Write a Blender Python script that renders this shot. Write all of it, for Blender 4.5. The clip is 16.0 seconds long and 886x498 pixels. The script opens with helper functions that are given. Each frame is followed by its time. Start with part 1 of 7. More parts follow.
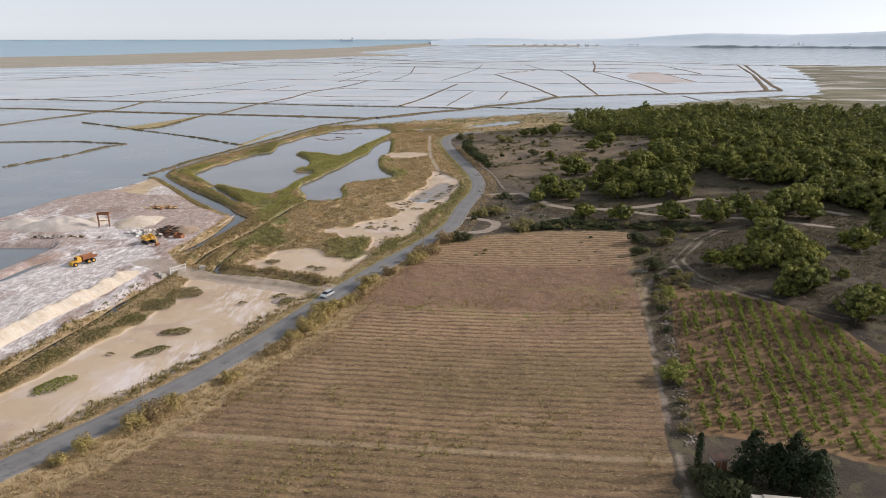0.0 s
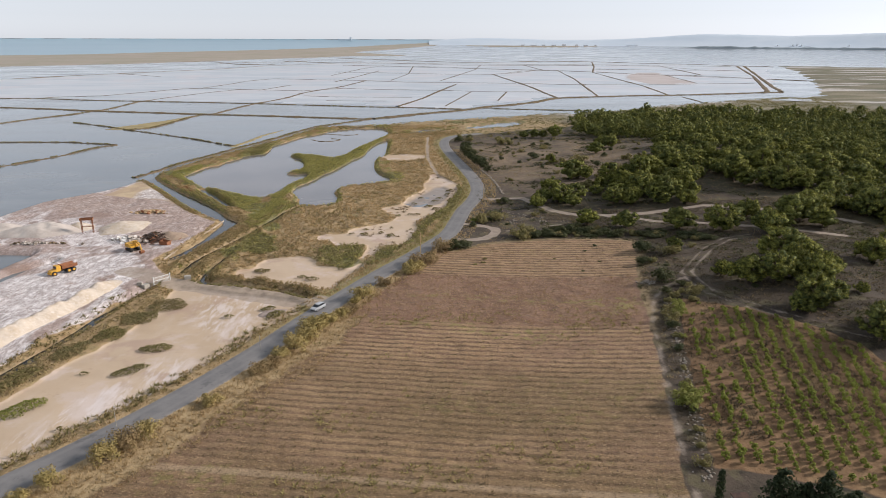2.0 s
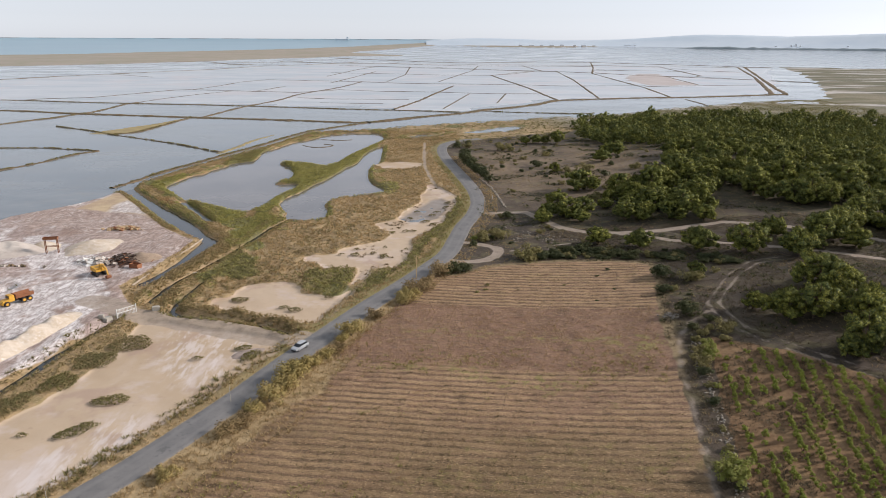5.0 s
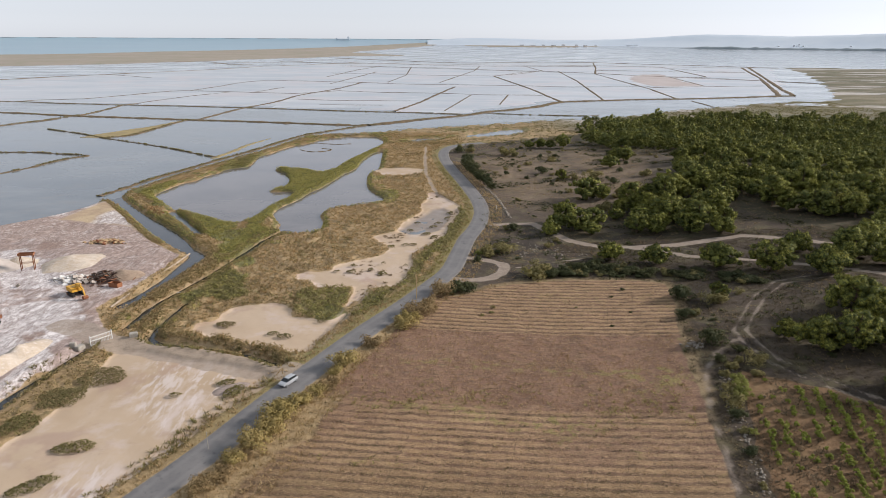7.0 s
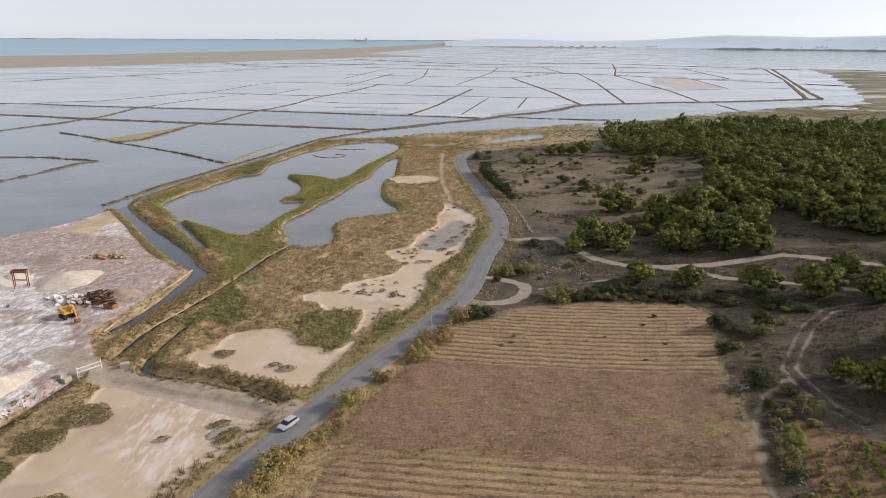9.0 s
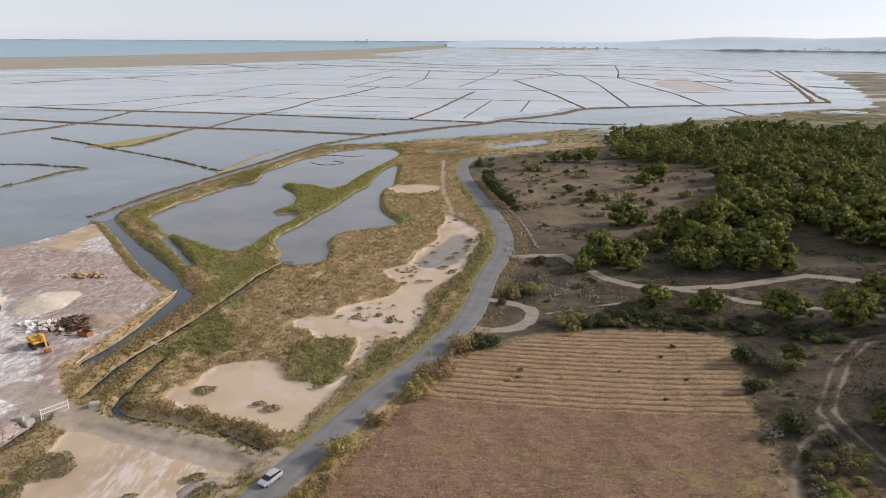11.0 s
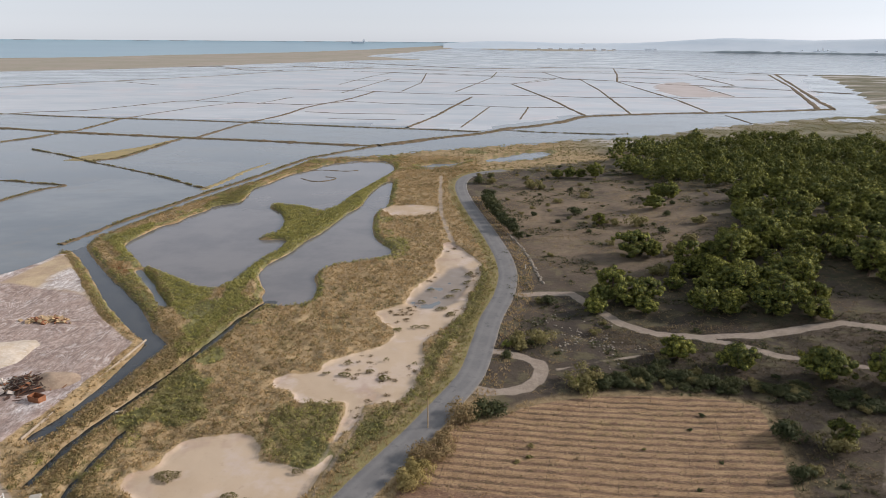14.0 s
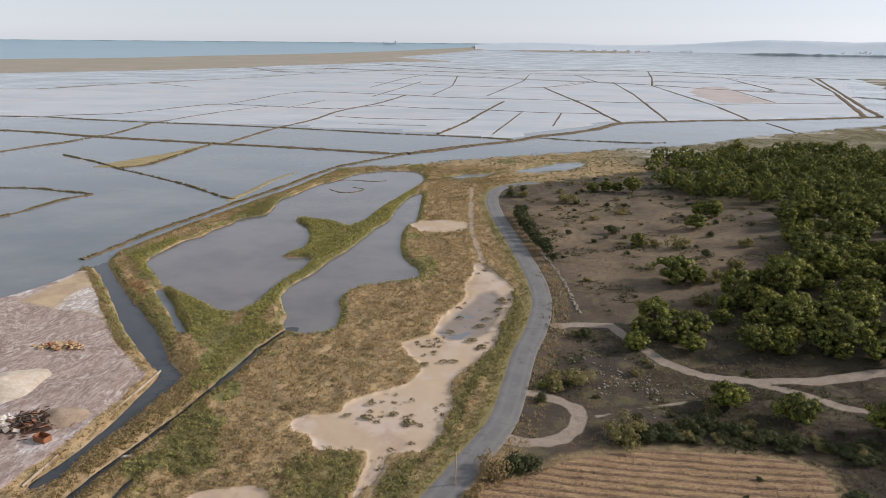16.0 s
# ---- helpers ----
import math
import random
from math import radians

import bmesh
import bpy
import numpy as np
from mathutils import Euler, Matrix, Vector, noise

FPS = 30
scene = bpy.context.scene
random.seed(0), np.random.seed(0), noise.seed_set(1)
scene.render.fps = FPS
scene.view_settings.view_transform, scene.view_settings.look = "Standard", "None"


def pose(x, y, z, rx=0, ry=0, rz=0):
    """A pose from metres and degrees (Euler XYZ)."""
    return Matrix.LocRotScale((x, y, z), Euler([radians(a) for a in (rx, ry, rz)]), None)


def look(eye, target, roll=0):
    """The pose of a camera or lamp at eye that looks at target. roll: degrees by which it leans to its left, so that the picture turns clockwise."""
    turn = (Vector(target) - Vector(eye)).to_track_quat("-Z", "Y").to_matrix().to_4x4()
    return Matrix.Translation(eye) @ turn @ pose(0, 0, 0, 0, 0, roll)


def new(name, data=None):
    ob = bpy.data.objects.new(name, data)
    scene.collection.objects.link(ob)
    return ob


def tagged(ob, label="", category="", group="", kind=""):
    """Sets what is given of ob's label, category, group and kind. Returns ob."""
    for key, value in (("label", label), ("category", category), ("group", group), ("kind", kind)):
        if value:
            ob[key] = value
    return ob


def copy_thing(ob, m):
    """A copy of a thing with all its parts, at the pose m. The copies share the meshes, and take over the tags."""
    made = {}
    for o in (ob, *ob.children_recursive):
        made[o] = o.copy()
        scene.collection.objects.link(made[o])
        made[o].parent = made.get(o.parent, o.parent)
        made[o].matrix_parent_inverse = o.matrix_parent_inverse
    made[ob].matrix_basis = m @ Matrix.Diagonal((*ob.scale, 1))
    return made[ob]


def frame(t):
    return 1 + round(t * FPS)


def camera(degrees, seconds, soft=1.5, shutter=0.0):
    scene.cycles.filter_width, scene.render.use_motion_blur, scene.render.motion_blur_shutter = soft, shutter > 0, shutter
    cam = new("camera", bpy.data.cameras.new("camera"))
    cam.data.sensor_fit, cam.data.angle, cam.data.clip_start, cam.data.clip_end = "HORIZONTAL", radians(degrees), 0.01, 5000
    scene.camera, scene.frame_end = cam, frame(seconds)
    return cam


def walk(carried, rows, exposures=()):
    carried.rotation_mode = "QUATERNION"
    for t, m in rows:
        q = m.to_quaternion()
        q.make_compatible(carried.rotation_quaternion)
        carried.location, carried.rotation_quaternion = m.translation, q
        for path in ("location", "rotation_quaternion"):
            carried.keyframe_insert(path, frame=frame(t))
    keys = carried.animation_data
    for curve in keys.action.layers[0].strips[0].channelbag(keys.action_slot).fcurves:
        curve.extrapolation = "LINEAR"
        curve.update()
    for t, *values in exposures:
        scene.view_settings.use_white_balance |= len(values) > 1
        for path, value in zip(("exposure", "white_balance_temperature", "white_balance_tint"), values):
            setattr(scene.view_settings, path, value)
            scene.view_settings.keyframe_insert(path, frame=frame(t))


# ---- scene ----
cam = camera(66.1, 16.0, soft=0.65)
UNIT = 1.3                            # metres to one unit of the plan
METRES, EYE, TILT, LEAN, TURN = 85.0 * UNIT, 51.3 * UNIT, -17.2, 0.0, 0.0
ROWS = [
    (0.0, 0.0, 0.0, 0.0, 0.0, 0.0, -0.0),
    (0.5, 0.0007, 0.0164, 0.0044, 0.01, 0.0, -0.08),
    (1.0, 0.001, 0.0363, 0.0097, -0.02, -0.0, -0.13),
    (1.5, 0.0009, 0.059, 0.0164, -0.1, -0.0, -0.14),
    (2.0, 0.0008, 0.0844, 0.0244, -0.19, -0.0, -0.15),
    (2.5, 0.0007, 0.1119, 0.0339, -0.05, -0.01, -0.21),
    (3.0, 0.0005, 0.141, 0.0441, -0.14, -0.02, -0.21),
    (3.5, 0.0003, 0.1713, 0.0547, -0.23, -0.01, -0.2),
    (4.0, 0.0001, 0.2021, 0.0657, -0.3, -0.01, -0.19),
    (6.5, -0.0033, 0.3595, 0.1236, -0.51, -0.03, -0.18),
    (7.0, -0.0036, 0.3906, 0.1349, -0.34, -0.04, -0.23),
    (7.5, -0.0038, 0.4216, 0.1463, -0.16, -0.02, -0.28),
    (8.0, -0.0041, 0.4526, 0.1579, 0.03, -0.01, -0.33),
    (8.5, -0.0045, 0.4835, 0.1705, 0.48, -0.0, -0.46),
    (9.0, -0.0049, 0.5142, 0.1834, 1.03, 0.01, -0.63),
    (11.5, -0.0072, 0.6624, 0.2446, 1.15, 0.09, -0.69),
    (12.0, -0.0085, 0.691, 0.2569, 1.13, 0.08, -0.71),
    (12.5, -0.0102, 0.7191, 0.2733, 1.07, 0.07, -0.71),
    (13.0, -0.0118, 0.7474, 0.2943, 1.01, 0.07, -0.7),
    (13.5, -0.0137, 0.7755, 0.3163, 0.93, 0.08, -0.71),
    (14.0, -0.0158, 0.8034, 0.3375, 0.84, 0.09, -0.72),
    (14.5, -0.0175, 0.8286, 0.3558, 0.75, 0.1, -0.72),
    (15.0, -0.019, 0.8548, 0.3744, 0.68, 0.11, -0.74),
    (15.5, -0.0219, 0.8805, 0.391, 0.92, 0.11, -0.87),
    (16.0, -0.0248, 0.906, 0.4054, 3.24, 0.09, -1.58),
]
walk(cam, [(t, pose(0, 0, EYE, TILT, LEAN, TURN) @ pose(METRES * x, METRES * y, METRES * z, 90 + pitch, roll, yaw)) for t, x, y, z, yaw, pitch, roll in ROWS], ((0.0, 0.60), (9.0, 0.60), (12.0, 0.54), (16.0, 0.48)))

# ---- world, sun ----
SUN_EL, SUN_AZ = 27.0, 78.0          # degrees above the horizon; degrees clockwise from straight ahead
world = bpy.data.worlds.new("sky")
scene.world = world
world.use_nodes = True
wn = world.node_tree.nodes
sky = wn.new("ShaderNodeTexSky")
sky.sky_type, sky.sun_disc = "NISHITA", False
sky.sun_elevation, sky.sun_rotation = radians(SUN_EL), radians(SUN_AZ)
sky.air_density, sky.dust_density, sky.ozone_density = 1.0, 0.3, 1.0
wn["Background"].inputs["Strength"].default_value = 0.092
haze = wn.new("ShaderNodeHueSaturation")          # thin high haze: a paler sky
haze.inputs["Saturation"].default_value = 0.22
world.node_tree.links.new(sky.outputs[0], haze.inputs["Color"])
cool = wn.new("ShaderNodeMix")
cool.data_type, cool.blend_type = "RGBA", "MULTIPLY"
cool.inputs[0].default_value, cool.inputs[7].default_value = 1.0, (0.915, 0.955, 1.085, 1.0)
world.node_tree.links.new(haze.outputs[0], cool.inputs[6])
veil = wn.new("ShaderNodeMix")                    # the haze itself, even all round
veil.data_type = "RGBA"
veil.inputs[0].default_value, veil.inputs[7].default_value = 0.42, (4.70, 5.02, 5.50, 1.0)
world.node_tree.links.new(cool.outputs[2], veil.inputs[6])
world.node_tree.links.new(veil.outputs[2], wn["Background"].inputs[0])
sun = new("sun", bpy.data.lights.new("sun", "SUN"))
sun.data.energy, sun.data.angle, sun.data.color = 3.0, radians(9.0), (1.0, 0.900, 0.840)
se, sa = radians(SUN_EL), radians(SUN_AZ)
sun.matrix_world = look((0, 0, 200), (-math.sin(sa) * math.cos(se) * 100, -math.cos(sa) * math.cos(se) * 100, 200 - math.sin(se) * 100))
scene.view_settings.exposure = 0.6

# ---- plan (units of UNIT metres: x to the right, y ahead) ----
ROAD = [(-74.8, 40), (-61.8, 60), (-54.0, 71.6), (-45.6, 83.6), (-37.6, 97), (-30.0, 112.8), (-26.2, 122.4), (-20.7, 135.1), (-13.8, 150.4), (-8.0, 161.5), (-2.1, 174), (2.4, 185), (5.1, 199), (7.3, 211), (10.5, 223), (12.7, 237), (12.8, 250), (11.8, 262), (9.2, 282), (6.3, 302), (3.2, 325), (1.6, 348), (3.5, 366), (10.0, 378), (22.0, 386)]
LAND = [(-900, -400), (-420, 100), (-175, 160), (-137, 180), (-131, 195), (-128, 220), (-118.6, 231.3), (-115.6, 237.4), (-113.1, 245.2), (-112.3, 251.2), (-113, 257.5), (-110, 256.5), (-108.6, 262), (-110.2, 266.6), (-107.3, 279.5), (-104.7, 293.5), (-101.1, 307.8), (-96.4, 322.2), (-91.4, 339.3), (-85.5, 357.6), (-79.7, 382.2), (-72.9, 411.2), (-63, 418.6), (-47, 421), (-27, 437), (-3, 452), (20, 464), (47, 477), (69, 490), (88, 499), (115, 509), (148, 533), (182, 566), (218, 586), (261, 615), (311, 644), (362, 662), (397, 740), (490, 931), (594, 1179), (673, 1427), (985, 1321), (3500, 1300), (3500, -400)]
POND_A = [(-97.4, 263.9), (-96.8, 276.2), (-95.3, 285.0), (-92.4, 289.1), (-91.0, 298.9), (-88.4, 305.0), (-87.2, 312.9), (-80.6, 319.3), (-80.8, 331.5), (-81.8, 344.9), (-79.3, 352.5), (-74.7, 372.3), (-70.2, 380.2), (-67.0, 385.7), (-60.2, 403.0), (-45.1, 412.2), (-35.0, 408.8), (-29.8, 391.1), (-32.3, 369.7), (-36.3, 352.7), (-39.9, 337.6), (-42.8, 322.2), (-44.9, 310.8), (-48.1, 306.7), (-54.2, 312.2), (-60.6, 313.9), (-67.2, 315.7), (-68.1, 311.6), (-61.7, 302.4), (-58.2, 292.4), (-56.8, 280.0), (-59.6, 274.5), (-60.5, 270.5), (-52.4, 269.7), (-51.8, 261.0), (-53.1, 254.2), (-54.7, 249.1), (-55.9, 241.1), (-57.0, 231.5), (-61.3, 228.3), (-64.8, 230.1), (-71.2, 235.8), (-77.5, 240.4), (-82.0, 243.7), (-84.0, 244.8), (-88.1, 251.1), (-92.5, 256.3)]
POND_B = [(-28.1, 361.1), (-32.1, 350.1), (-34.1, 331.7), (-34.8, 316.5), (-37.9, 304.0), (-40.3, 290.2), (-42.9, 277.8), (-45.0, 271.4), (-46.7, 261.0), (-48.4, 255.1), (-50.6, 249.1), (-51.2, 243.1), (-50.4, 237.3), (-48.4, 231.9), (-46.2, 227.2), (-45.8, 222.3), (-42.3, 217.7), (-37.5, 218.4), (-34.7, 219.8), (-34.9, 224.9), (-35.1, 230.9), (-36.8, 236.9), (-36.2, 242.8), (-32.9, 248.5), (-27.3, 251.1), (-21.6, 253.4), (-18.9, 258.2), (-20.4, 264.3), (-24.4, 270.7), (-27.5, 282.7), (-28.5, 295.2), (-28.7, 307.8), (-25.8, 317.4), (-26.8, 334.3)]
POND_C = [(-18, 394), (-13, 403), (-2, 407), (12, 416), (27, 431), (42, 445), (51, 442), (41, 423), (26, 414), (17, 411), (6, 411), (-5, 396)]
CANAL = [(-116, 264), (-109.4, 256.2), (-99.1, 243.4), (-87.3, 227.1), (-80.4, 217.8), (-71.8, 207), (-65.4, 199.9), (-62.5, 196.9), (-62.4, 185.9), (-62.9, 176.9), (-63.8, 171), (-65.1, 166.4), (-66, 162.8), (-64.2, 161.5), (-62, 164.1), (-62.2, 168.4), (-60.8, 174.9), (-58.9, 184), (-57.7, 195.5), (-59.3, 198), (-62.8, 201.9), (-67.6, 209.5), (-76, 220.7), (-84.3, 230.6), (-94.6, 243.4), (-107.6, 260.9), (-110, 268)]
DITCHES = [([(-43.5, 219.5), (-44.7, 218), (-47.2, 210), (-48.8, 199.8), (-50.6, 191.5), (-52.3, 184), (-54, 177.5), (-55.3, 172.3), (-56.8, 167), (-58, 162), (-58.5, 156.5), (-58.9, 151.6)], 0.7),
           ([(-51.5, 165.5), (-52, 163.2), (-52.5, 157.7), (-52.8, 152.2), (-52.4, 148.1), (-50.7, 146.4), (-48.2, 145.5), (-44, 144.9), (-38.1, 143.3), (-33.2, 141.6), (-27, 138)], 0.2),
           ([(-61.6, 143), (-63.9, 132.3), (-65.9, 119), (-67.8, 109), (-69.5, 100.5), (-72, 91), (-77, 75)], 0.4),
           ([(-100, 128), (-97.5, 141), (-95.4, 152.6), (-91.4, 159)], 1.2),
           ([(-83.5, 241), (-82.5, 239.5), (-75.6, 229.9), (-66.8, 216.5)], 0.9)]
YARD_POND = [(-150, 166), (-113, 166), (-100, 166), (-100.5, 159), (-102.7, 149), (-106, 136), (-150, 120)]
YARD = [(-200, 150), (-137, 180), (-131.3, 195.5), (-128, 220), (-119.5, 231.5), (-114.8, 241), (-112.8, 250.5), (-108.5, 251.5), (-100.5, 240.5), (-89.5, 225), (-82.5, 215), (-74, 204.5), (-67.5, 197.8), (-65, 195.3), (-64.8, 186), (-65.3, 177), (-66.5, 170.5), (-67.8, 160), (-60.5, 149), (-62.5, 140), (-66, 128), (-69.5, 113), (-72.5, 99), (-78, 80), (-200, 60)]
MUD_MID = [(-42.7, 157.1), (-42.4, 160.8), (-40.6, 163.1), (-37.2, 163.9), (-34.0, 165.0), (-30.8, 163.7), (-29.1, 160.4), (-28.8, 157.8), (-25.6, 157.0), (-21.9, 155.6), (-20.1, 157.2), (-18.5, 159.9), (-19.4, 155.2), (-20.5, 152.3), (-21.3, 148.6), (-22.0, 145.1), (-22.9, 142.0), (-27.2, 142.1), (-30.7, 143.8), (-34.2, 145.2), (-37.8, 146.7), (-40.3, 147.3), (-43.5, 149.1), (-46.0, 151.1), (-46.2, 154.2), (-43.6, 155.2)]
MUD_ROAD = [(-4.2, 267.4), (-1.9, 268.6), (1.2, 262.9), (3.6, 256.2), (5.9, 249.0), (6.6, 241.9), (5.4, 234.4), (2.6, 225.7), (1.9, 218.1), (0.4, 211.9), (-1.7, 207.0), (-3.8, 203.9), (-6.4, 199.5), (-6.7, 195.1), (-6.0, 191.1), (-6.3, 186.3), (-7.5, 181.8), (-9.0, 177.6), (-10.1, 175.2), (-11.4, 174.5), (-14.9, 174.5), (-16.3, 170.3), (-17.1, 166.2), (-18.4, 163.3), (-19.4, 163.5), (-18.5, 170.1), (-18.8, 174.2), (-22.3, 174.2), (-25.1, 174.8), (-27.3, 174.6), (-29.2, 178.4), (-32.6, 180.7), (-31.8, 183.0), (-29.1, 184.0), (-25.4, 184.8), (-25.1, 188.0), (-22.6, 190.8), (-18.0, 194.2), (-15.2, 196.6), (-13.5, 201.2), (-13.9, 204.8), (-17.6, 212.2), (-17.0, 214.5), (-12.7, 218.3), (-11.2, 223.0), (-10.9, 227.8), (-8.6, 233.9), (-6.8, 238.8), (-6.3, 244.6), (-5.1, 253.2), (-4.0, 260.1)]
WET = [(-3.2, 244.9), (0.8, 247.3), (3.6, 241.6), (2.0, 230.6), (-0.3, 220.8), (-3.9, 217.6), (-8.7, 216.6), (-11.4, 220.5), (-8.4, 229.7), (-5.4, 237.0)]
GREEN = [(-50, 250, 3), (-47, 262, 3), (-43, 280, 3), (-37, 308, 3), (-33, 332, 3), (-104, 270, 4), (-98, 262, 3), (-96, 300, 3), (-92, 330, 4), (-74, 222, 4), (-66, 221, 9), (-78, 236, 7), (-90, 250, 5), (-57, 213, 7), (-53, 204, 6), (-48, 190, 5), (-47, 180, 5), (-51, 168, 4), (-53, 290, 7), (-60, 303, 5), (-22, 160, 5), (-13, 166, 4), (-33, 248, 3), (-35, 228, 3), (-84, 318, 5), (-79, 345, 5), (-22, 258, 4), (-26, 275, 3), (-44, 240, 4), (-40, 290, 3), (-70, 405, 6), (-35, 420, 6), (10, 440, 8), (3, 246, 3), (7, 240, 3)]
SCRUB = [  # dense low scrub: how green, then the outline
    (0.9, [(-54.7, 249.1), (-53.1, 254.2), (-51.8, 261), (-52.2, 270), (-49, 288), (-47, 306), (-44.9, 311), (-42.8, 322), (-39.9, 337.6), (-36.3, 352.7), (-32.3, 369.7), (-29.5, 361), (-32.1, 350.1), (-34.1, 331.7), (-34.8, 316.5), (-37.9, 304), (-40.3, 290.2), (-42.9, 277.8), (-45, 271.4), (-46.7, 261), (-48.4, 255.1), (-50.6, 249.1), (-51.2, 243.1), (-54, 244)]),
    (0.55, [(-31.3, 168.9), (-28.4, 172.5), (-24.8, 174.3), (-19.5, 173.2), (-18.0, 169.3), (-19.0, 163.0), (-20.3, 158.0), (-22.4, 155.9), (-26.6, 157.3), (-29.4, 160.9), (-29.2, 164.4)]),
    (0.6, [(-15.8, 169.4), (-11.0, 173.9), (-9.8, 173.2), (-11.3, 166.7), (-14.2, 160.6), (-16.7, 156.6), (-17.6, 157.3), (-16.6, 162.2)]),
    (0.6, [(5.4, 247), (5.2, 236), (2.2, 221.5), (0, 210.5), (-3.4, 202.5), (-6.2, 193.5), (-7.2, 186), (-9, 179.5), (-11.2, 174.6), (-8.4, 173.4), (-6, 177.5), (-4.2, 184.5), (-3, 192.3), (-0.4, 200.3), (3, 208.5), (5, 220), (8, 235), (7.4, 247)]),
    (0.7, [(-52.3, 178.6), (-52.9, 188.3), (-47.2, 184.7), (-43.4, 176.7), (-40.2, 168.6), (-43.4, 165.7), (-46.9, 166.5), (-50.5, 168.3), (-51.6, 173.2)]),
    (1.0, [(-81.4, 242.5), (-76.9, 239.2), (-70.7, 234.7), (-64.3, 229.0), (-60.9, 227.2), (-58.3, 220.2), (-59.6, 215.5), (-62.1, 212.4), (-66.9, 217.9), (-74.4, 228.8), (-81.5, 239.6)]),
    (0.9, [(-56.6, 230.4), (-55.5, 239.9), (-54.3, 247.9), (-51.9, 242.2), (-51.3, 230.8), (-51.1, 222.4), (-45.7, 216.7), (-47.2, 213.6), (-49.2, 205.3), (-50.2, 195.7), (-52.8, 189.1), (-55.6, 193.0), (-55.3, 206.1), (-54.2, 215.9)]),
    (0.9, [(-88.5, 251.5), (-92.5, 257), (-98, 264.5), (-97.5, 276), (-96.2, 285), (-99.5, 286), (-102.5, 277), (-103.5, 266), (-98.5, 258), (-92, 250)]),
    (0.9, [(-48.5, 306), (-54.2, 311.5), (-66.8, 314.6), (-60.7, 301.5), (-57.5, 291), (-56.8, 281), (-59.5, 271.5), (-52, 271), (-48.5, 287)]),
    (0.8, [(-88.5, 305.5), (-87.2, 313.5), (-81, 320), (-81.5, 344), (-86, 345), (-89.5, 325), (-91, 308)])]
MUD_SPOT = [(-26.4, 309.9), (-20.6, 315.1), (-12.6, 315.9), (-7.0, 312.6), (-8.3, 304.4), (-15.6, 300.8), (-22.3, 301.6)]
MUD_LOW = [(-66, 60), (-68, 84), (-63.5, 96.4), (-61, 105.6), (-57, 116.3), (-55, 129), (-55, 142), (-42.3, 139.5), (-28.6, 135.5), (-27, 131), (-31.5, 120.4), (-36.5, 109), (-42.5, 98), (-48, 89), (-52, 81), (-58, 72)]
FIELD = [(-74, 10), (-56, 46), (-46.5, 72), (-36, 86), (-27, 106.7), (-19.5, 123.8), (-10, 146), (-1.5, 169), (4, 168.5), (10, 173), (19, 176.3), (29, 177), (38.7, 175.8), (44.8, 173.8), (48, 171), (47, 163), (44, 151.4), (40.5, 138), (38.5, 125), (34.5, 102.8), (31, 85.7), (29, 75), (27, 66), (24, 46), (16, 10)]
VINEYARD = [(46.6, 130), (55.8, 122), (62.3, 113.3), (66.2, 105.7), (68, 93.5), (67, 77), (57, 66), (53, 70.5), (46.3, 74), (35.5, 78.4), (33.5, 79), (36.3, 92), (41, 112)]
FOREST = [(73, 389), (74, 405), (82, 430), (90, 448), (104, 460), (123, 467), (140, 486), (160, 494), (180, 494), (198, 486), (217, 474), (245, 470), (270, 480), (400, 500), (400, 240), (156, 180), (112, 176), (103, 184), (100, 200), (93, 212), (88, 220), (86, 230), (77, 212), (71, 204), (62, 204), (60, 209), (52, 211), (50, 220), (44, 212), (35, 209), (29, 212), (31, 219), (40, 222), (49, 226), (53, 238), (61, 240), (70, 251), (79, 263), (85, 285), (97, 308), (101, 324), (87, 339), (83, 348), (77, 360)]
FIELD_PATH = [(50, 141), (45.5, 137), (41.5, 131), (38.6, 121.6), (36.3, 110), (34, 99), (31, 83), (28.8, 69.4), (26, 55)]
TRACKS = [([(14.6, 224.5), (20, 225.6), (27, 225.2), (30.3, 217), (34.3, 207), (40, 201.5), (48, 199), (57.8, 198.2), (68.5, 200), (77, 201.3), (90, 194), (110, 180)], 2.6),
          ([(46, 199.4), (54, 194.3), (59.2, 189), (65.7, 185.8), (71.6, 182.3), (84, 176), (100, 168)], 2.0),
          ([(95, 175), (78.3, 169.4), (70, 167), (62.6, 159.5), (56, 150), (52.4, 144.4), (52, 139.5), (52.6, 131.8), (54.6, 127.4), (58, 121), (62, 115), (70, 108)], 1.3),
          ([(4.5, 194.5), (8.5, 193.6), (12, 192), (14.8, 189.5), (15.2, 186.8), (14.2, 183.4), (12, 180.2), (9, 178.5), (5, 178.2), (0, 179.5)], 2.6),
          ([(-14.5, 177), (-16.2, 172), (-17.4, 165.5), (-18.5, 159.9), (-19.7, 154.8), (-20.4, 150.2), (-21.6, 145)], 1.3),
          ([(18, 187), (27, 190), (38, 193)], 0.5),
          ([(-7.0, 372), (-6.5, 330), (-5.5, 302), (-2.8, 278), (-0.5, 262)], 1.2)]
ACCESS = [(-70, 152), (-64, 149), (-59.3, 145.4), (-52.4, 144), (-46.6, 141.6), (-41, 139.6), (-35.5, 137.3), (-30.3, 135.6), (-24, 134.5)]
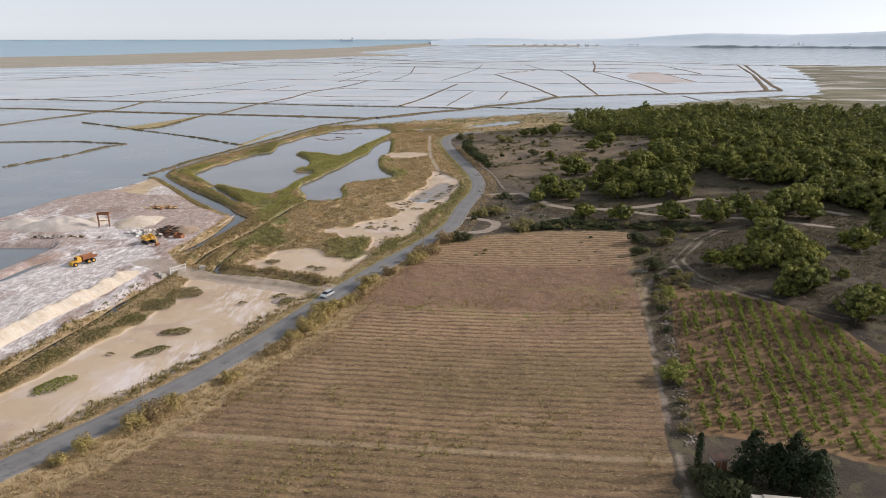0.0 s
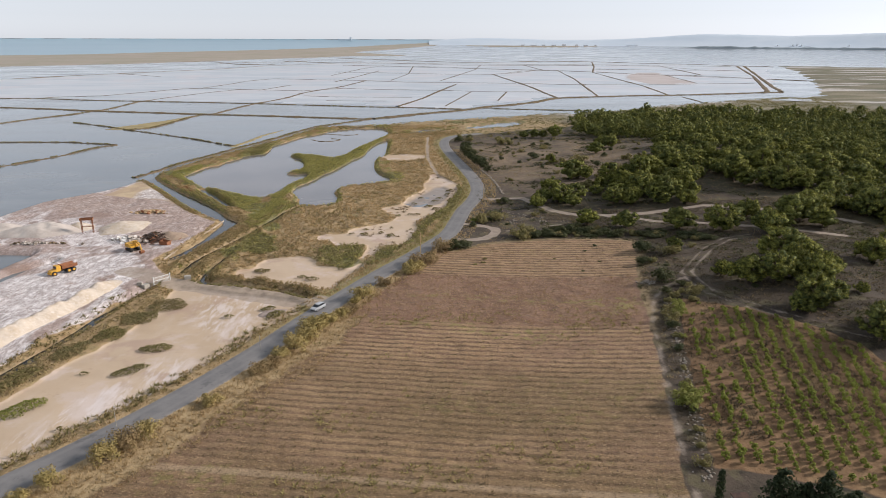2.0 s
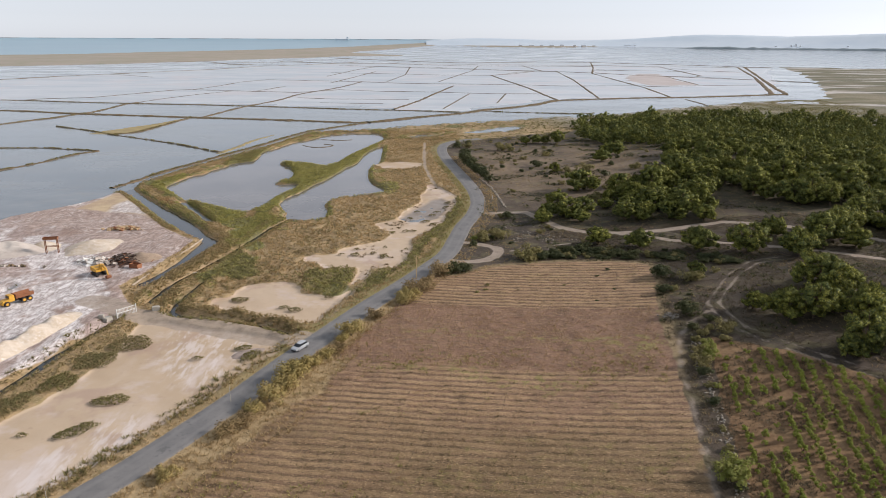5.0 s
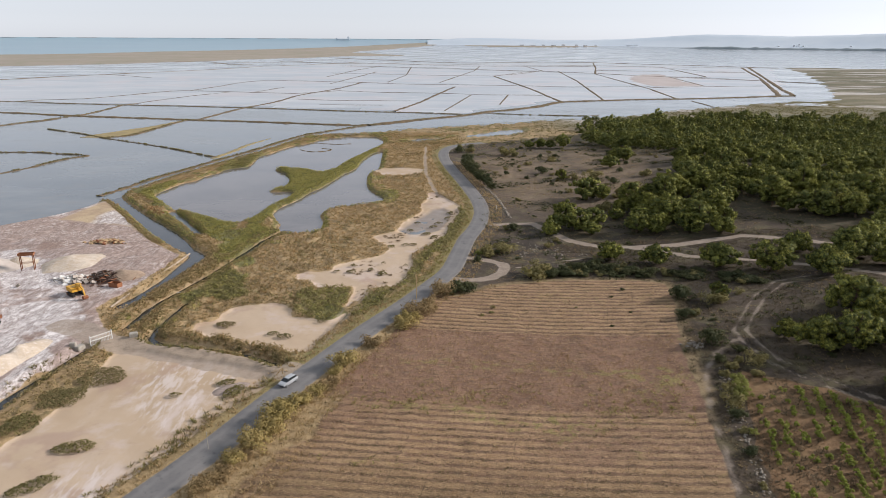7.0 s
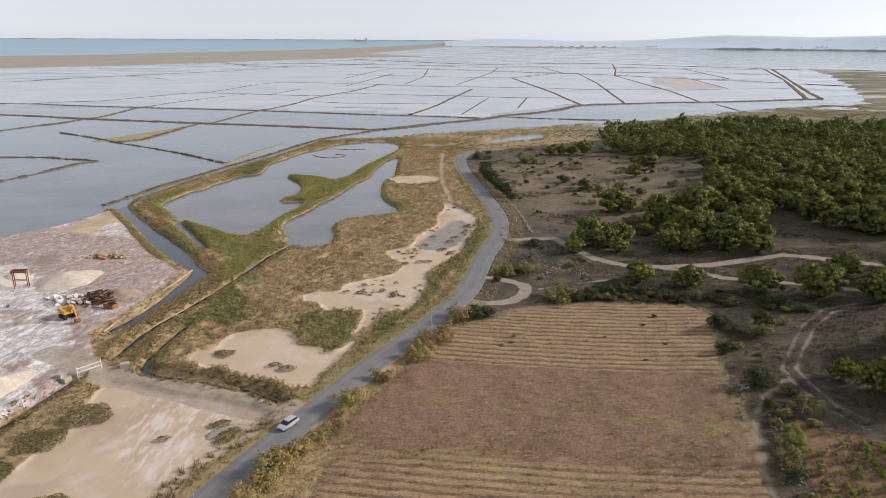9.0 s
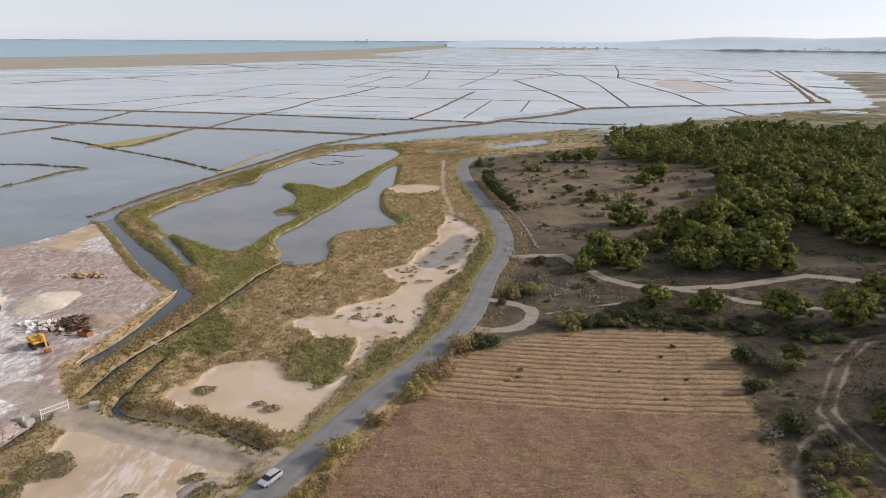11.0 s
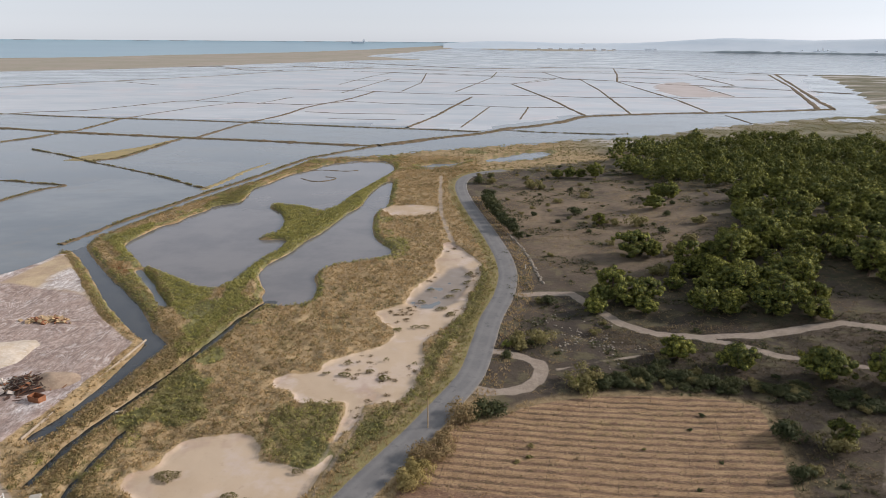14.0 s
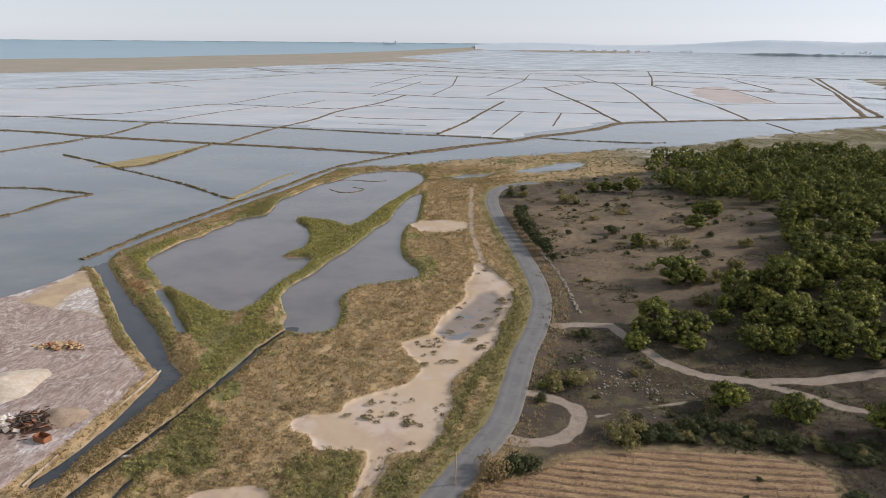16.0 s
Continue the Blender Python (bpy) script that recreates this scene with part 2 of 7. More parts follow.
# pan dikes: width, then the line
DIKES = [
    (5, [(-368, 534), (-303, 524), (-261, 510), (-236, 504), (-176, 490), (-159, 486), (-131, 481), (-92, 472), (-54, 463), (-45, 464)]),
    (6, [(-45, 464), (-30, 478), (-10, 499), (15, 520), (36, 548), (57, 566), (82, 596), (103, 630), (136, 645), (188, 664), (230, 672), (287, 692), (324, 706), (345, 713)]),
    (2.3, [(-45, 464), (-58, 445), (-69, 428), (-75.5, 418), (-82.5, 393.3), (-88.6, 368.1), (-94.5, 348.4), (-99.7, 331.1), (-104, 314.9), (-108.2, 301.2), (-111.6, 288.2), (-113.9, 274.8), (-115.4, 267.8), (-116.8, 263.3)]),
    (1.2, [(33, 539), (54, 531), (75, 527), (97, 523), (113, 527)]),
    (1.6, [(-240, 351), (-193, 354), (-177, 350), (-161, 346), (-165, 339), (-168, 328), (-170, 316), (-174, 303), (-183, 281)]),
    (1.2, [(-229, 437), (-203, 420), (-180, 402), (-155, 385), (-128, 365), (-110, 349)]), (1.4, [(-108, 347), (-101, 343)]),
    (2.4, [(-179, 404), (-171, 413), (-169, 435), (-168, 455), (-166, 490)]),
    (2.5, [(-448, 609), (-358, 609), (-306, 597), (-251, 586), (-200, 579), (-150, 569), (-99, 556), (-62, 547), (-14, 538), (16, 529)]),
    (2.5, [(-280, 400), (-263, 462), (-255, 481), (-251, 505), (-247, 526), (-251, 586)]),
    (3, [(-159, 486), (-155, 533), (-150, 569), (-138, 621), (-133, 682), (-122, 728), (-108, 781), (-94, 886)]),
    (2, [(-355, 605), (-340, 624), (-307, 640), (-286, 688), (-268, 731), (-252, 739), (-201, 725), (-139, 709), (-103, 748), (-57, 729), (-4, 723), (48, 705), (99, 705)]),
    (3, [(-542, 894), (-513, 963), (-473, 1031), (-427, 1110), (-372, 1203), (-332, 1330), (-267, 1413), (-215, 1503), (-180, 1600)]),
    (2, [(-473, 1031), (-427, 999), (-380, 959)]), (4, [(-566, 1545), (-500, 1560), (-407, 1410), (-329, 1401)]),
    (1.6, [(-252, 739), (-242, 802), (-238, 868), (-218, 917)]), (2, [(-218, 917), (-167, 904), (-97, 885), (-43, 857), (27, 849), (89, 840)]),
    (1.6, [(-249, 586), (-241, 628), (-227, 678), (-207, 725)]), (1.4, [(-185, 715), (-169, 795)]),
    (3, [(-34, 549), (-17, 623), (-4, 700), (17, 817)]), (1.4, [(3, 552), (17, 630), (30, 704)]), (1.4, [(49, 605), (66, 707)]),
    (1.2, [(-126, 648), (-96, 637), (-26, 635)]), (1, [(-98, 600), (-68, 595), (-46, 596)]), (2, [(-156, 1002), (-137, 1225), (-112, 1372)]),
    (2, [(-64, 889), (-49, 1055), (-53, 1339)]), (2, [(-129, 855), (-119, 951), (-101, 1147)]), (2, [(-1, 888), (25, 1028), (57, 1205), (78, 1408)]),
    (2, [(-165, 1107), (-71, 1078), (10, 1051), (77, 1048), (119, 1107), (160, 1189)]), (3.4, [(77, 1048), (89, 899), (99, 783), (102, 690), (105, 638)]),
    (2.6, [(196, 1195), (177, 939), (158, 764), (145, 646)]), (2, [(95, 841), (141, 823), (185, 828), (241, 835)]), (3.2, [(241, 1125), (234, 946), (230, 798), (217, 671)]),
    (5, [(-271, 1881), (-143, 1748), (-34, 1633), (63, 1562), (219, 1657), (351, 1654), (442, 1555), (537, 1496), (603, 1415), (650, 1381)]),
    (3, [(-351, 1594), (-215, 1503), (-100, 1500), (46, 1402), (185, 1405), (302, 1404)]), (2.5, [(-453, 1453), (-416, 1518), (-304, 1605)]),
    (3, [(351, 1654), (289, 1338), (241, 1125)]), (2.4, [(-176, 1383), (-7, 1286), (155, 1188), (243, 1140), (298, 1067), (378, 1029), (430, 961)]),
    (3, [(166, 1425), (170, 1259), (173, 1191)]), (2.5, [(313, 1453), (428, 1383), (388, 1055)]), (2.5, [(331, 1047), (309, 850)]),
    (2.4, [(237, 820), (312, 843), (381, 858)]), (5, [(581, 1389), (454, 1028), (371, 813), (329, 707)]), (5, [(605, 1415), (449, 995), (376, 800), (348, 719)]),
    (2, [(428, 1383), (449, 1235), (505, 1196)]), (2, [(443, 953), (480, 912)]), (2, [(223, 649), (223, 620), (221, 593)]), (2, [(267, 1240), (362, 1221)]),
    (2.5, [(-245, 1516), (-153, 1533), (-57, 1493), (45, 1484), (101, 1467), (212, 1460), (301, 1463), (421, 1422), (510, 1401), (574, 1378)]),
    (2, [(-190, 1377), (-62, 1341), (-10, 1327), (48, 1274), (138, 1212), (164, 1207), (242, 1144)]),
    (2, [(250, 1145), (292, 1078), (346, 1027), (423, 963)]),
    (2, [(430, 1400), (407, 1200), (391, 1064), (360, 1023)]), (1.6, [(277, 1260), (342, 1224), (442, 1196), (501, 1188)]), (1.4, [(79, 1050), (132, 1160), (159, 1198)]),
    (2, [(435, 944), (472, 910)])]
YARD_SALT = [[(-71.4, 99.2), (-70.1, 106.5), (-68.3, 120.2), (-67.7, 130.6), (-67.5, 140.8), (-65.5, 139), (-64.6, 127.4), (-65.3, 114.3), (-67.1, 101.2), (-69.2, 95.7)], [(-99.6, 225.4), (-101.9, 233.9), (-100.9, 239.4), (-97.0, 239.6), (-90.3, 229.3), (-88.4, 222.1), (-93.6, 223.8)], [(-108.5, 197.0), (-104.4, 199.4), (-94.8, 188.6), (-90.6, 179.1), (-85.6, 180.2), (-78.9, 179.2), (-80.6, 173.3), (-86.0, 172.2), (-94.1, 173.7)], [(-96.1, 139.0), (-93.1, 146.5), (-86.2, 150.6), (-79.9, 157.0), (-71.4, 151.4), (-67.8, 144.6), (-70.8, 132.2), (-72.2, 117.5), (-73.4, 108.8), (-73.9, 103.2)], [(-85.6, 160.0), (-80.7, 162.9), (-76.0, 164.4), (-69.0, 157.4), (-66.2, 149.8), (-68.1, 140.9), (-71.3, 136.8)]]
MUD_SALT = [[(-48.9, 138.9), (-42.9, 141.5), (-34.4, 136.8), (-30.3, 130.2), (-34.0, 120.7), (-37.0, 116.1), (-40.7, 118.0), (-46.4, 125.0)], [(-54.7, 93.1), (-49.7, 101.6), (-45.2, 110.0), (-40.5, 110.0), (-40.4, 101.6), (-45.7, 92.2), (-52.4, 83.9), (-56.0, 80.6), (-57.3, 84.2)]]
YARD_BROWN = [(-125.5, 224.4), (-119.3, 227.6), (-112.0, 232.2), (-100.5, 227.3), (-86.6, 221.6), (-78.1, 212.2), (-67.2, 197.7), (-63.4, 191.2), (-65.5, 183.1), (-68.9, 175.1), (-74.4, 183.0), (-82.2, 186.0), (-92.8, 198.6), (-106.5, 208.1), (-112.8, 204.0)]
YARD_SANDY = [(-111.2, 227.4), (-110.2, 239.0), (-109.2, 249.0), (-105.3, 253.0), (-96.2, 239.6), (-88.5, 228.3), (-79.0, 215.8), (-71.2, 205.2), (-73.6, 207.0), (-87.2, 221.2), (-99.6, 225.4)]
SAND_BAR = [(-1500, 1100), (-896, 1164), (-782, 1266), (-710, 1348), (-628, 1443), (-566, 1545), (-509, 1624), (-408, 1844), (-268, 2081), (-121, 2181), (-212, 2347), (-329, 2537), (-100, 4400), (400, 8000), (100, 8200), (-394, 4710), (-509, 3899), (-637, 3305), (-792, 2843), (-976, 2470), (-1087, 2127), (-1229, 1958), (-1376, 1758), (-2200, 1500)]


# ---- plan arithmetic ----
def smooth(pts, closed=False, step=1.5):
    """Points along a soft curve through the plan's points."""
    n, out = len(pts), []
    for i in range(n if closed else n - 1):
        if closed:
            a, b, c, d = (pts[(i + k) % n] for k in (-1, 0, 1, 2))
        else:
            a, b, c, d = pts[max(i - 1, 0)], pts[i], pts[i + 1], pts[min(i + 2, n - 1)]
        m = max(2, min(40, int(math.dist(b, c) / step)))
        for k in range(m):
            u = k / m
            w = ((-u + 2 * u * u - u ** 3) / 2, (2 - 5 * u * u + 3 * u ** 3) / 2, (u + 4 * u * u - 3 * u ** 3) / 2, (u ** 3 - u * u) / 2)
            out.append(tuple(w[0] * a[j] + w[1] * b[j] + w[2] * c[j] + w[3] * d[j] for j in (0, 1)))
    return out if closed else out + [pts[-1]]


def lattice(ix, iy, seed):
    """Repeatable random numbers from whole-number places."""
    h = np.sin(ix * 127.1 + iy * 311.7 + seed * 74.7) * 43758.5453
    return h - np.floor(h)


def cloud(x, y, size, seed=0, octaves=3):
    """Soft uneven noise, about -1 to 1."""
    total, amp = 0, 0.6
    for o in range(octaves):
        u, v = x / size, y / size
        i, j = np.floor(u), np.floor(v)
        f, g = u - i, v - j
        f, g = f * f * (3 - 2 * f), g * g * (3 - 2 * g)
        s = seed + o * 17
        a = lattice(i, j, s) * (1 - f) + lattice(i + 1, j, s) * f
        b = lattice(i, j + 1, s) * (1 - f) + lattice(i + 1, j + 1, s) * f
        total = total + amp * (2 * (a * (1 - g) + b * g) - 1)
        size, amp = size / 2.1, amp * 0.5
    return total


def line_distance(x, y, pts):
    best = np.full(np.shape(x), 1e9)
    for (ax, ay), (bx, by) in zip(pts, pts[1:]):
        dx, dy = bx - ax, by - ay
        u = np.clip(((x - ax) * dx + (y - ay) * dy) / (dx * dx + dy * dy + 1e-9), 0, 1)
        best = np.minimum(best, (x - ax - u * dx) ** 2 + (y - ay - u * dy) ** 2)
    return np.sqrt(best)


def area_distance(x, y, pts):
    """Distance to an outline, minus inside it."""
    d = line_distance(x, y, list(pts) + [pts[0]])
    inside = np.zeros(np.shape(x), bool)
    for (ax, ay), (bx, by) in zip(pts, list(pts[1:]) + [pts[0]]):
        if ay != by:
            inside ^= ((ay > y) != (by > y)) & (x < (bx - ax) * (y - ay) / (by - ay) + ax)
    return np.where(inside, -d, d)


def near(x, y, pts, margin, fn):
    """fn over the points near an outline, and a large distance elsewhere."""
    p = np.array(pts)
    sel = (x > p[:, 0].min() - margin) & (x < p[:, 0].max() + margin) & (y > p[:, 1].min() - margin) & (y < p[:, 1].max() + margin)
    out = np.full(np.shape(x), float(margin))
    out[sel] = np.minimum(fn(x[sel], y[sel], pts), margin)
    return out


def soft(d, edge):
    """1 inside, 0 outside, over a soft edge."""
    u = np.clip(0.5 - d / (2 * edge), 0, 1)
    return u * u * (3 - 2 * u)


def hill(x, y):
    return 0.6 + 8.5 * np.exp(-((x - 115) / 55) ** 2 - ((y - 260) / 95) ** 2) + 5 * np.exp(-((x - 75) / 35) ** 2 - ((y - 120) / 55) ** 2)


def far(x, y):
    """Beyond some 2.3 km the plain is drawn together, so that the horizon stays within reach."""
    r = np.hypot(x, y - 42) + 1e-6
    s = np.where(r > 1800, (1800 + 1950 * (1 - np.exp(-(r - 1800) / 1950))) / r, 1.0)
    return x * s, 42 + (y - 42) * s, 60 * (1 - s)


road_line = smooth(ROAD)
canal_line = smooth(CANAL, True)
ponds = [smooth(p, True) for p in (POND_A, POND_B, POND_C)]
muds = [smooth(p, True) for p in (MUD_MID, MUD_ROAD, MUD_LOW, MUD_SPOT)]


def furrows(x, y):
    """Count of the field's rows (a furrow at every whole number), and where they are drawn."""
    upper = y + 0.145 * x > 151.3
    return np.where(upper, (y + 0.145 * x) / 1.75, (y + 0.12 * x) / 1.64 - 0.86), np.where(upper, 1.0, np.where(y + 0.12 * x < 124, 0.8, 0.15))


def land(x, y):
    """Height of the ground, and the zones that it shows."""
    x, y = np.asarray(x, float), np.asarray(y, float)
    n1, n2 = cloud(x, y, 9, 1), cloud(x, y, 2.3, 2)
    wob = n1 * 1.2 + n2 * 0.5
    d_land = area_distance(x, y, LAND) + wob * np.clip(0.35 + (y - 420) * 0.01, 0.35, 1.2)
    n3 = cloud(x, y, 4.2, 7, 4)
    h = hill(x, y) + n1 * 0.12 + n2 * 0.06
    zone = {}
    yard = soft(near(x, y, YARD, 60, area_distance) + wob * 0.7, 0.8)
    mud = np.zeros(np.shape(x))
    for m in muds:
        mud = np.maximum(mud, soft(near(x, y, m, 20, area_distance) + wob * 0.75 + 0.7 * n3, 0.5))
    field = soft(near(x, y, FIELD, 20, area_distance) + n2 * 0.6, 0.6)
    field = field * (1 - 0.9 * soft(near(x, y, road_line, 60, line_distance) - 9.5 + n1 * 2 + n2, 2.0) * soft(y - 128, 14))
    vine = soft(near(x, y, VINEYARD, 20, area_distance) + n2 * 0.6, 0.8)
    path = soft(near(x, y, FIELD_PATH, 12, line_distance) - 0.6 + n2 * 0.9, 1.1) * 0.6
    for pts, w in TRACKS:
        d = near(x, y, pts, 12, line_distance)
        d = np.abs(d - 0.95) - 0.42 if w == 1.3 else d - w / 2          # the narrow one is two wheel ruts
        path = np.maximum(path, soft(d + n2 * 0.5, 0.6) * (0.58 if w == 1.3 else 1.0))
    path = np.maximum(path, soft(near(x, y, ACCESS, 12, line_distance) - 2.9 + n2 * 0.5, 0.6))
    d_road = near(x, y, road_line, 60, line_distance)
    right = soft(-(np.where(y < 60, 1e3, 0) + near(x, y, road_line, 400, lambda a, b, p: side(a, b, p))), 1.5)
    wet = soft(near(x, y, WET, 12, area_distance) + wob * 0.7, 0.9)
    # water
    water = np.full(np.shape(x), 1e3)
    for p in ponds:
        water = np.minimum(water, near(x, y, p, 20, area_distance))
    water = np.minimum(water, near(x, y, canal_line, 20, area_distance) + 0.5)
    water = np.minimum(water, near(x, y, YARD_POND, 20, area_distance))
    for pts, w in DITCHES:
        water = np.minimum(water, near(x, y, pts, 20, line_distance) - w / 2)
    water = np.minimum(water + wob * 0.35, -d_land)
    green = np.clip(soft(water - 9, 6) * (0.05 + 0.6 * n1 + 0.6 * cloud(x, y, 26, 5)), 0, 1) * (1 - right) * (1 - yard)
    for bx_, by_, br in GREEN:
        green = np.maximum(green, soft(np.hypot(x - bx_, y - by_) - br * 0.8 + wob * 2.2, br * 0.35) * (1 - yard))
    green = green * soft(150 - y, 8)
    green = np.maximum(green, 0.75 * soft(np.abs(water - 1.6) - 1.0 + n1 + n2, 0.8) * (1 - right) * (1 - yard) * (1 - mud) * soft(205 - y, 6))
    for k, pts in SCRUB:
        green = np.maximum(green, k * soft(near(x, y, pts, 12, area_distance) + wob * 0.5, 0.9) * (1 - mud))
    h = h + 0.5 * yard * (1 + 0.6 * n1) - 0.25 * mud * (1 - yard) + 0.35 * soft(water - 4, 3) * (1 - mud) * (1 - yard) * (1 - right)
    h = h - 0.36 * wet
    h = h + np.clip(cloud(x, y, 1.9, 13, 2), -0.2, 1) * 0.42 * (1 - right) * (1 - yard) * (1 - mud) * (1 - path) * soft(138 - y, 6)
    h = h + np.clip(n3, -0.3, 1) * 0.55 * (1 - right) * (1 - yard) * (1 - mud) * (1 - path) * soft(138 - y, 6)
    s = np.clip((h + 0.7) / 1.3, 0.4, 3)
    h = np.where(water < 1.6 * s, -0.7 + (h + 0.7) * np.clip((water + 0.9) / (1.6 * s + 0.9), 0, 1), h)
    h = np.where(d_road < 3.4, 0.75 + (hill(x, y) - 0.6), h + np.where(d_road < 5.5, (0.75 + hill(x, y) - 0.6 - h) * (5.5 - d_road) / 2.1, 0))
    rows, banded = furrows(x, y)
    h = h - field * banded * np.cos(rows * 2 * math.pi) * 0.07 + 0.1 * field * n2
    zone["za"] = np.stack([yard, mud, field, vine], -1)
    verge_ = soft(d_road - 6.0 - 5.5 * soft(y - 128, 14) + n2 * 1.5, 2.0) * soft(y - 176, 4)
    verge_ = np.maximum(verge_, 0.7 * soft(np.abs(near(x, y, FIELD, 20, area_distance) - 0.4) - 1.3 + n2 * 1.2, 1.1) * soft(118 - y, 10))
    left_verge = soft(d_road - 5.2 + n2, 0.8) * (1 - right) * soft(120 - y, 20)
    shore = soft(np.abs(water - 0.55) - 0.3 + n2 * 0.6, 0.35) * (1 - right)
    dry = np.clip(soft(np.hypot((x - 46) / 1.5, (y - 300) / 2.2) - 27, 12) * (0.62 + 0.6 * n1), 0, 1) * right
    wood = soft(near(x, y, FOREST, 20, area_distance) + n1 * 3 - 1.5, 4)
    zone["zd"] = np.stack([dry, wood, dry, dry], -1)
    zone["zc"] = np.stack([verge_ * right, left_verge, shore, np.maximum(soft(300 - x, 80), soft(66 - x, 20) * soft(440 - y, 20))], -1)
    salt = np.zeros(np.shape(x))
    for pts in YARD_SALT + MUD_SALT:
        salt = np.maximum(salt, soft(near(x, y, pts, 12, area_distance) + wob * 1.1, 1.6))
    brown = soft(near(x, y, YARD_BROWN, 12, area_distance) + wob * 0.9, 1.5)
    sandy = soft(near(x, y, YARD_SANDY, 12, area_distance) + wob * 0.6, 0.8)
    zone["ze"] = np.stack([salt, brown, sandy, sandy], -1)
    zone["zb"] = np.stack([path, green, right, wet], -1)
    return h, zone


def side(x, y, pts):
    """Distance from the road, minus on its right-hand side."""
    best, sign = np.full(np.shape(x), 1e9), np.ones(np.shape(x))
    for (ax, ay), (bx, by) in zip(pts, pts[1:]):
        dx, dy = bx - ax, by - ay
        u = np.clip(((x - ax) * dx + (y - ay) * dy) / (dx * dx + dy * dy + 1e-9), 0, 1)
        q = (x - ax - u * dx) ** 2 + (y - ay - u * dy) ** 2
        c = dx * (y - ay) - dy * (x - ax)
        sign = np.where(q < best, np.where(c < 0, -1, 1), sign)
        best = np.minimum(best, q)
    return -sign * np.sqrt(best)


def height(x, y):
    """Height of the built ground at one place."""
    i, j = int(np.searchsorted(gx, x)) - 1, int(np.searchsorted(gy, y)) - 1
    u, v = (x - gx[i]) / (gx[i + 1] - gx[i]), (y - gy[j]) / (gy[j + 1] - gy[j])
    a = GH.reshape(len(gy), len(gx))
    return float((a[j, i] * (1 - u) + a[j, i + 1] * u) * (1 - v) + (a[j + 1, i] * (1 - u) + a[j + 1, i + 1] * u) * v)


# ---- materials ----
def material(name):
    m = bpy.data.materials.new(name)
    m.use_nodes = True
    return m, m.node_tree.nodes, m.node_tree.links, m.node_tree.nodes["Principled BSDF"]


def link(ls, a, b):
    ls.new(a, b)


class Graph:
    """Short hands for node graphs."""
    def __init__(self, name, rough=0.9, spec=0.3):
        self.m, self.n, self.l, self.out = material(name)
        self.out.inputs["Roughness"].default_value = rough
        self.out.inputs["Specular IOR Level"].default_value = spec
        self.geo = self.n.new("ShaderNodeNewGeometry")
        plan = self.n.new("ShaderNodeVectorMath")
        plan.operation = "SCALE"
        plan.inputs["Scale"].default_value = 1 / UNIT
        self.l.new(self.geo.outputs["Position"], plan.inputs[0])
        self.place = plan.outputs[0]

    def put(self, a, socket):
        if isinstance(a, (int, float)):
            socket.default_value = a
        elif isinstance(a, tuple):
            socket.default_value = (*a, 1.0) if len(a) == 3 and socket.type == "RGBA" else a
        else:
            self.l.new(a, socket)

    def noise(self, size, detail=4, rough=0.6, stretch=None, seed=0.0, twist=0.0):
        t = self.n.new("ShaderNodeTexNoise")
        t.inputs["Scale"].default_value, t.inputs["Detail"].default_value, t.inputs["Roughness"].default_value = 1 / size, detail, rough
        t.inputs["Distortion"].default_value = twist
        v = self.n.new("ShaderNodeMapping")
        v.inputs["Location"].default_value = (seed * 13.1, seed * 7.7, seed)
        if stretch:
            v.inputs["Rotation"].default_value, v.inputs["Scale"].default_value = (0, 0, stretch[2]), (stretch[0], stretch[1], 1)
        self.l.new(self.place, v.inputs[0])
        self.l.new(v.outputs[0], t.inputs[0])
        return t.outputs["Fac"]

    def voronoi(self, size, feature="F1"):
        t = self.n.new("ShaderNodeTexVoronoi")
        t.feature = feature
        t.inputs["Scale"].default_value = 1 / size
        self.l.new(self.place, t.inputs[0])
        return t.outputs["Distance"]

    def math(self, op, a, b=0.0, c=0.0):
        t = self.n.new("ShaderNodeMath")
        t.operation = op
        for i, v in enumerate((a, b, c)):
            self.put(v, t.inputs[i])
        return t.outputs[0]

    def step(self, a, lo, hi):
        t = self.n.new("ShaderNodeMapRange")
        t.interpolation_type = "SMOOTHSTEP"
        self.put(a, t.inputs[0])
        t.inputs[1].default_value, t.inputs[2].default_value = lo, hi
        return t.outputs[0]

    def mix(self, f, a, b):
        t = self.n.new("ShaderNodeMix")
        t.data_type = "RGBA"
        self.put(f, t.inputs[0])
        self.put(a, t.inputs[6])
        self.put(b, t.inputs[7])
        return t.outputs[2]

    def attribute(self, name):
        t = self.n.new("ShaderNodeAttribute")
        t.attribute_name = name
        sp = self.n.new("ShaderNodeSeparateColor")
        self.l.new(t.outputs["Color"], sp.inputs[0])
        return [*sp.outputs, t.outputs["Alpha"]]

    def random(self):
        return self.n.new("ShaderNodeObjectInfo").outputs["Random"]

    def island(self):
        return self.geo.outputs["Random Per Island"]

    def bump(self, a, strength, distance):
        t = self.n.new("ShaderNodeBump")
        t.inputs["Strength"].default_value, t.inputs["Distance"].default_value = strength, distance
        self.l.new(a, t.inputs["Height"])
        self.l.new(t.outputs[0], self.out.inputs["Normal"])

    def done(self, colour, rough=None):
        self.put(colour, self.out.inputs["Base Color"])
        if rough is not None:
            self.put(rough, self.out.inputs["Roughness"])
        return self.m


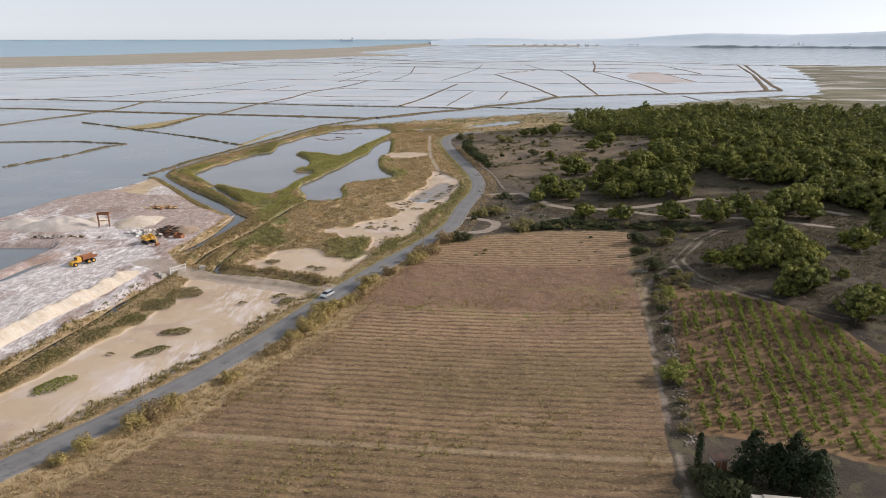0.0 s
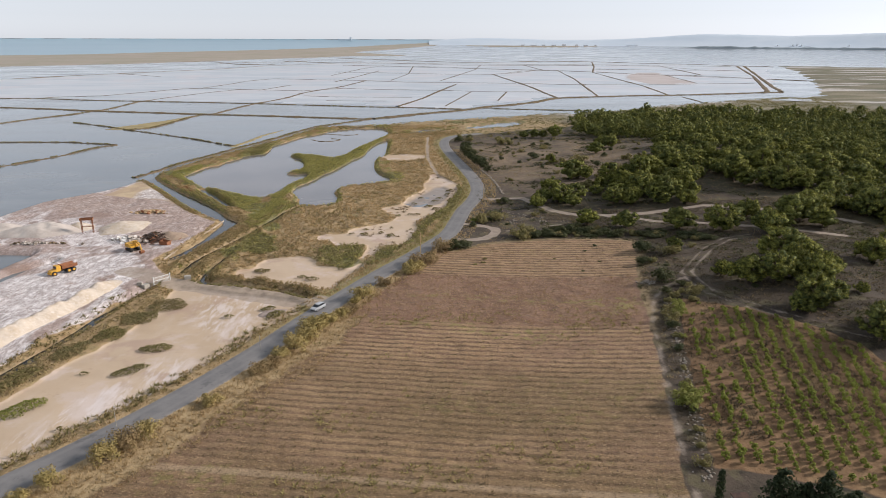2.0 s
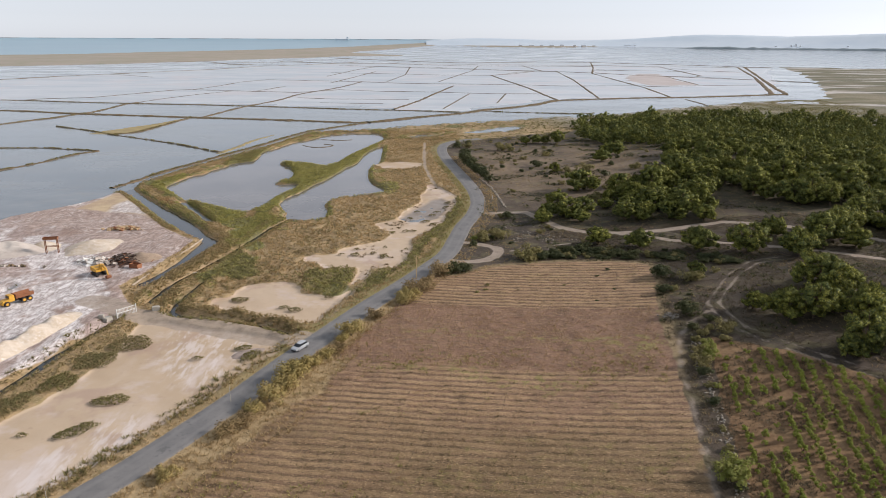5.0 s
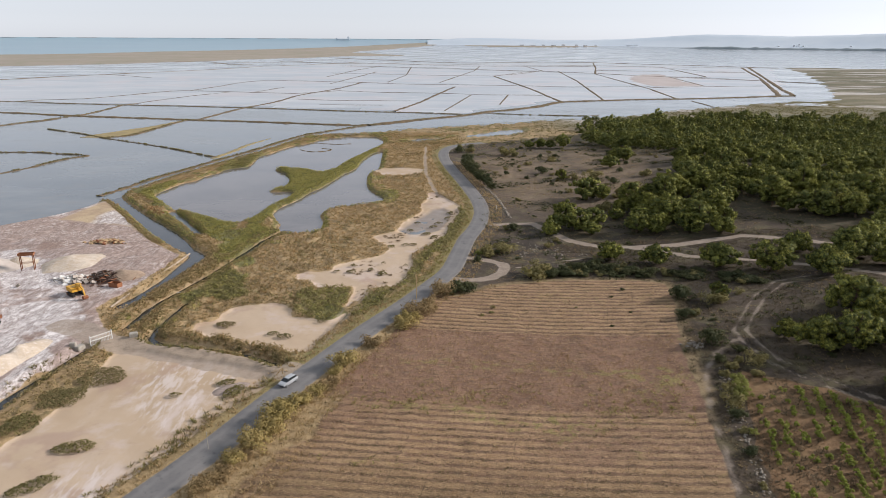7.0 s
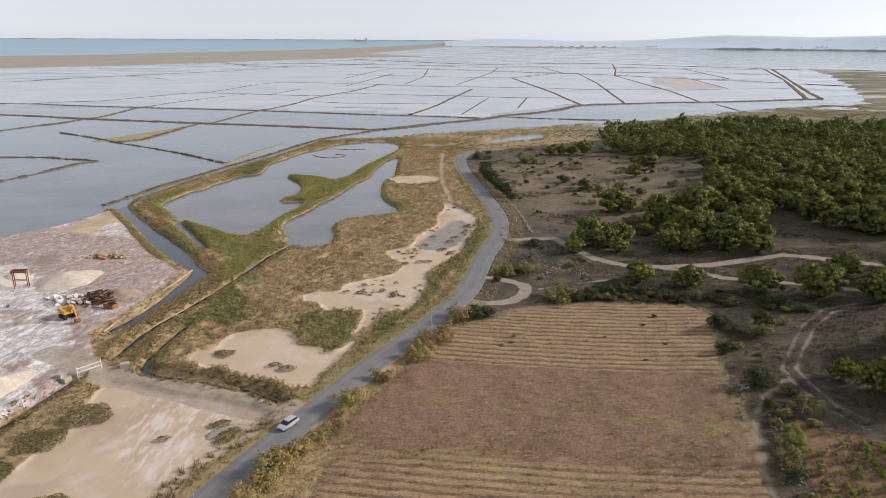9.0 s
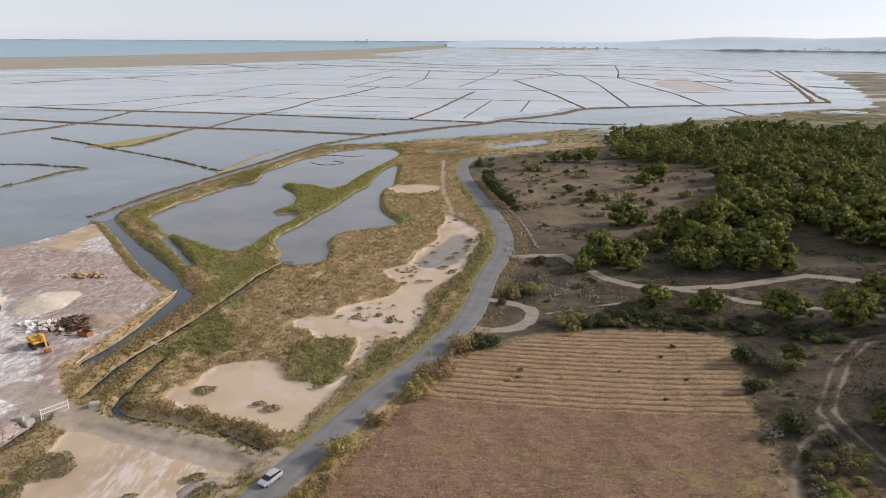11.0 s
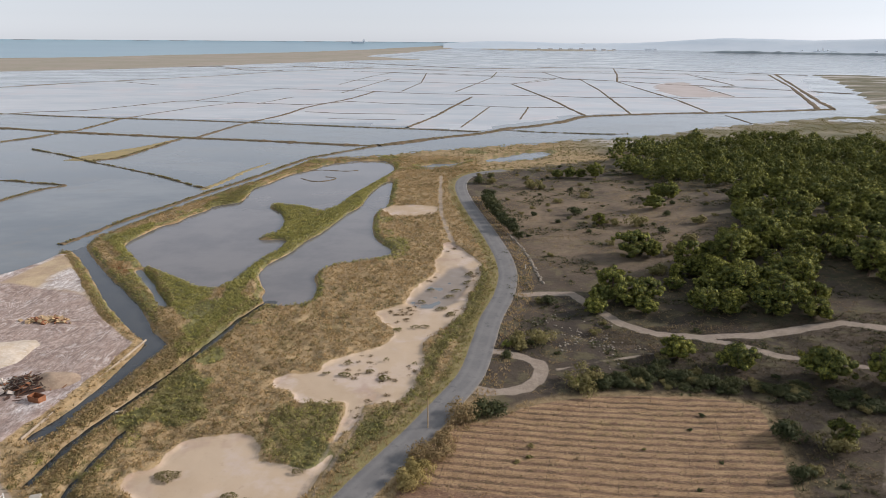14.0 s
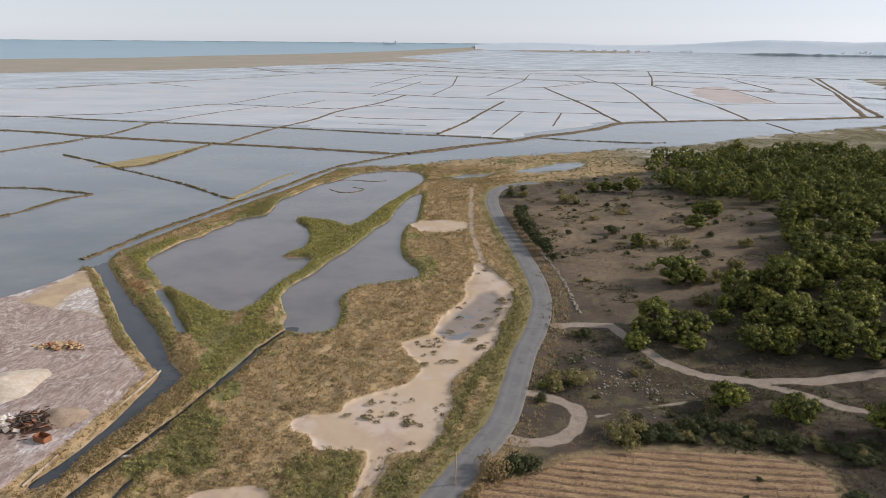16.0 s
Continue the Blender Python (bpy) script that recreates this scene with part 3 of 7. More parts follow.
def ground_material():
    g = Graph("ground")
    big, mid, fine, tiny = g.noise(28, 5), g.noise(6, 5, seed=1), g.noise(1.6, 5, 0.7, seed=2), g.noise(0.35, 4, 0.7, seed=3)
    yard, mud, field, vine = g.attribute("za")
    path, green, right, wet = g.attribute("zb")
    # marsh of dry grass with low green scrub
    c = g.mix(g.step(mid, 0.35, 0.68), (0.375, 0.270, 0.145), (0.270, 0.190, 0.098))
    c = g.mix(g.math("MULTIPLY", g.step(g.noise(11, 5, 0.65, seed=21), 0.50, 0.62), 0.65), c, (0.215, 0.150, 0.078))
    c = g.mix(g.math("MULTIPLY", g.step(g.noise(7, 5, 0.65, seed=22), 0.54, 0.64), 0.45), c, (0.200, 0.170, 0.070))
    c = g.mix(g.step(fine, 0.5, 0.64), c, (0.165, 0.128, 0.062))
    c = g.mix(g.math("MULTIPLY", g.step(tiny, 0.53, 0.66), 0.6), c, (0.49, 0.38, 0.228))
    c = g.mix(g.step(g.math("ADD", green, g.math("MULTIPLY", g.math("SUBTRACT", fine, 0.5), 1.0)), 0.35, 0.75), c, g.mix(g.step(tiny, 0.4, 0.65), (0.190, 0.175, 0.068), (0.105, 0.105, 0.042)))
    # dry scrubland, its brown earth darkened further in place of tree shade
    s = g.mix(g.step(mid, 0.35, 0.65), (0.058, 0.043, 0.032), (0.038, 0.030, 0.022))
    s = g.mix(g.step(big, 0.45, 0.62), s, (0.086, 0.065, 0.046))
    s = g.mix(g.step(fine, 0.52, 0.72), s, (0.050, 0.040, 0.026))
    s = g.mix(g.math("MULTIPLY", g.step(tiny, 0.62, 0.75), 0.4), s, (0.30, 0.245, 0.185))
    s = g.mix(g.math("MULTIPLY", g.step(g.noise(5, 5, 0.65, seed=43), 0.50, 0.60), 0.65), s, (0.115, 0.100, 0.052))
    s = g.mix(g.math("MULTIPLY", g.step(g.noise(3.2, 5, 0.7, seed=44), 0.56, 0.64), 0.6), s, (0.045, 0.040, 0.026))
    s = g.mix(g.math("MULTIPLY", g.attribute("zd")[0], 0.8), s, g.mix(g.step(fine, 0.42, 0.66), (0.260, 0.190, 0.125), (0.175, 0.128, 0.080)))
    s = g.mix(g.math("MULTIPLY", g.attribute("zd")[1], 0.8), s, g.mix(g.step(fine, 0.42, 0.62), (0.085, 0.066, 0.040), (0.050, 0.052, 0.026)))
    c = g.mix(right, c, s)
    verge_, grassy, shore, wild = g.attribute("zc")
    c = g.mix(verge_, c, g.mix(g.step(fine, 0.4, 0.66), (0.37, 0.275, 0.150), (0.24, 0.170, 0.090)))
    w_ = g.mix(g.step(g.noise(30, 5, 0.6, (0.5, 1.2, 0.2), seed=41), 0.42, 0.6), (0.115, 0.112, 0.062), (0.195, 0.172, 0.115))
    w_ = g.mix(g.math("MULTIPLY", g.step(g.noise(70, 5, 0.6, (0.35, 1.4, 0.15), seed=42), 0.54, 0.60), g.step(wild, 0.9, 1.0)), w_, (0.46, 0.43, 0.40))
    w_ = g.mix(g.math("MULTIPLY", g.step(fine, 0.52, 0.66), 0.6), w_, (0.070, 0.072, 0.038))
    c = g.mix(g.math("MULTIPLY", wild, 0.9), c, w_)
    c = g.mix(g.math("MULTIPLY", grassy, 0.85), c, g.mix(g.step(fine, 0.48, 0.66), (0.200, 0.178, 0.070), (0.255, 0.198, 0.105)))
    c = g.mix(g.math("MULTIPLY", shore, 0.25), c, g.mix(g.step(mid, 0.45, 0.6), (0.40, 0.33, 0.25), (0.24, 0.150, 0.085)))
    # bare salty mud
    salt, brown, sandy, _ = g.attribute("ze")
    m = g.mix(g.step(big, 0.35, 0.62), (0.42, 0.318, 0.215), (0.48, 0.375, 0.270))
    m = g.mix(g.step(mid, 0.5, 0.68), m, (0.50, 0.405, 0.330))
    crust = g.noise(9.0, 6, 0.6, (1.0, 0.4, -0.6), seed=14)
    m = g.mix(g.math("MULTIPLY", g.step(crust, 0.50, 0.62), g.math("ADD", 0.18, g.math("MULTIPLY", salt, 0.55))), m, (0.58, 0.50, 0.455))
    m = g.mix(g.math("MULTIPLY", g.step(g.noise(13.0, 4, 0.6, seed=15), 0.56, 0.66), 0.6), m, (0.36, 0.255, 0.200))
    m = g.mix(g.math("MULTIPLY", g.step(fine, 0.58, 0.75), 0.35), m, (0.30, 0.215, 0.155))
    veins = g.noise(1.3, 5, 0.7, (1.0, 0.28, -1.15), seed=16)
    salty = salt
    m = g.mix(g.math("MULTIPLY", g.math("MULTIPLY", g.step(veins, 0.46, 0.62), salty), 0.6), m, (0.64, 0.58, 0.555))
    c = g.mix(g.step(g.math("ADD", mud, g.math("MULTIPLY", g.math("SUBTRACT", fine, 0.5), 0.7)), 0.3, 0.6), c, m)
    # works yard: grey crust, white salt, pinkish mud
    streak = g.noise(1.5, 6, 0.7, (1.0, 0.7, -0.5), seed=6)
    blotch = g.noise(9, 6, 0.68, (1.0, 0.6, -0.5), seed=7)
    y = g.mix(g.step(streak, 0.36, 0.62), (0.30, 0.225, 0.195), (0.46, 0.375, 0.335))
    whiten = g.math("ADD", g.math("MULTIPLY", salt, 0.42), g.math("SUBTRACT", g.math("SUBTRACT", blotch, 0.05), g.math("MULTIPLY", brown, 0.14)))
    y = g.mix(g.step(brown, 0.2, 0.8), y, g.mix(g.step(streak, 0.36, 0.64), (0.330, 0.245, 0.205), (0.470, 0.375, 0.325)))
    y = g.mix(g.step(whiten, 0.42, 0.56), y, g.mix(g.step(streak, 0.4, 0.6), (0.52, 0.470, 0.45), (0.76, 0.725, 0.705)))
    y = g.mix(g.step(g.noise(11, 4, 0.6, seed=9), 0.56, 0.68), y, (0.29, 0.205, 0.165))
    swirl = g.math("SINE", g.math("MULTIPLY", g.noise(10.0, 4, 0.5, (1.0, 0.55, -0.5), seed=51, twist=2.0), 80.0))
    worked = g.math("MULTIPLY", g.step(g.noise(5.0, 4, 0.6, seed=52), 0.38, 0.62), g.math("ADD", 0.22, g.math("MULTIPLY", brown, 0.5)))
    y = g.mix(g.math("MULTIPLY", g.step(swirl, 0.35, 0.95), worked), y, (0.62, 0.555, 0.515))
    y = g.mix(g.math("MULTIPLY", g.step(g.math("SUBTRACT", 0.0, swirl), 0.4, 0.95), worked), y, (0.225, 0.165, 0.140))
    y = g.mix(g.math("MULTIPLY", g.step(tiny, 0.54, 0.66), 0.45), y, (0.22, 0.165, 0.14))
    crease = g.noise(1.5, 6, 0.8, (1.0, 0.35, -0.9), seed=36)
    furl = g.math("ABSOLUTE", g.math("SUBTRACT", crease, 0.5))
    y = g.mix(g.math("MULTIPLY", g.math("SUBTRACT", 1.0, g.step(furl, 0.008, 0.045)), 0.7), y, (0.19, 0.140, 0.118))
    y = g.mix(g.math("MULTIPLY", g.step(g.noise(0.9, 5, 0.75, (1.0, 0.4, 0.3), seed=37), 0.56, 0.66), g.math("ADD", 0.18, g.math("MULTIPLY", salt, 0.45))), y, (0.66, 0.62, 0.60))
    y = g.mix(g.math("MULTIPLY", sandy, g.math("SUBTRACT", 1.0, g.math("MULTIPLY", salt, 0.9))), y, g.mix(g.step(mid, 0.4, 0.62), (0.47, 0.365, 0.235), (0.40, 0.30, 0.20)))
    c = g.mix(g.step(yard, 0.35, 0.65), c, y)
    # ploughed strips of the field
    pos = g.n.new("ShaderNodeSeparateXYZ")
    g.l.new(g.place, pos.inputs[0])
    across = lambda k: g.math("ADD", pos.outputs[1], g.math("MULTIPLY", pos.outputs[0], k))
    wander = g.math("ADD", g.math("MULTIPLY", g.math("SUBTRACT", g.noise(3.0, 3, 0.6, (0.5, 1.0, 0.0), seed=28), 0.5), 0.55), g.math("MULTIPLY", g.math("SUBTRACT", fine, 0.5), 0.45))
    u = across(0.12)
    upper = g.step(g.math("ADD", across(0.145), g.math("MULTIPLY", wander, 0.6)), 151.1, 151.6)
    low = g.math("SUBTRACT", 1.0, g.step(g.math("ADD", u, g.math("MULTIPLY", g.math("SUBTRACT", mid, 0.5), 5.0)), 122.5, 125.5))
    turns = g.math("ADD", g.math("MULTIPLY", upper, g.math("DIVIDE", across(0.145), 1.75)), g.math("MULTIPLY", g.math("SUBTRACT", 1.0, upper), g.math("SUBTRACT", g.math("DIVIDE", u, 1.64), 0.86)))
    wave = g.math("COSINE", g.math("MULTIPLY", g.math("ADD", turns, wander), 2 * math.pi))
    lump = g.noise(1.1, 5, 0.7, (0.35, 1.5, 0.0), seed=11)
    grit, speck = g.noise(0.30, 3, 0.75, (0.55, 1.2, 0.0), seed=17), g.noise(0.24, 3, 0.75, (0.5, 1.2, 0.0), seed=18)
    rowed = g.math("MAXIMUM", upper, g.math("MULTIPLY", low, g.math("ADD", 0.45, g.math("MULTIPLY", g.step(g.noise(22, 3, 0.6, (0.6, 1.3, 0.0), seed=29), 0.40, 0.56), 0.55))))
    f = g.mix(g.step(mid, 0.35, 0.65), (0.228, 0.135, 0.090), (0.172, 0.100, 0.066))
    f = g.mix(g.math("MULTIPLY", g.step(lump, 0.50, 0.68), 0.7), f, (0.300, 0.198, 0.120))
    f = g.mix(g.math("MULTIPLY", g.step(g.noise(1.0, 4, 0.7, (0.4, 1.3, 0.0), seed=30), 0.54, 0.66), 0.7), f, (0.100, 0.070, 0.048))
    crest = g.mix(g.step(lump, 0.40, 0.64), (0.285, 0.186, 0.102), (0.380, 0.262, 0.142))
    f = g.mix(g.math("MULTIPLY", rowed, g.math("MULTIPLY", g.step(g.math("SUBTRACT", 0.0, g.math("ADD", wave, g.math("MULTIPLY", g.math("SUBTRACT", lump, 0.5), 2.4))), -0.75, 0.25), 0.85)), f, crest)
    # furrow bottoms painted darker: weedy earth and shade in one colour
    f = g.mix(g.math("MULTIPLY", rowed, g.math("MULTIPLY", g.step(g.math("ADD", wave, g.math("MULTIPLY", g.math("SUBTRACT", speck, 0.5), 2.2)), 0.35, 1.1), g.math("ADD", 0.30, g.math("MULTIPLY", g.step(g.noise(3.0, 4, 0.65, (0.4, 1.2, 0.0), seed=34), 0.40, 0.60), 0.5)))), f, g.mix(g.step(lump, 0.42, 0.62), (0.100, 0.074, 0.038), (0.140, 0.090, 0.055)))
    f = g.mix(g.math("MULTIPLY", g.step(g.noise(12, 4, 0.6, (0.5, 1.3, 0.0), seed=26), 0.52, 0.62), g.math("MULTIPLY", g.math("MULTIPLY", g.step(fine, 0.48, 0.60), 0.75), g.math("SUBTRACT", 1.0, g.math("MULTIPLY", upper, 0.7)))), f, (0.215, 0.190, 0.060))
    f = g.mix(g.math("MULTIPLY", g.math("SUBTRACT", 1.0, g.step(u, 98.0, 116.0)), g.math("ADD", 0.34, g.math("MULTIPLY", g.step(g.noise(18, 4, 0.6, (0.4, 1.3, 0.0), seed=45), 0.42, 0.60), 0.32))), f, (0.125, 0.086, 0.040))
    lane = g.math("ABSOLUTE", g.math("SUBTRACT", across(0.105), 76.2))
    f = g.mix(g.math("MULTIPLY", g.math("SUBTRACT", 1.0, g.step(lane, 0.3, 0.9)), 0.6), f, (0.33, 0.245, 0.155))
    # broken marks of the old cross rows
    row = g.math("DIVIDE", g.math("SUBTRACT", pos.outputs[0], g.math("ADD", g.math("MULTIPLY", pos.outputs[1], 0.24), g.math("MULTIPLY", upper, 2.1))), 4.95)
    rut = g.math("ABSOLUTE", g.math("SUBTRACT", g.math("FRACT", g.math("ADD", row, g.math("MULTIPLY", wander, 0.06))), 0.5))
    f = g.mix(g.math("MULTIPLY", g.math("SUBTRACT", 1.0, g.step(rut, 0.006, 0.018)), g.math("MULTIPLY", g.math("MULTIPLY", rowed, g.step(g.noise(2.6, 4, 0.7, seed=32), 0.48, 0.58)), 0.6)), f, (0.085, 0.062, 0.038))
    f = g.mix(g.math("MULTIPLY", g.step(grit, 0.53, 0.68), 0.6), f, (0.41, 0.288, 0.160))
    f = g.mix(g.math("MULTIPLY", g.step(speck, 0.53, 0.66), 0.7), f, (0.068, 0.045, 0.031))
    c = g.mix(g.step(field, 0.3, 0.7), c, f)
    v = g.mix(g.step(fine, 0.4, 0.66), (0.225, 0.138, 0.072), (0.150, 0.088, 0.044))
    v = g.mix(g.math("MULTIPLY", g.step(mid, 0.5, 0.65), 0.5), v, (0.30, 0.205, 0.105))
    c = g.mix(g.step(vine, 0.3, 0.7), c, v)
    p = g.mix(g.step(fine, 0.35, 0.7), (0.36, 0.298, 0.240), (0.27, 0.217, 0.170))
    c = g.mix(g.math("MULTIPLY", g.step(g.math("ADD", path, g.math("MULTIPLY", g.math("SUBTRACT", fine, 0.5), 0.7)), 0.30, 0.70), 0.82), c, p)
    c = g.mix(g.math("MULTIPLY", wet, 0.7), c, (0.16, 0.14, 0.125))
    g.bump(g.math("MULTIPLY", g.math("ADD", g.math("MULTIPLY", fine, 0.7), g.math("MULTIPLY", tiny, 0.3)), g.math("SUBTRACT", 1.0, g.math("MULTIPLY", mud, 0.9))), 0.7, 0.5)
    return g.done(c, g.math("SUBTRACT", 0.95, g.math("MULTIPLY", wet, 0.55)))


def water_material():
    g = Graph("lagoon water", 0.12, 0.5)
    big, mid = g.noise(90, 5, 0.6, (1, 1.6, 0.3)), g.noise(14, 4, 0.6, seed=4)
    c = g.mix(g.step(big, 0.38, 0.62), (0.122, 0.140, 0.152), (0.192, 0.208, 0.214))
    c = g.mix(g.math("MULTIPLY", g.step(mid, 0.5, 0.7), 0.4), c, (0.175, 0.165, 0.145))
    g.out.inputs["IOR"].default_value = 1.33
    g.bump(g.noise(1.2, 3, 0.6, (1, 2.0, 0.4), seed=5), 0.03, 0.04)
    return g.done(c, g.math("ADD", 0.08, g.math("MULTIPLY", g.step(big, 0.35, 0.65), 0.12)))


def plain(name, a, b, size, rough=0.9, spec=0.3, third=None, bump=0.0):
    g = Graph(name, rough, spec)
    n = g.noise(size, 5, 0.65)
    c = g.mix(g.step(n, 0.35, 0.65), a, b)
    if third:
        c = g.mix(g.math("MULTIPLY", g.step(g.noise(size * 0.23, 4, 0.7, seed=3), 0.52, 0.72), 0.8), c, third)
    if bump:
        g.bump(g.noise(size * 0.3, 4, 0.7, seed=4), 0.6, bump)
    return g.done(c)


def leaf_material(name, a, b, c, see_through=0.35, lit_sprays=False):
    g = Graph(name, 0.75, 0.2)
    col = g.mix(g.random(), a, b)
    if lit_sprays:                                       # needle sprays too fine to build one by one, sunlit tips painted bright
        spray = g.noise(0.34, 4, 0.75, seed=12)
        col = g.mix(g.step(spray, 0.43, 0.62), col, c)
        g.bump(spray, 0.8, 0.25)
    else:
        col = g.mix(g.step(g.island(), 0.3, 1.0), col, c)
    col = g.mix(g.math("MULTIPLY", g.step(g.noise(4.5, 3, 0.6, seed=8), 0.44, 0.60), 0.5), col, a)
    g.out.inputs["Subsurface Weight"].default_value = 0.0
    tr = g.n.new("ShaderNodeBsdfTranslucent")
    g.put(col, tr.inputs[0])
    ms = g.n.new("ShaderNodeMixShader")
    ms.inputs[0].default_value = see_through
    g.l.new(g.out.outputs[0], ms.inputs[1])
    g.l.new(tr.outputs[0], ms.inputs[2])
    g.l.new(ms.outputs[0], g.n["Material Output"].inputs[0])
    return g.done(col)


MAT_GROUND, MAT_WATER = ground_material(), water_material()
MAT_POND = plain("brown pond water", (0.125, 0.118, 0.118), (0.170, 0.158, 0.153), 22.0, 0.07, 0.5)
MAT_DITCH = plain("dark ditch water", (0.026, 0.030, 0.032), (0.040, 0.040, 0.036), 4.0, 0.08, 0.5)
MAT_CANAL = plain("dark canal water", (0.032, 0.037, 0.042), (0.046, 0.049, 0.050), 6.0, 0.06, 0.5)
def road_material():
    g = Graph("worn asphalt", 0.85, 0.3)
    away = g.attribute("share")[0]
    mid, fine = g.noise(4.0, 5, 0.65), g.noise(0.6, 4, 0.7, seed=2)
    c = g.mix(g.step(mid, 0.35, 0.65), (0.150, 0.147, 0.145), (0.188, 0.182, 0.176))
    c = g.mix(g.math("MULTIPLY", g.step(fine, 0.5, 0.72), 0.5), c, (0.120, 0.118, 0.116))
    wheel_ = g.math("ABSOLUTE", g.math("SUBTRACT", away, 0.45))
    c = g.mix(g.math("MULTIPLY", g.math("SUBTRACT", 1.0, g.step(wheel_, 0.05, 0.2)), 0.35), c, (0.215, 0.208, 0.200))
    c = g.mix(g.math("MULTIPLY", g.step(g.noise(2.2, 5, 0.7, seed=5), 0.60, 0.64), 0.5), c, (0.095, 0.094, 0.094))
    dust = g.math("ADD", away, g.math("MULTIPLY", g.math("SUBTRACT", fine, 0.5), 0.5))
    c = g.mix(g.math("MULTIPLY", g.step(dust, 0.80, 1.0), 0.75), c, (0.31, 0.255, 0.190))
    g.bump(fine, 0.4, 0.02)
    return g.done(c)


MAT_ROAD = road_material()
MAT_DIKE = plain("dike earth", (0.17, 0.125, 0.075), (0.105, 0.082, 0.050), 5.0, 0.95, 0.2, (0.25, 0.15, 0.085), 0.3)
# tawny sand, its colour muted to include the haze over it
MAT_SANDBAR = plain("pale sand flats", (0.35, 0.300, 0.250), (0.295, 0.272, 0.212), 120.0, 0.95, 0.2, (0.23, 0.24, 0.165))
MAT_BARK = plain("pine bark", (0.11, 0.075, 0.05), (0.17, 0.12, 0.085), 0.4)
# third colour is the yellow of sunlit crown tops, spread by noise
MAT_PINE = leaf_material("pine needles with painted lit tips", (0.060, 0.084, 0.034), (0.120, 0.135, 0.040), (0.420, 0.405, 0.075), 0.2, True)
MAT_DARK = leaf_material("dark conifer needles", (0.026, 0.038, 0.018), (0.034, 0.048, 0.022), (0.052, 0.068, 0.028))
MAT_OLIVE = leaf_material("olive shrub leaves", (0.165, 0.152, 0.060), (0.240, 0.202, 0.080), (0.310, 0.262, 0.108))
MAT_VERGE = leaf_material("golden verge leaves", (0.380, 0.300, 0.115), (0.470, 0.360, 0.160), (0.300, 0.250, 0.095))
MAT_DRYBUSH = leaf_material("dry shrub twigs", (0.300, 0.215, 0.110), (0.380, 0.275, 0.145), (0.230, 0.180, 0.080))
MAT_DARKBUSH = leaf_material("mastic leaves", (0.050, 0.064, 0.028), (0.080, 0.085, 0.036), (0.105, 0.105, 0.042))
MAT_MAT = leaf_material("glasswort mat", (0.180, 0.165, 0.068), (0.232, 0.190, 0.088), (0.290, 0.235, 0.118))
MAT_GREEN = leaf_material("fresh green leaves", (0.200, 0.220, 0.050), (0.240, 0.250, 0.060), (0.300, 0.290, 0.085))
MAT_VINE = leaf_material("vine leaves", (0.185, 0.225, 0.038), (0.225, 0.250, 0.048), (0.300, 0.300, 0.070))
MAT_STRAW = leaf_material("straw", (0.430, 0.315, 0.165), (0.480, 0.360, 0.200), (0.330, 0.240, 0.120), 0.5)
MAT_REED = leaf_material("marsh grass", (0.400, 0.298, 0.160), (0.460, 0.345, 0.188), (0.280, 0.222, 0.108), 0.5)
MAT_EARTH = plain("dry brown earth", (0.34, 0.26, 0.19), (0.27, 0.20, 0.145), 1.5, 0.95, 0.2, (0.42, 0.34, 0.26), 0.1)
MAT_SALT = plain("heaped salt", (0.47, 0.385, 0.29), (0.56, 0.485, 0.395), 2.5, 0.9, 0.3, (0.64, 0.60, 0.555), 0.3)
MAT_SALT_GREY = plain("old grey salt", (0.42, 0.365, 0.32), (0.52, 0.465, 0.41), 5.0, 0.9, 0.3, (0.40, 0.34, 0.29), 0.2)
MAT_RUST = plain("rusty steel", (0.22, 0.085, 0.040), (0.30, 0.13, 0.060), 0.6, 0.8, 0.4, (0.14, 0.055, 0.03), 0.01)
MAT_YELLOW = plain("worn yellow paint", (0.62, 0.34, 0.035), (0.55, 0.28, 0.030), 0.9, 0.5, 0.5, (0.36, 0.18, 0.05))
MAT_TYRE = plain("tyre rubber", (0.022, 0.021, 0.020), (0.05, 0.045, 0.04), 0.3, 0.9, 0.2)
MAT_GLASS_DARK = plain("dark window glass", (0.02, 0.024, 0.028), (0.03, 0.034, 0.038), 1.0, 0.08, 0.6)
MAT_SILVER = plain("silver car paint", (0.36, 0.38, 0.40), (0.40, 0.42, 0.44), 2.0, 0.25, 0.7)
MAT_WHITE = plain("white paint", (0.74, 0.73, 0.70), (0.66, 0.65, 0.61), 0.7, 0.6, 0.4, (0.50, 0.45, 0.38))
MAT_CONCRETE = plain("pale concrete", (0.44, 0.41, 0.36), (0.36, 0.33, 0.28), 0.8, 0.9, 0.2, (0.27, 0.24, 0.20), 0.02)
MAT_WOOD = plain("weathered timber", (0.42, 0.30, 0.175), (0.52, 0.38, 0.22), 0.5, 0.9, 0.2, (0.20, 0.13, 0.08))
MAT_STONE = plain("limestone", (0.30, 0.265, 0.22), (0.21, 0.18, 0.145), 0.5, 0.95, 0.2, (0.14, 0.12, 0.095))
MAT_TILE = plain("terracotta tiles", (0.40, 0.165, 0.085), (0.33, 0.13, 0.07), 0.6, 0.85, 0.2, (0.24, 0.12, 0.08))
MAT_PLASTER = plain("aged plaster", (0.50, 0.46, 0.40), (0.42, 0.38, 0.32), 1.5, 0.9, 0.2, (0.33, 0.30, 0.25))
# pale blue-grey stands for the air's haze, painted into the base colour
MAT_HAZE_TINT = plain("haze-tinted distance", (0.47, 0.54, 0.60), (0.52, 0.58, 0.63), 300.0, 1.0, 0.0)
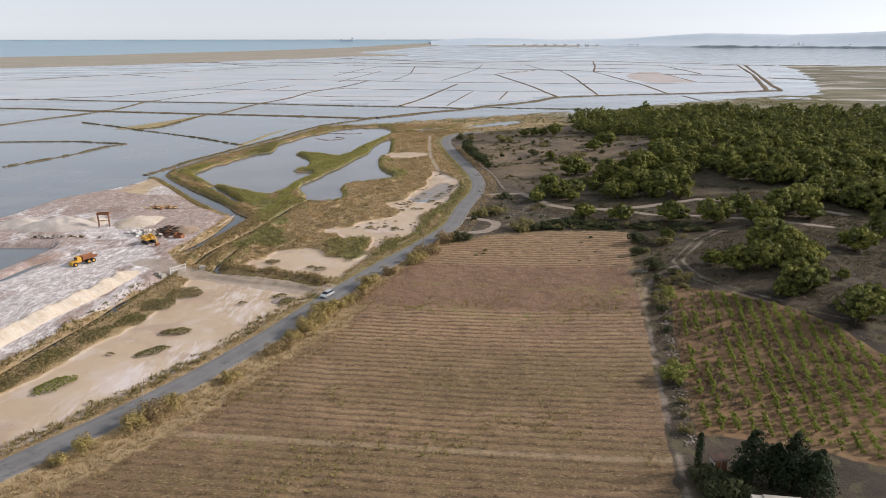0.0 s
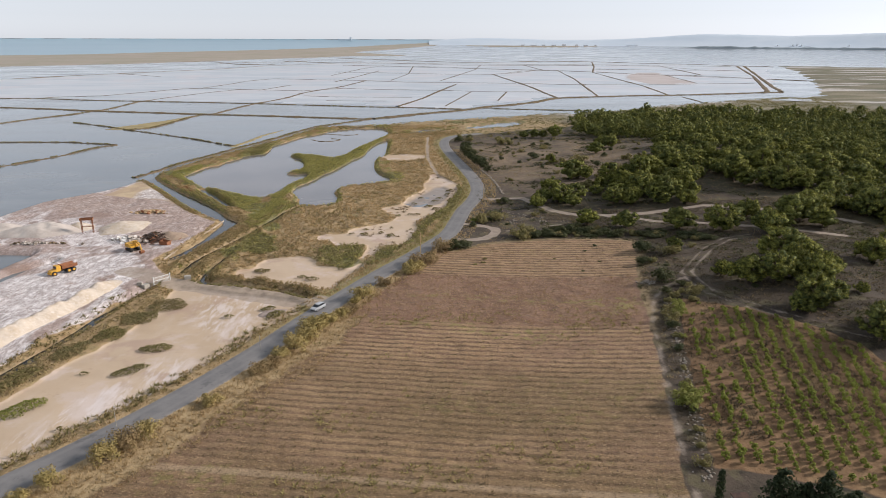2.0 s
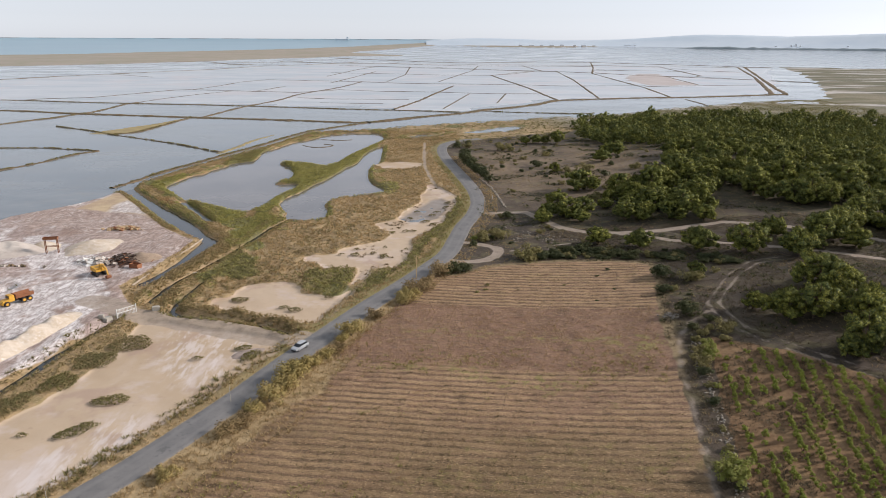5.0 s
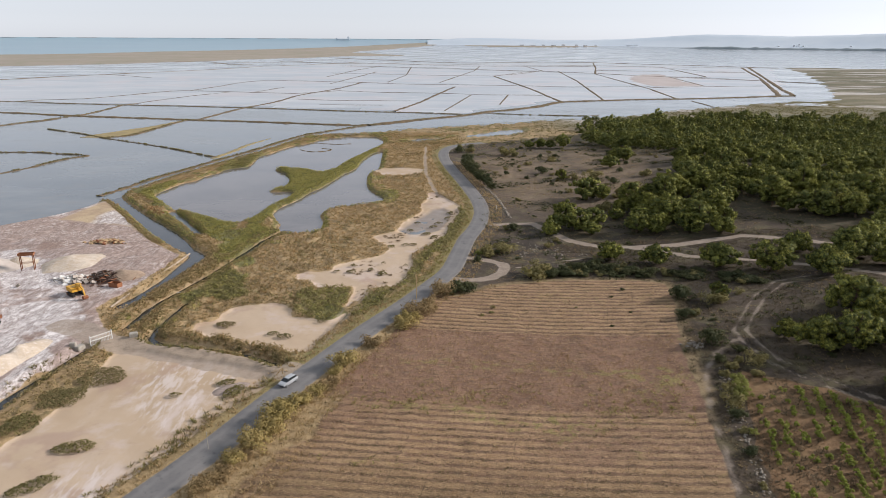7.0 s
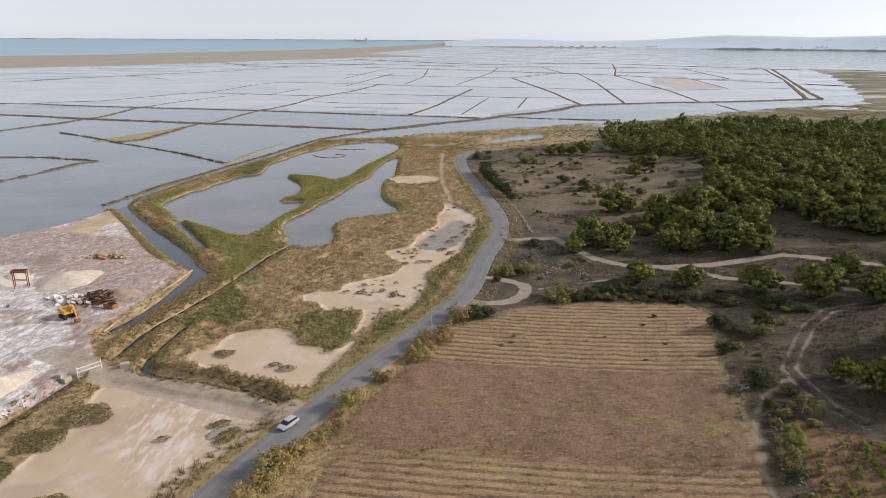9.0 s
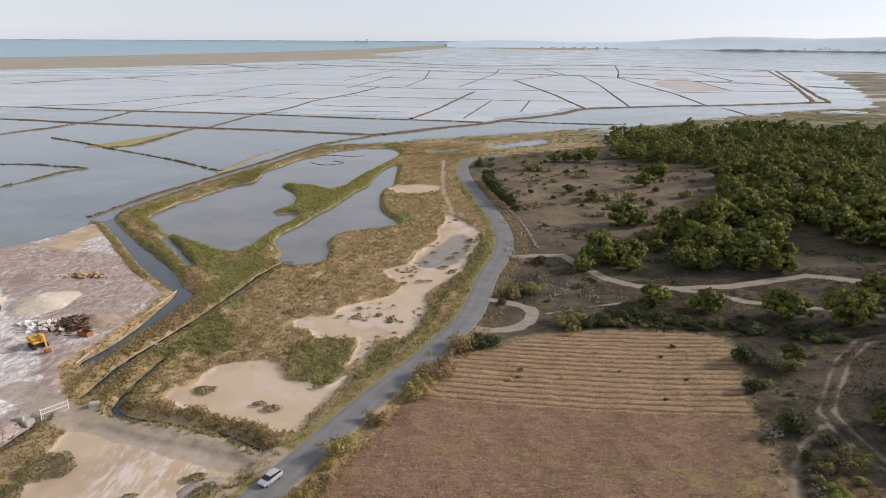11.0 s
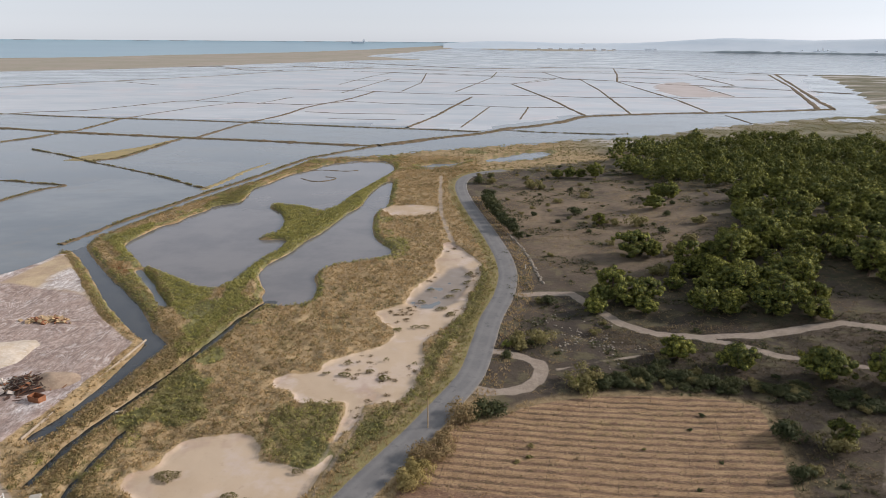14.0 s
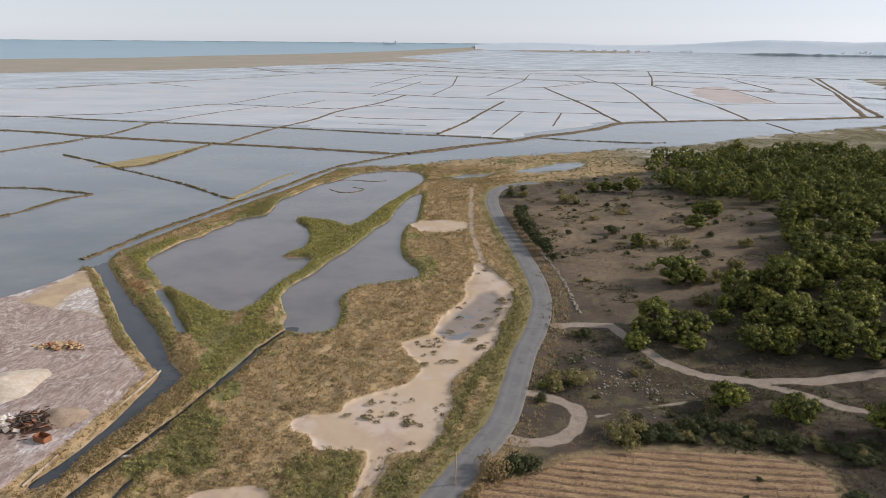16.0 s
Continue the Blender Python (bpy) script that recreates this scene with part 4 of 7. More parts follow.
# dark trees, greyed and blued in colour for the haze before them
MAT_HAZED_WOOD = plain("wooded shore paled with haze", (0.24, 0.28, 0.295), (0.27, 0.31, 0.325), 60.0, 1.0, 0.0)
MAT_SEA = plain("sea water", (0.22, 0.335, 0.40), (0.25, 0.365, 0.425), 400.0, 0.35, 0.5)


# ---- building helpers ----
def soften(me, normals):
    """Leaves that take the light as the round mass they belong to."""
    me.polygons.foreach_set("use_smooth", np.ones(len(me.polygons), bool))
    me.normals_split_custom_set_from_vertices(np.asarray(normals, np.float32))


def mesh_object(name, verts, faces, mat, parent=None, label="", smooth_faces=False, normals=None):
    me = bpy.data.meshes.new(name)
    me.from_pydata([tuple(v) for v in verts], [], faces)
    me.materials.append(mat)
    if normals is not None:
        soften(me, normals)
    if smooth_faces:
        me.polygons.foreach_set("use_smooth", [True] * len(me.polygons))
    me.update()
    ob = new(name, me)
    if parent:
        ob.parent = parent
    if label:
        ob["label"] = label
    return ob


def part(name, bm, mat, parent, label=""):
    me = bpy.data.meshes.new(name)
    bm.to_mesh(me)
    bm.free()
    me.materials.append(mat)
    ob = new(name, me)
    ob.parent = parent
    if label:
        ob["label"] = label
    return ob


def grid_faces(nx, ny):
    i = np.arange(nx - 1)[None, :] + np.arange(ny - 1)[:, None] * nx
    return np.stack([i, i + 1, i + nx + 1, i + nx], -1).reshape(-1, 4)


def sheet(name, xyz, faces, mat, zones=None, smooth_faces=True):
    me = bpy.data.meshes.new(name)
    me.vertices.add(len(xyz))
    me.vertices.foreach_set("co", np.asarray(xyz, np.float32).ravel())
    me.loops.add(faces.size)
    me.loops.foreach_set("vertex_index", faces.astype(np.int32).ravel())
    me.polygons.add(len(faces))
    me.polygons.foreach_set("loop_start", np.arange(0, faces.size, faces.shape[1], dtype=np.int32))
    me.update(calc_edges=True)
    if smooth_faces:
        me.polygons.foreach_set("use_smooth", np.ones(len(faces), bool))
    for key, values in (zones or {}).items():
        a = me.attributes.new(key, "FLOAT_COLOR", "POINT")
        a.data.foreach_set("color", np.asarray(values, np.float32).ravel())
    me.materials.append(mat)
    me.validate()
    return new(name, me)


def spread(lo, hi, step, ends, growth):
    a = list(np.arange(lo, hi, step))
    s, v = step, a[-1]
    while v < ends[1]:
        s *= growth
        v += s
        a.append(v)
    s, v = step, a[0]
    while v > ends[0]:
        s *= growth
        v -= s
        a.insert(0, v)
    return np.array(a)


def ribbon(name, pts, width, mat, lift, across=5, crown=0.05, ragged=0.15, base=None):
    """A strip of even width along a line, laid on the ground."""
    p = np.array(pts)
    t = np.gradient(p, axis=0)
    t /= np.linalg.norm(t, axis=1)[:, None]
    nrm = np.stack([-t[:, 1], t[:, 0]], -1)
    verts, share = [], []
    for i in range(len(p)):
        for k in range(across):
            share.append((abs(k / (across - 1) * 2 - 1),) * 4)
            u = k / (across - 1) * 2 - 1
            w = width / 2 * u
            if abs(u) == 1:
                w += float(cloud(p[i, 0] + u * 50, p[i, 1], 2.0, 9)) * ragged
            q = p[i] + nrm[i] * w
            z = (hill(q[0], q[1]) + 0.15 if base is None else base) + lift + crown * (1 - u * u) - (0.12 if abs(u) == 1 else 0)
            verts.append((q[0], q[1], z))
    return sheet(name, np.array(verts), grid_faces(across, len(p)), mat, {"share": np.array(share)})


# ---- ground, water, road, dikes ----
gx, gy = spread(-125, 72, 0.55, (-5200, 5200), 1.045), spread(60, 285, 0.6, (-400, 5200), 1.04)
GX, GY = np.meshgrid(gx, gy)
GX, GY = GX.ravel(), GY.ravel()
GH, ZONES = land(GX, GY)
fx, fy, fz = far(GX, GY)
ground = tagged(sheet("ground", np.stack([fx, fy, GH + fz], -1), grid_faces(len(gx), len(gy)), MAT_GROUND, ZONES),
                "dry coastal plain of marsh, mud, fields and scrub", "ground", kind="structure")
rr = np.concatenate([np.linspace(1, 300, 20), np.geomspace(320, 14300, 60)])
aa = np.linspace(0, 2 * math.pi, 145)
RR, AA = np.meshgrid(rr, aa)
fx, fy, fz = far(RR.ravel() * np.sin(AA.ravel()), 42 + RR.ravel() * np.cos(AA.ravel()))
water = tagged(sheet("water", np.stack([fx, fy, fz], -1), grid_faces(len(rr), len(aa))[:, ::-1], MAT_WATER), "shallow grey-blue lagoon and sea water", "water", kind="structure")
def still_water(name, pts, step, z, reach, inner, label, mat=MAT_CANAL):
    """A flat sheet of water lying within the banks round an outline or a line."""
    p = np.array(pts)
    xs, ys = np.arange(p[:, 0].min() - 3, p[:, 0].max() + 3, step), np.arange(p[:, 1].min() - 3, p[:, 1].max() + 3, step)
    X, Y = np.meshgrid(xs, ys)
    d = inner(X.ravel(), Y.ravel(), pts)
    f = grid_faces(len(xs), len(ys))
    keep = (d[f] < reach).all(1)
    return tagged(sheet(name, np.stack([X.ravel(), Y.ravel(), X.ravel() * 0 + z], -1), f[keep], mat), label, "water", kind="structure")


still_water("canal_water", [q for q in CANAL if q[1] < 262], 0.8, 0.03, 1.6, area_distance, "dark still water of the canal")
for pts in ponds[:2]:
    still_water("pond_water", pts, 1.6, 0.02, 2.2, area_distance, "shallow still pond water over brown mud", MAT_POND)
for pts, w in DITCHES[:3]:
    still_water("ditch_water", pts, 0.5, 0.03, w / 2 + 1.7, line_distance, "dark still water in a narrow ditch", MAT_DITCH)
road = tagged(ribbon("road", road_line, 5.3, MAT_ROAD, 0.06, 13), "narrow worn grey asphalt country road", "road", kind="structure")


def dike(width, pts):
    """A low ragged bank of earth along a line."""
    close = min(q[1] for q in pts) < 560
    p = np.array(smooth(pts, False, 0.7)) if close else np.array([(a[0] + (b[0] - a[0]) * k / 8, a[1] + (b[1] - a[1]) * k / 8) for a, b in zip(pts, pts[1:]) for k in range(8)] + [pts[-1]])
    t = np.gradient(p, axis=0)
    t /= np.linalg.norm(t, axis=1)[:, None] + 1e-9
    nrm = np.stack([-t[:, 1], t[:, 0]], -1)
    n, m = cloud(p[:, 0], p[:, 1], 6, 21), cloud(p[:, 0], p[:, 1], 1.4, 22)
    bend = cloud(p[:, 0], p[:, 1], 9, 23)
    verts = []
    for i in range(len(p)):
        w = width / 2 * (1 + 0.4 * n[i] + 0.3 * m[i])
        top = (0.16 + 0.07 * width) * (1 + 0.4 * n[i] + 0.5 * m[i])
        for k, (u, z) in enumerate(((-1.3, -0.4), (-1.0, 0.05), (-0.55, top * 0.85), (0.0, top), (0.55, top * 0.8), (1.0, 0.05), (1.3, -0.4))):
            j = math.sin(i * 12.9 + k * 78.2) * 0.5 + math.sin(i * 5.3 + k * 31.7) * 0.5
            q = p[i] + nrm[i] * (w * u * (1 + 0.22 * j) + bend[i] * min(0.6, width * 0.15))
            f = far(q[0], q[1])
            verts.append((float(f[0]), float(f[1]), z * (1 + 0.2 * j) + float(f[2])))
    return tagged(sheet("dike", np.array(verts), grid_faces(7, len(p)), MAT_DIKE), "low earth dike between the salt pans", "dike", "salt pan dikes", "structure")


for w, pts in DIKES + [(0.8, [(-70, 384), (-62, 386), (-52, 384), (-46, 386)]), (0.7, [(-68, 366), (-62, 360), (-56, 361), (-53, 367), (-58, 370)])]:
    dike(w, pts)


def flat_area(name, pts, mat, z, step, grow=0.0):
    """A low flat of land as a grid trimmed to an outline."""
    p = np.array(pts)
    xs, ys = np.arange(p[:, 0].min(), p[:, 0].max() + step, step), np.arange(p[:, 1].min(), p[:, 1].max() + step, step)
    X, Y = np.meshgrid(xs, ys)
    d = area_distance(X.ravel(), Y.ravel(), pts) + cloud(X.ravel(), Y.ravel(), step * 4, 3) * step
    Z = np.where(d < 0, z, -0.6)
    f = far(X.ravel(), Y.ravel())
    faces = grid_faces(len(xs), len(ys))
    keep = (d[faces] < step * 1.5).all(1)
    return sheet(name, np.stack([f[0], f[1], Z + f[2]], -1), faces[keep], mat)


def pan_material():
    g = Graph("salt pan floor", 0.28, 0.5)
    big = g.noise(120, 4, 0.6, (1, 2.2, 0.2), seed=2)
    c = g.mix(g.step(big, 0.4, 0.6), (0.350, 0.385, 0.410), (0.470, 0.480, 0.490))
    c = g.mix(g.math("MULTIPLY", g.step(g.noise(75, 4, 0.6, seed=5), 0.5, 0.64), 0.7), c, (0.50, 0.450, 0.440))
    c = g.mix(g.math("MULTIPLY", g.step(g.noise(40, 5, 0.65, (1, 3, 0.3), seed=8), 0.56, 0.66), 0.6), c, (0.60, 0.61, 0.615))
    return g.done(c)


MAT_PAN = pan_material()
MAT_YELLOW_SAND = plain("yellow algae sand", (0.36, 0.285, 0.140), (0.27, 0.225, 0.125), 6.0, 0.9, 0.2, (0.24, 0.18, 0.09))
MAT_BROWN_PAN = plain("dried brown pan", (0.47, 0.425, 0.405), (0.42, 0.37, 0.345), 30.0, 0.9, 0.2)
tagged(flat_area("salt_pans", [(-900, 640), (-448, 612), (-303, 600), (-150, 572), (16, 532), (57, 573), (103, 636), (230, 678), (345, 716), (470, 990), (640, 1380), (351, 1640), (63, 1550), (-180, 1580), (-330, 1330), (-540, 900), (-900, 800)], MAT_PAN, 0.03, 14), "shallow pale salt pans with a whitish floor", "salt pans", kind="structure")
tagged(flat_area("brown_pan", [(249, 986), (302, 1107), (344, 1128), (336, 1032), (314, 866), (302, 848), (240, 833)], MAT_BROWN_PAN, 0.10, 9), "dried brown salt pan", "salt pan", kind="structure")
tagged(flat_area("shore_pan", [(284, 616), (311, 628), (327, 614), (314, 600), (286, 605)], MAT_PAN, 0.95, 4), "small white salt pan behind the shore", "salt pan", kind="structure")
tagged(flat_area("sand_spit", [(-195, 403), (-190, 420), (-183, 436), (-176, 452), (-171, 472), (-166, 488), (-168, 455), (-169, 435), (-171, 413), (-179, 404)], MAT_YELLOW_SAND, 0.12, 1.2), "yellowish sand spit along the dike", "sand", kind="structure")
tagged(flat_area("sand_fringe", [(-104, 340), (-101, 356), (-99, 380), (-93, 402), (-84, 418), (-90, 406), (-96, 380), (-98, 353), (-101, 339)], MAT_YELLOW_SAND, 0.10, 0.8), "yellowish sand fringe below the dike", "sand", kind="structure")
tagged(flat_area("sand_bar", SAND_BAR, MAT_SANDBAR, 1.2, 25), "long tawny sand bar between lagoon and sea", "sand bar", kind="structure")


# ---- plants ----
rng = np.random.default_rng(7)


def cards(centres, radii, count, size, up=0.35, flat=1.0, inner=0.55):
    """Small leaf blades over round clumps, each facing outwards; vertices and faces."""
    c = np.repeat(np.asarray(centres, float), count, 0)
    r = np.repeat(np.asarray(radii, float), count)
    d = rng.normal(size=(len(c), 3))
    d[:, 2] += up
    d /= np.linalg.norm(d, axis=1)[:, None]
    p = c + d * (r * rng.uniform(inner, 1.05, len(c)))[:, None] * np.array([1, 1, flat])
    n = d + rng.normal(size=d.shape) * 0.28
    n /= np.linalg.norm(n, axis=1)[:, None]
    t = np.cross(n, rng.normal(size=d.shape))
    t /= np.linalg.norm(t, axis=1)[:, None]
    b = np.cross(n, t)
    s = size * rng.uniform(0.6, 1.4, (len(c), 1))
    k = s * rng.uniform(0.5, 0.9, (len(c), 1))
    v = np.stack([p - t * s - b * k * 0.6, p + t * s * 0.8 - b * k, p + t * s * 0.2 + b * k], 1).reshape(-1, 3)
    return v, np.arange(len(v)).reshape(-1, 3)


def rounded(v, centres, per, up=0.55):
    """Normals of leaves that take the light as the clumps they belong to."""
    own = v - np.repeat(np.asarray(centres, float), per * 3, 0)
    own /= np.linalg.norm(own, axis=1)[:, None] + 1e-9
    own = own + rng.normal(0, 0.25, own.shape)
    own[:, 2] += up
    return own / (np.linalg.norm(own, axis=1)[:, None] + 1e-9)


def shoots(centres, radii, count, size, flat=0.8):
    """Needle sprays over round clumps, pointing out and up; vertices and faces."""
    c = np.repeat(np.asarray(centres, float), count, 0)
    r = np.repeat(np.asarray(radii, float), count)
    d = rng.normal(size=(len(c), 3))
    d[:, 2] += 0.45
    d /= np.linalg.norm(d, axis=1)[:, None]
    p = c + d * (r * rng.uniform(0.5, 1.0, len(c)))[:, None] * np.array([1, 1, flat])
    way = d * 0.75 + rng.normal(size=d.shape) * 0.22
    way[:, 2] += 0.75
    way /= np.linalg.norm(way, axis=1)[:, None]
    t = np.cross(way, d + rng.normal(size=d.shape) * 0.5)
    t /= np.linalg.norm(t, axis=1)[:, None] + 1e-9
    s = size * rng.uniform(0.7, 1.5, (len(c), 1))
    v = np.stack([p - t * s * 0.42, p + t * s * 0.42, p + way * s * 2.1], 1).reshape(-1, 3)
    return v, np.arange(len(v)).reshape(-1, 3)


def tube(path, radii, sides=6):
    """A tapered round limb along a path."""
    path = [Vector(p) for p in path]
    verts, faces = [], []
    for i, p in enumerate(path):
        d = (path[min(i + 1, len(path) - 1)] - path[max(i - 1, 0)]).normalized()
        q = d.to_track_quat("Z", "Y")
        for k in range(sides):
            a = 2 * math.pi * k / sides
            verts.append(p + q @ Vector((math.cos(a) * radii[i], math.sin(a) * radii[i], 0)))
    for i in range(len(path) - 1):
        for k in range(sides):
            a, b = i * sides + k, i * sides + (k + 1) % sides
            faces.append((a, b, b + sides, a + sides))
    return verts, faces


def ball(detail):
    """Vertices and triangles of a small round bough."""
    bm = bmesh.new()
    bmesh.ops.create_icosphere(bm, subdivisions=detail, radius=1.0)
    bm.verts.index_update()
    out = np.array([tuple(q.co) for q in bm.verts]), np.array([[q.index for q in t.verts] for t in bm.faces])
    bm.free()
    return out


BOUGH, BOUGH_FAR = ball(2), ball(1)


def pine_parts(tall, wide, clumps, count, size, limbs_too=True):
    """Crown (vertices, faces, normals) and trunk (vertices, faces) of one pine."""
    centres, radii = [], []
    lean = rng.normal(0, 0.05, 2)
    skew = rng.uniform(0.78, 1.2, 2)
    while len(centres) < clumps:
        q = rng.normal(size=3)
        q /= np.linalg.norm(q)
        q *= rng.uniform(0.5, 1.0)
        if q[2] < -0.72:
            continue
        z = tall * (0.44 + 0.42 * q[2])
        f = (1.0 - 0.35 * max(0.0, q[2]) ** 2 - 0.3 * max(0.0, -q[2] - 0.3)) * rng.uniform(0.8, 1.12)
        centres.append((q[0] * wide * f * skew[0] + lean[0] * z, q[1] * wide * f * skew[1] + lean[1] * z, z))
        radii.append(wide * rng.uniform(0.12, 0.23))
    v, f = shoots(centres, radii, count, size)
    mid = np.array([lean[0] * tall * 0.5, lean[1] * tall * 0.5, tall * 0.42])
    own = v - np.repeat(np.asarray(centres), count * 3, 0)
    # the dense boughs under the needle sprays
    bv, bf = BOUGH if limbs_too else BOUGH_FAR
    k = len(bv)
    dense = np.concatenate([bv * rng.uniform(0.62, 1.25, (k, 1)) * r * np.array([1, 1, 0.80]) * 0.80 for r in radii])
    boughs = np.concatenate([bf + n * k for n in range(len(radii))])
    own = np.concatenate([own, dense])
    v = np.concatenate([v, dense + np.repeat(np.asarray(centres), k, 0)])
    own = own / (np.linalg.norm(own, axis=1)[:, None] + 1e-9)
    whole = (v - mid) / np.array([wide, wide, tall * 0.5])
    whole /= np.linalg.norm(whole, axis=1)[:, None] + 1e-9
    nrm = own * 0.85 + whole * 0.40 + rng.normal(0, 0.20, own.shape)
    nrm /= np.linalg.norm(nrm, axis=1)[:, None]
    crown = v, np.concatenate([f, boughs + count * 3 * len(radii)]), nrm
    tv, tf = [], []
    if limbs_too:
        top = (lean[0] * tall, lean[1] * tall, tall * 0.8)
        limbs = [([(0, 0, -0.3), (lean[0] * tall * 0.3 + 0.1, lean[1] * tall * 0.3, tall * 0.35), top], [tall * 0.030, tall * 0.022, tall * 0.006])]
        for c in centres[:7]:
            z0 = min(c[2] * 0.7, tall * 0.6)
            limbs.append(([(lean[0] * z0, lean[1] * z0, z0), ((c[0] + lean[0] * z0) / 2, (c[1] + lean[1] * z0) / 2, z0 + (c[2] - z0) * 0.35), c], [tall * 0.012, tall * 0.008, tall * 0.003]))
        for path, rad in limbs:
            v_, f_ = tube(path, rad, 5)
            tf += [tuple(i + len(tv) for i in q) for q in f_]
            tv += v_
    return crown, (tv, tf)


PINE_LABEL = "Aleppo pine with a rounded yellow-green crown on dry ground"
pines = []
for tall, wide in ((7.4, 4.2), (6.2, 3.6), (8.4, 4.4), (5.6, 4.0), (7.0, 3.2), (7.4, 5.0), (9.0, 4.0), (6.4, 4.6)):
    crown, (tv, tf) = pine_parts(tall, wide, 74, 64, 0.165)
    tree = tagged(new("pine_tree"), PINE_LABEL, "tree", "pine wood")
    mesh_object("trunk", tv, tf, MAT_BARK, tree, "grey-brown bark")
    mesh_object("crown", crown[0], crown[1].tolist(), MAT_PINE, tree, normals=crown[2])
    pines.append(tree)
used = set()


def plant(kinds, i, x, y, scale=1.0, label="", squash=1.0, sink=0.0):
    """One plant of a kind on the ground at x, y."""
    src = kinds[i % len(kinds)]
    m = pose(x, y, height(x, y) - sink, 0, 0, rng.uniform(0, 360)) @ Matrix.Diagonal((scale, scale, scale * squash, 1))
    if src.name in used:
        ob = copy_thing(src, m)
        ob.scale = (scale, scale, scale * squash)
    else:
        used.add(src.name)
        ob = src
        ob.matrix_basis = m
    if label:
        ob["label"] = label
    return ob


# pines that stand singly along the tracks
SINGLE = [(49.6, 185.5, 0.93, 3), (62.8, 179.5, 1.04, 7), (72, 175, 1.12, 0), (83.1, 186.8, 0.97, 3), (82.1, 170.8, 1.12, 7), (92.7, 179.4, 1.18, 5), (115, 185.8, 0.99, 0), (54.6, 160, 0.62, 4),
          (74.4, 148.9, 1.15, 5), (61.1, 135, 1.08, 3), (65.3, 133.1, 0.92, 2), (73.8, 131.6, 0.99, 7), (66.3, 120.1, 1.02, 0), (71, 121.7, 0.77, 1), (93.9, 147.7, 1.08, 3), (78.2, 125.9, 0.4, 1),
          (69.7, 106.2, 0.84, 2), (74.8, 111.7, 0.87, 3), (74.8, 142.7, 0.89, 1), (77.5, 153, 0.8, 3), (57.6, 139.5, 0.62, 1), (78.5, 137.5, 0.85, 3), (63.5, 118.5, 0.7, 3), (73, 108.5, 0.9, 0),
          (69.5, 134.5, 0.7, 1), (79, 147, 0.85, 7), (98, 176, 0.9, 7), (103, 190, 1.0, 5), (88, 175, 0.75, 1), (41, 190.5, 0.89, 3), (97, 183, 1.05, 2), (101, 120, 1.05, 2), (104, 137, 1.05, 5),
          (108, 160, 1.05, 0), (76, 315, 1, 0), (73, 204.5, 0.89, 3), (45, 284, 0.72, 4), (73, 318, 0.85, 0), (67, 301, 0.9, 7), (47, 252, 1.15, 5), (52, 250, 0.85, 1), (44, 368, 0.75, 3),
          (49, 369, 0.8, 7), (54, 367, 0.75, 1), (60, 366, 0.95, 2), (33, 219.5, 0.85, 3), (38, 217, 0.9, 0), (42, 220, 0.9, 5), (36, 224, 0.95, 2), (53, 230, 0.8, 4), (57, 233, 0.85, 1),
          (66, 207, 0.7, 0), (57, 209.5, 0.8, 1), (41, 212, 0.75, 3), (30, 213, 0.7, 7)]
for x, y, k, i in SINGLE:
    plant(pines, i, x, y, k)
# the wood behind them
spots = []
for gy_ in np.arange(180, 520, 6.2):
    for gx_ in np.arange(26, 400, 6.2):
        x, y = gx_ + rng.uniform(-2.6, 2.6), gy_ + rng.uniform(-2.6, 2.6)
        if x > 96 + (y - 60) * 0.66 or math.hypot(x - 98, y - 199) < 9 or math.hypot((x - 84) / 6, (y - 216) / 9) < 1:
            continue
        spots.append((x, y))
sx, sy = np.array(spots).T
inside = area_distance(sx, sy, FOREST) + cloud(sx, sy, 14, 31) * 3 < -0.5
track_gap = np.minimum.reduce([line_distance(sx, sy, p) for p, _ in TRACKS]) > 5.0
thin = cloud(sx, sy, 15, 33) + rng.uniform(-0.45, 0.45, len(sx)) > -0.42
size_ = 0.86 + 0.34 * cloud(sx, sy, 20, 35) + rng.uniform(-0.30, 0.38, len(sx))
spots = sorted(((x, y, float(np.clip(k, 0.42, 1.35))) for x, y, k, a, b, c in zip(sx, sy, size_, inside, track_gap, thin) if a and b and c), key=lambda q: q[1] + 0.35 * q[0])
for i, (x, y, k) in enumerate(spots[:290]):
    plant(pines, int(rng.integers(0, 8)), x, y, k)
far_v, far_f, far_n, n = [], [], [], 0
kinds = [pine_parts(t_, w_, 34, 24, 0.27, False)[0] for t_, w_ in ((7.2, 4.1), (8.6, 4.2), (6.0, 4.4), (7.8, 3.4), (9.2, 4.4))]
rest = spots[290:]
rest_h, _ = land(np.array([q[0] for q in rest]), np.array([q[1] for q in rest]))
for i, (x, y, k) in enumerate(rest):
    v, f, nn = kinds[int(rng.integers(0, 5))]
    a = rng.uniform(0, 6.28)
    rot_ = np.array([[math.cos(a), math.sin(a), 0], [-math.sin(a), math.cos(a), 0], [0, 0, 1]])
    far_v.append(v @ rot_ * k + np.array([x, y, rest_h[i]]))
    far_n.append(nn @ rot_)
    far_f.append(f + n)
    n += len(v)
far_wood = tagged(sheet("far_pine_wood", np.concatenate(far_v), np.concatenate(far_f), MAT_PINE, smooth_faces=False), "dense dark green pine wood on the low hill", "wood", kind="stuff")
soften(far_wood.data, np.concatenate(far_n))


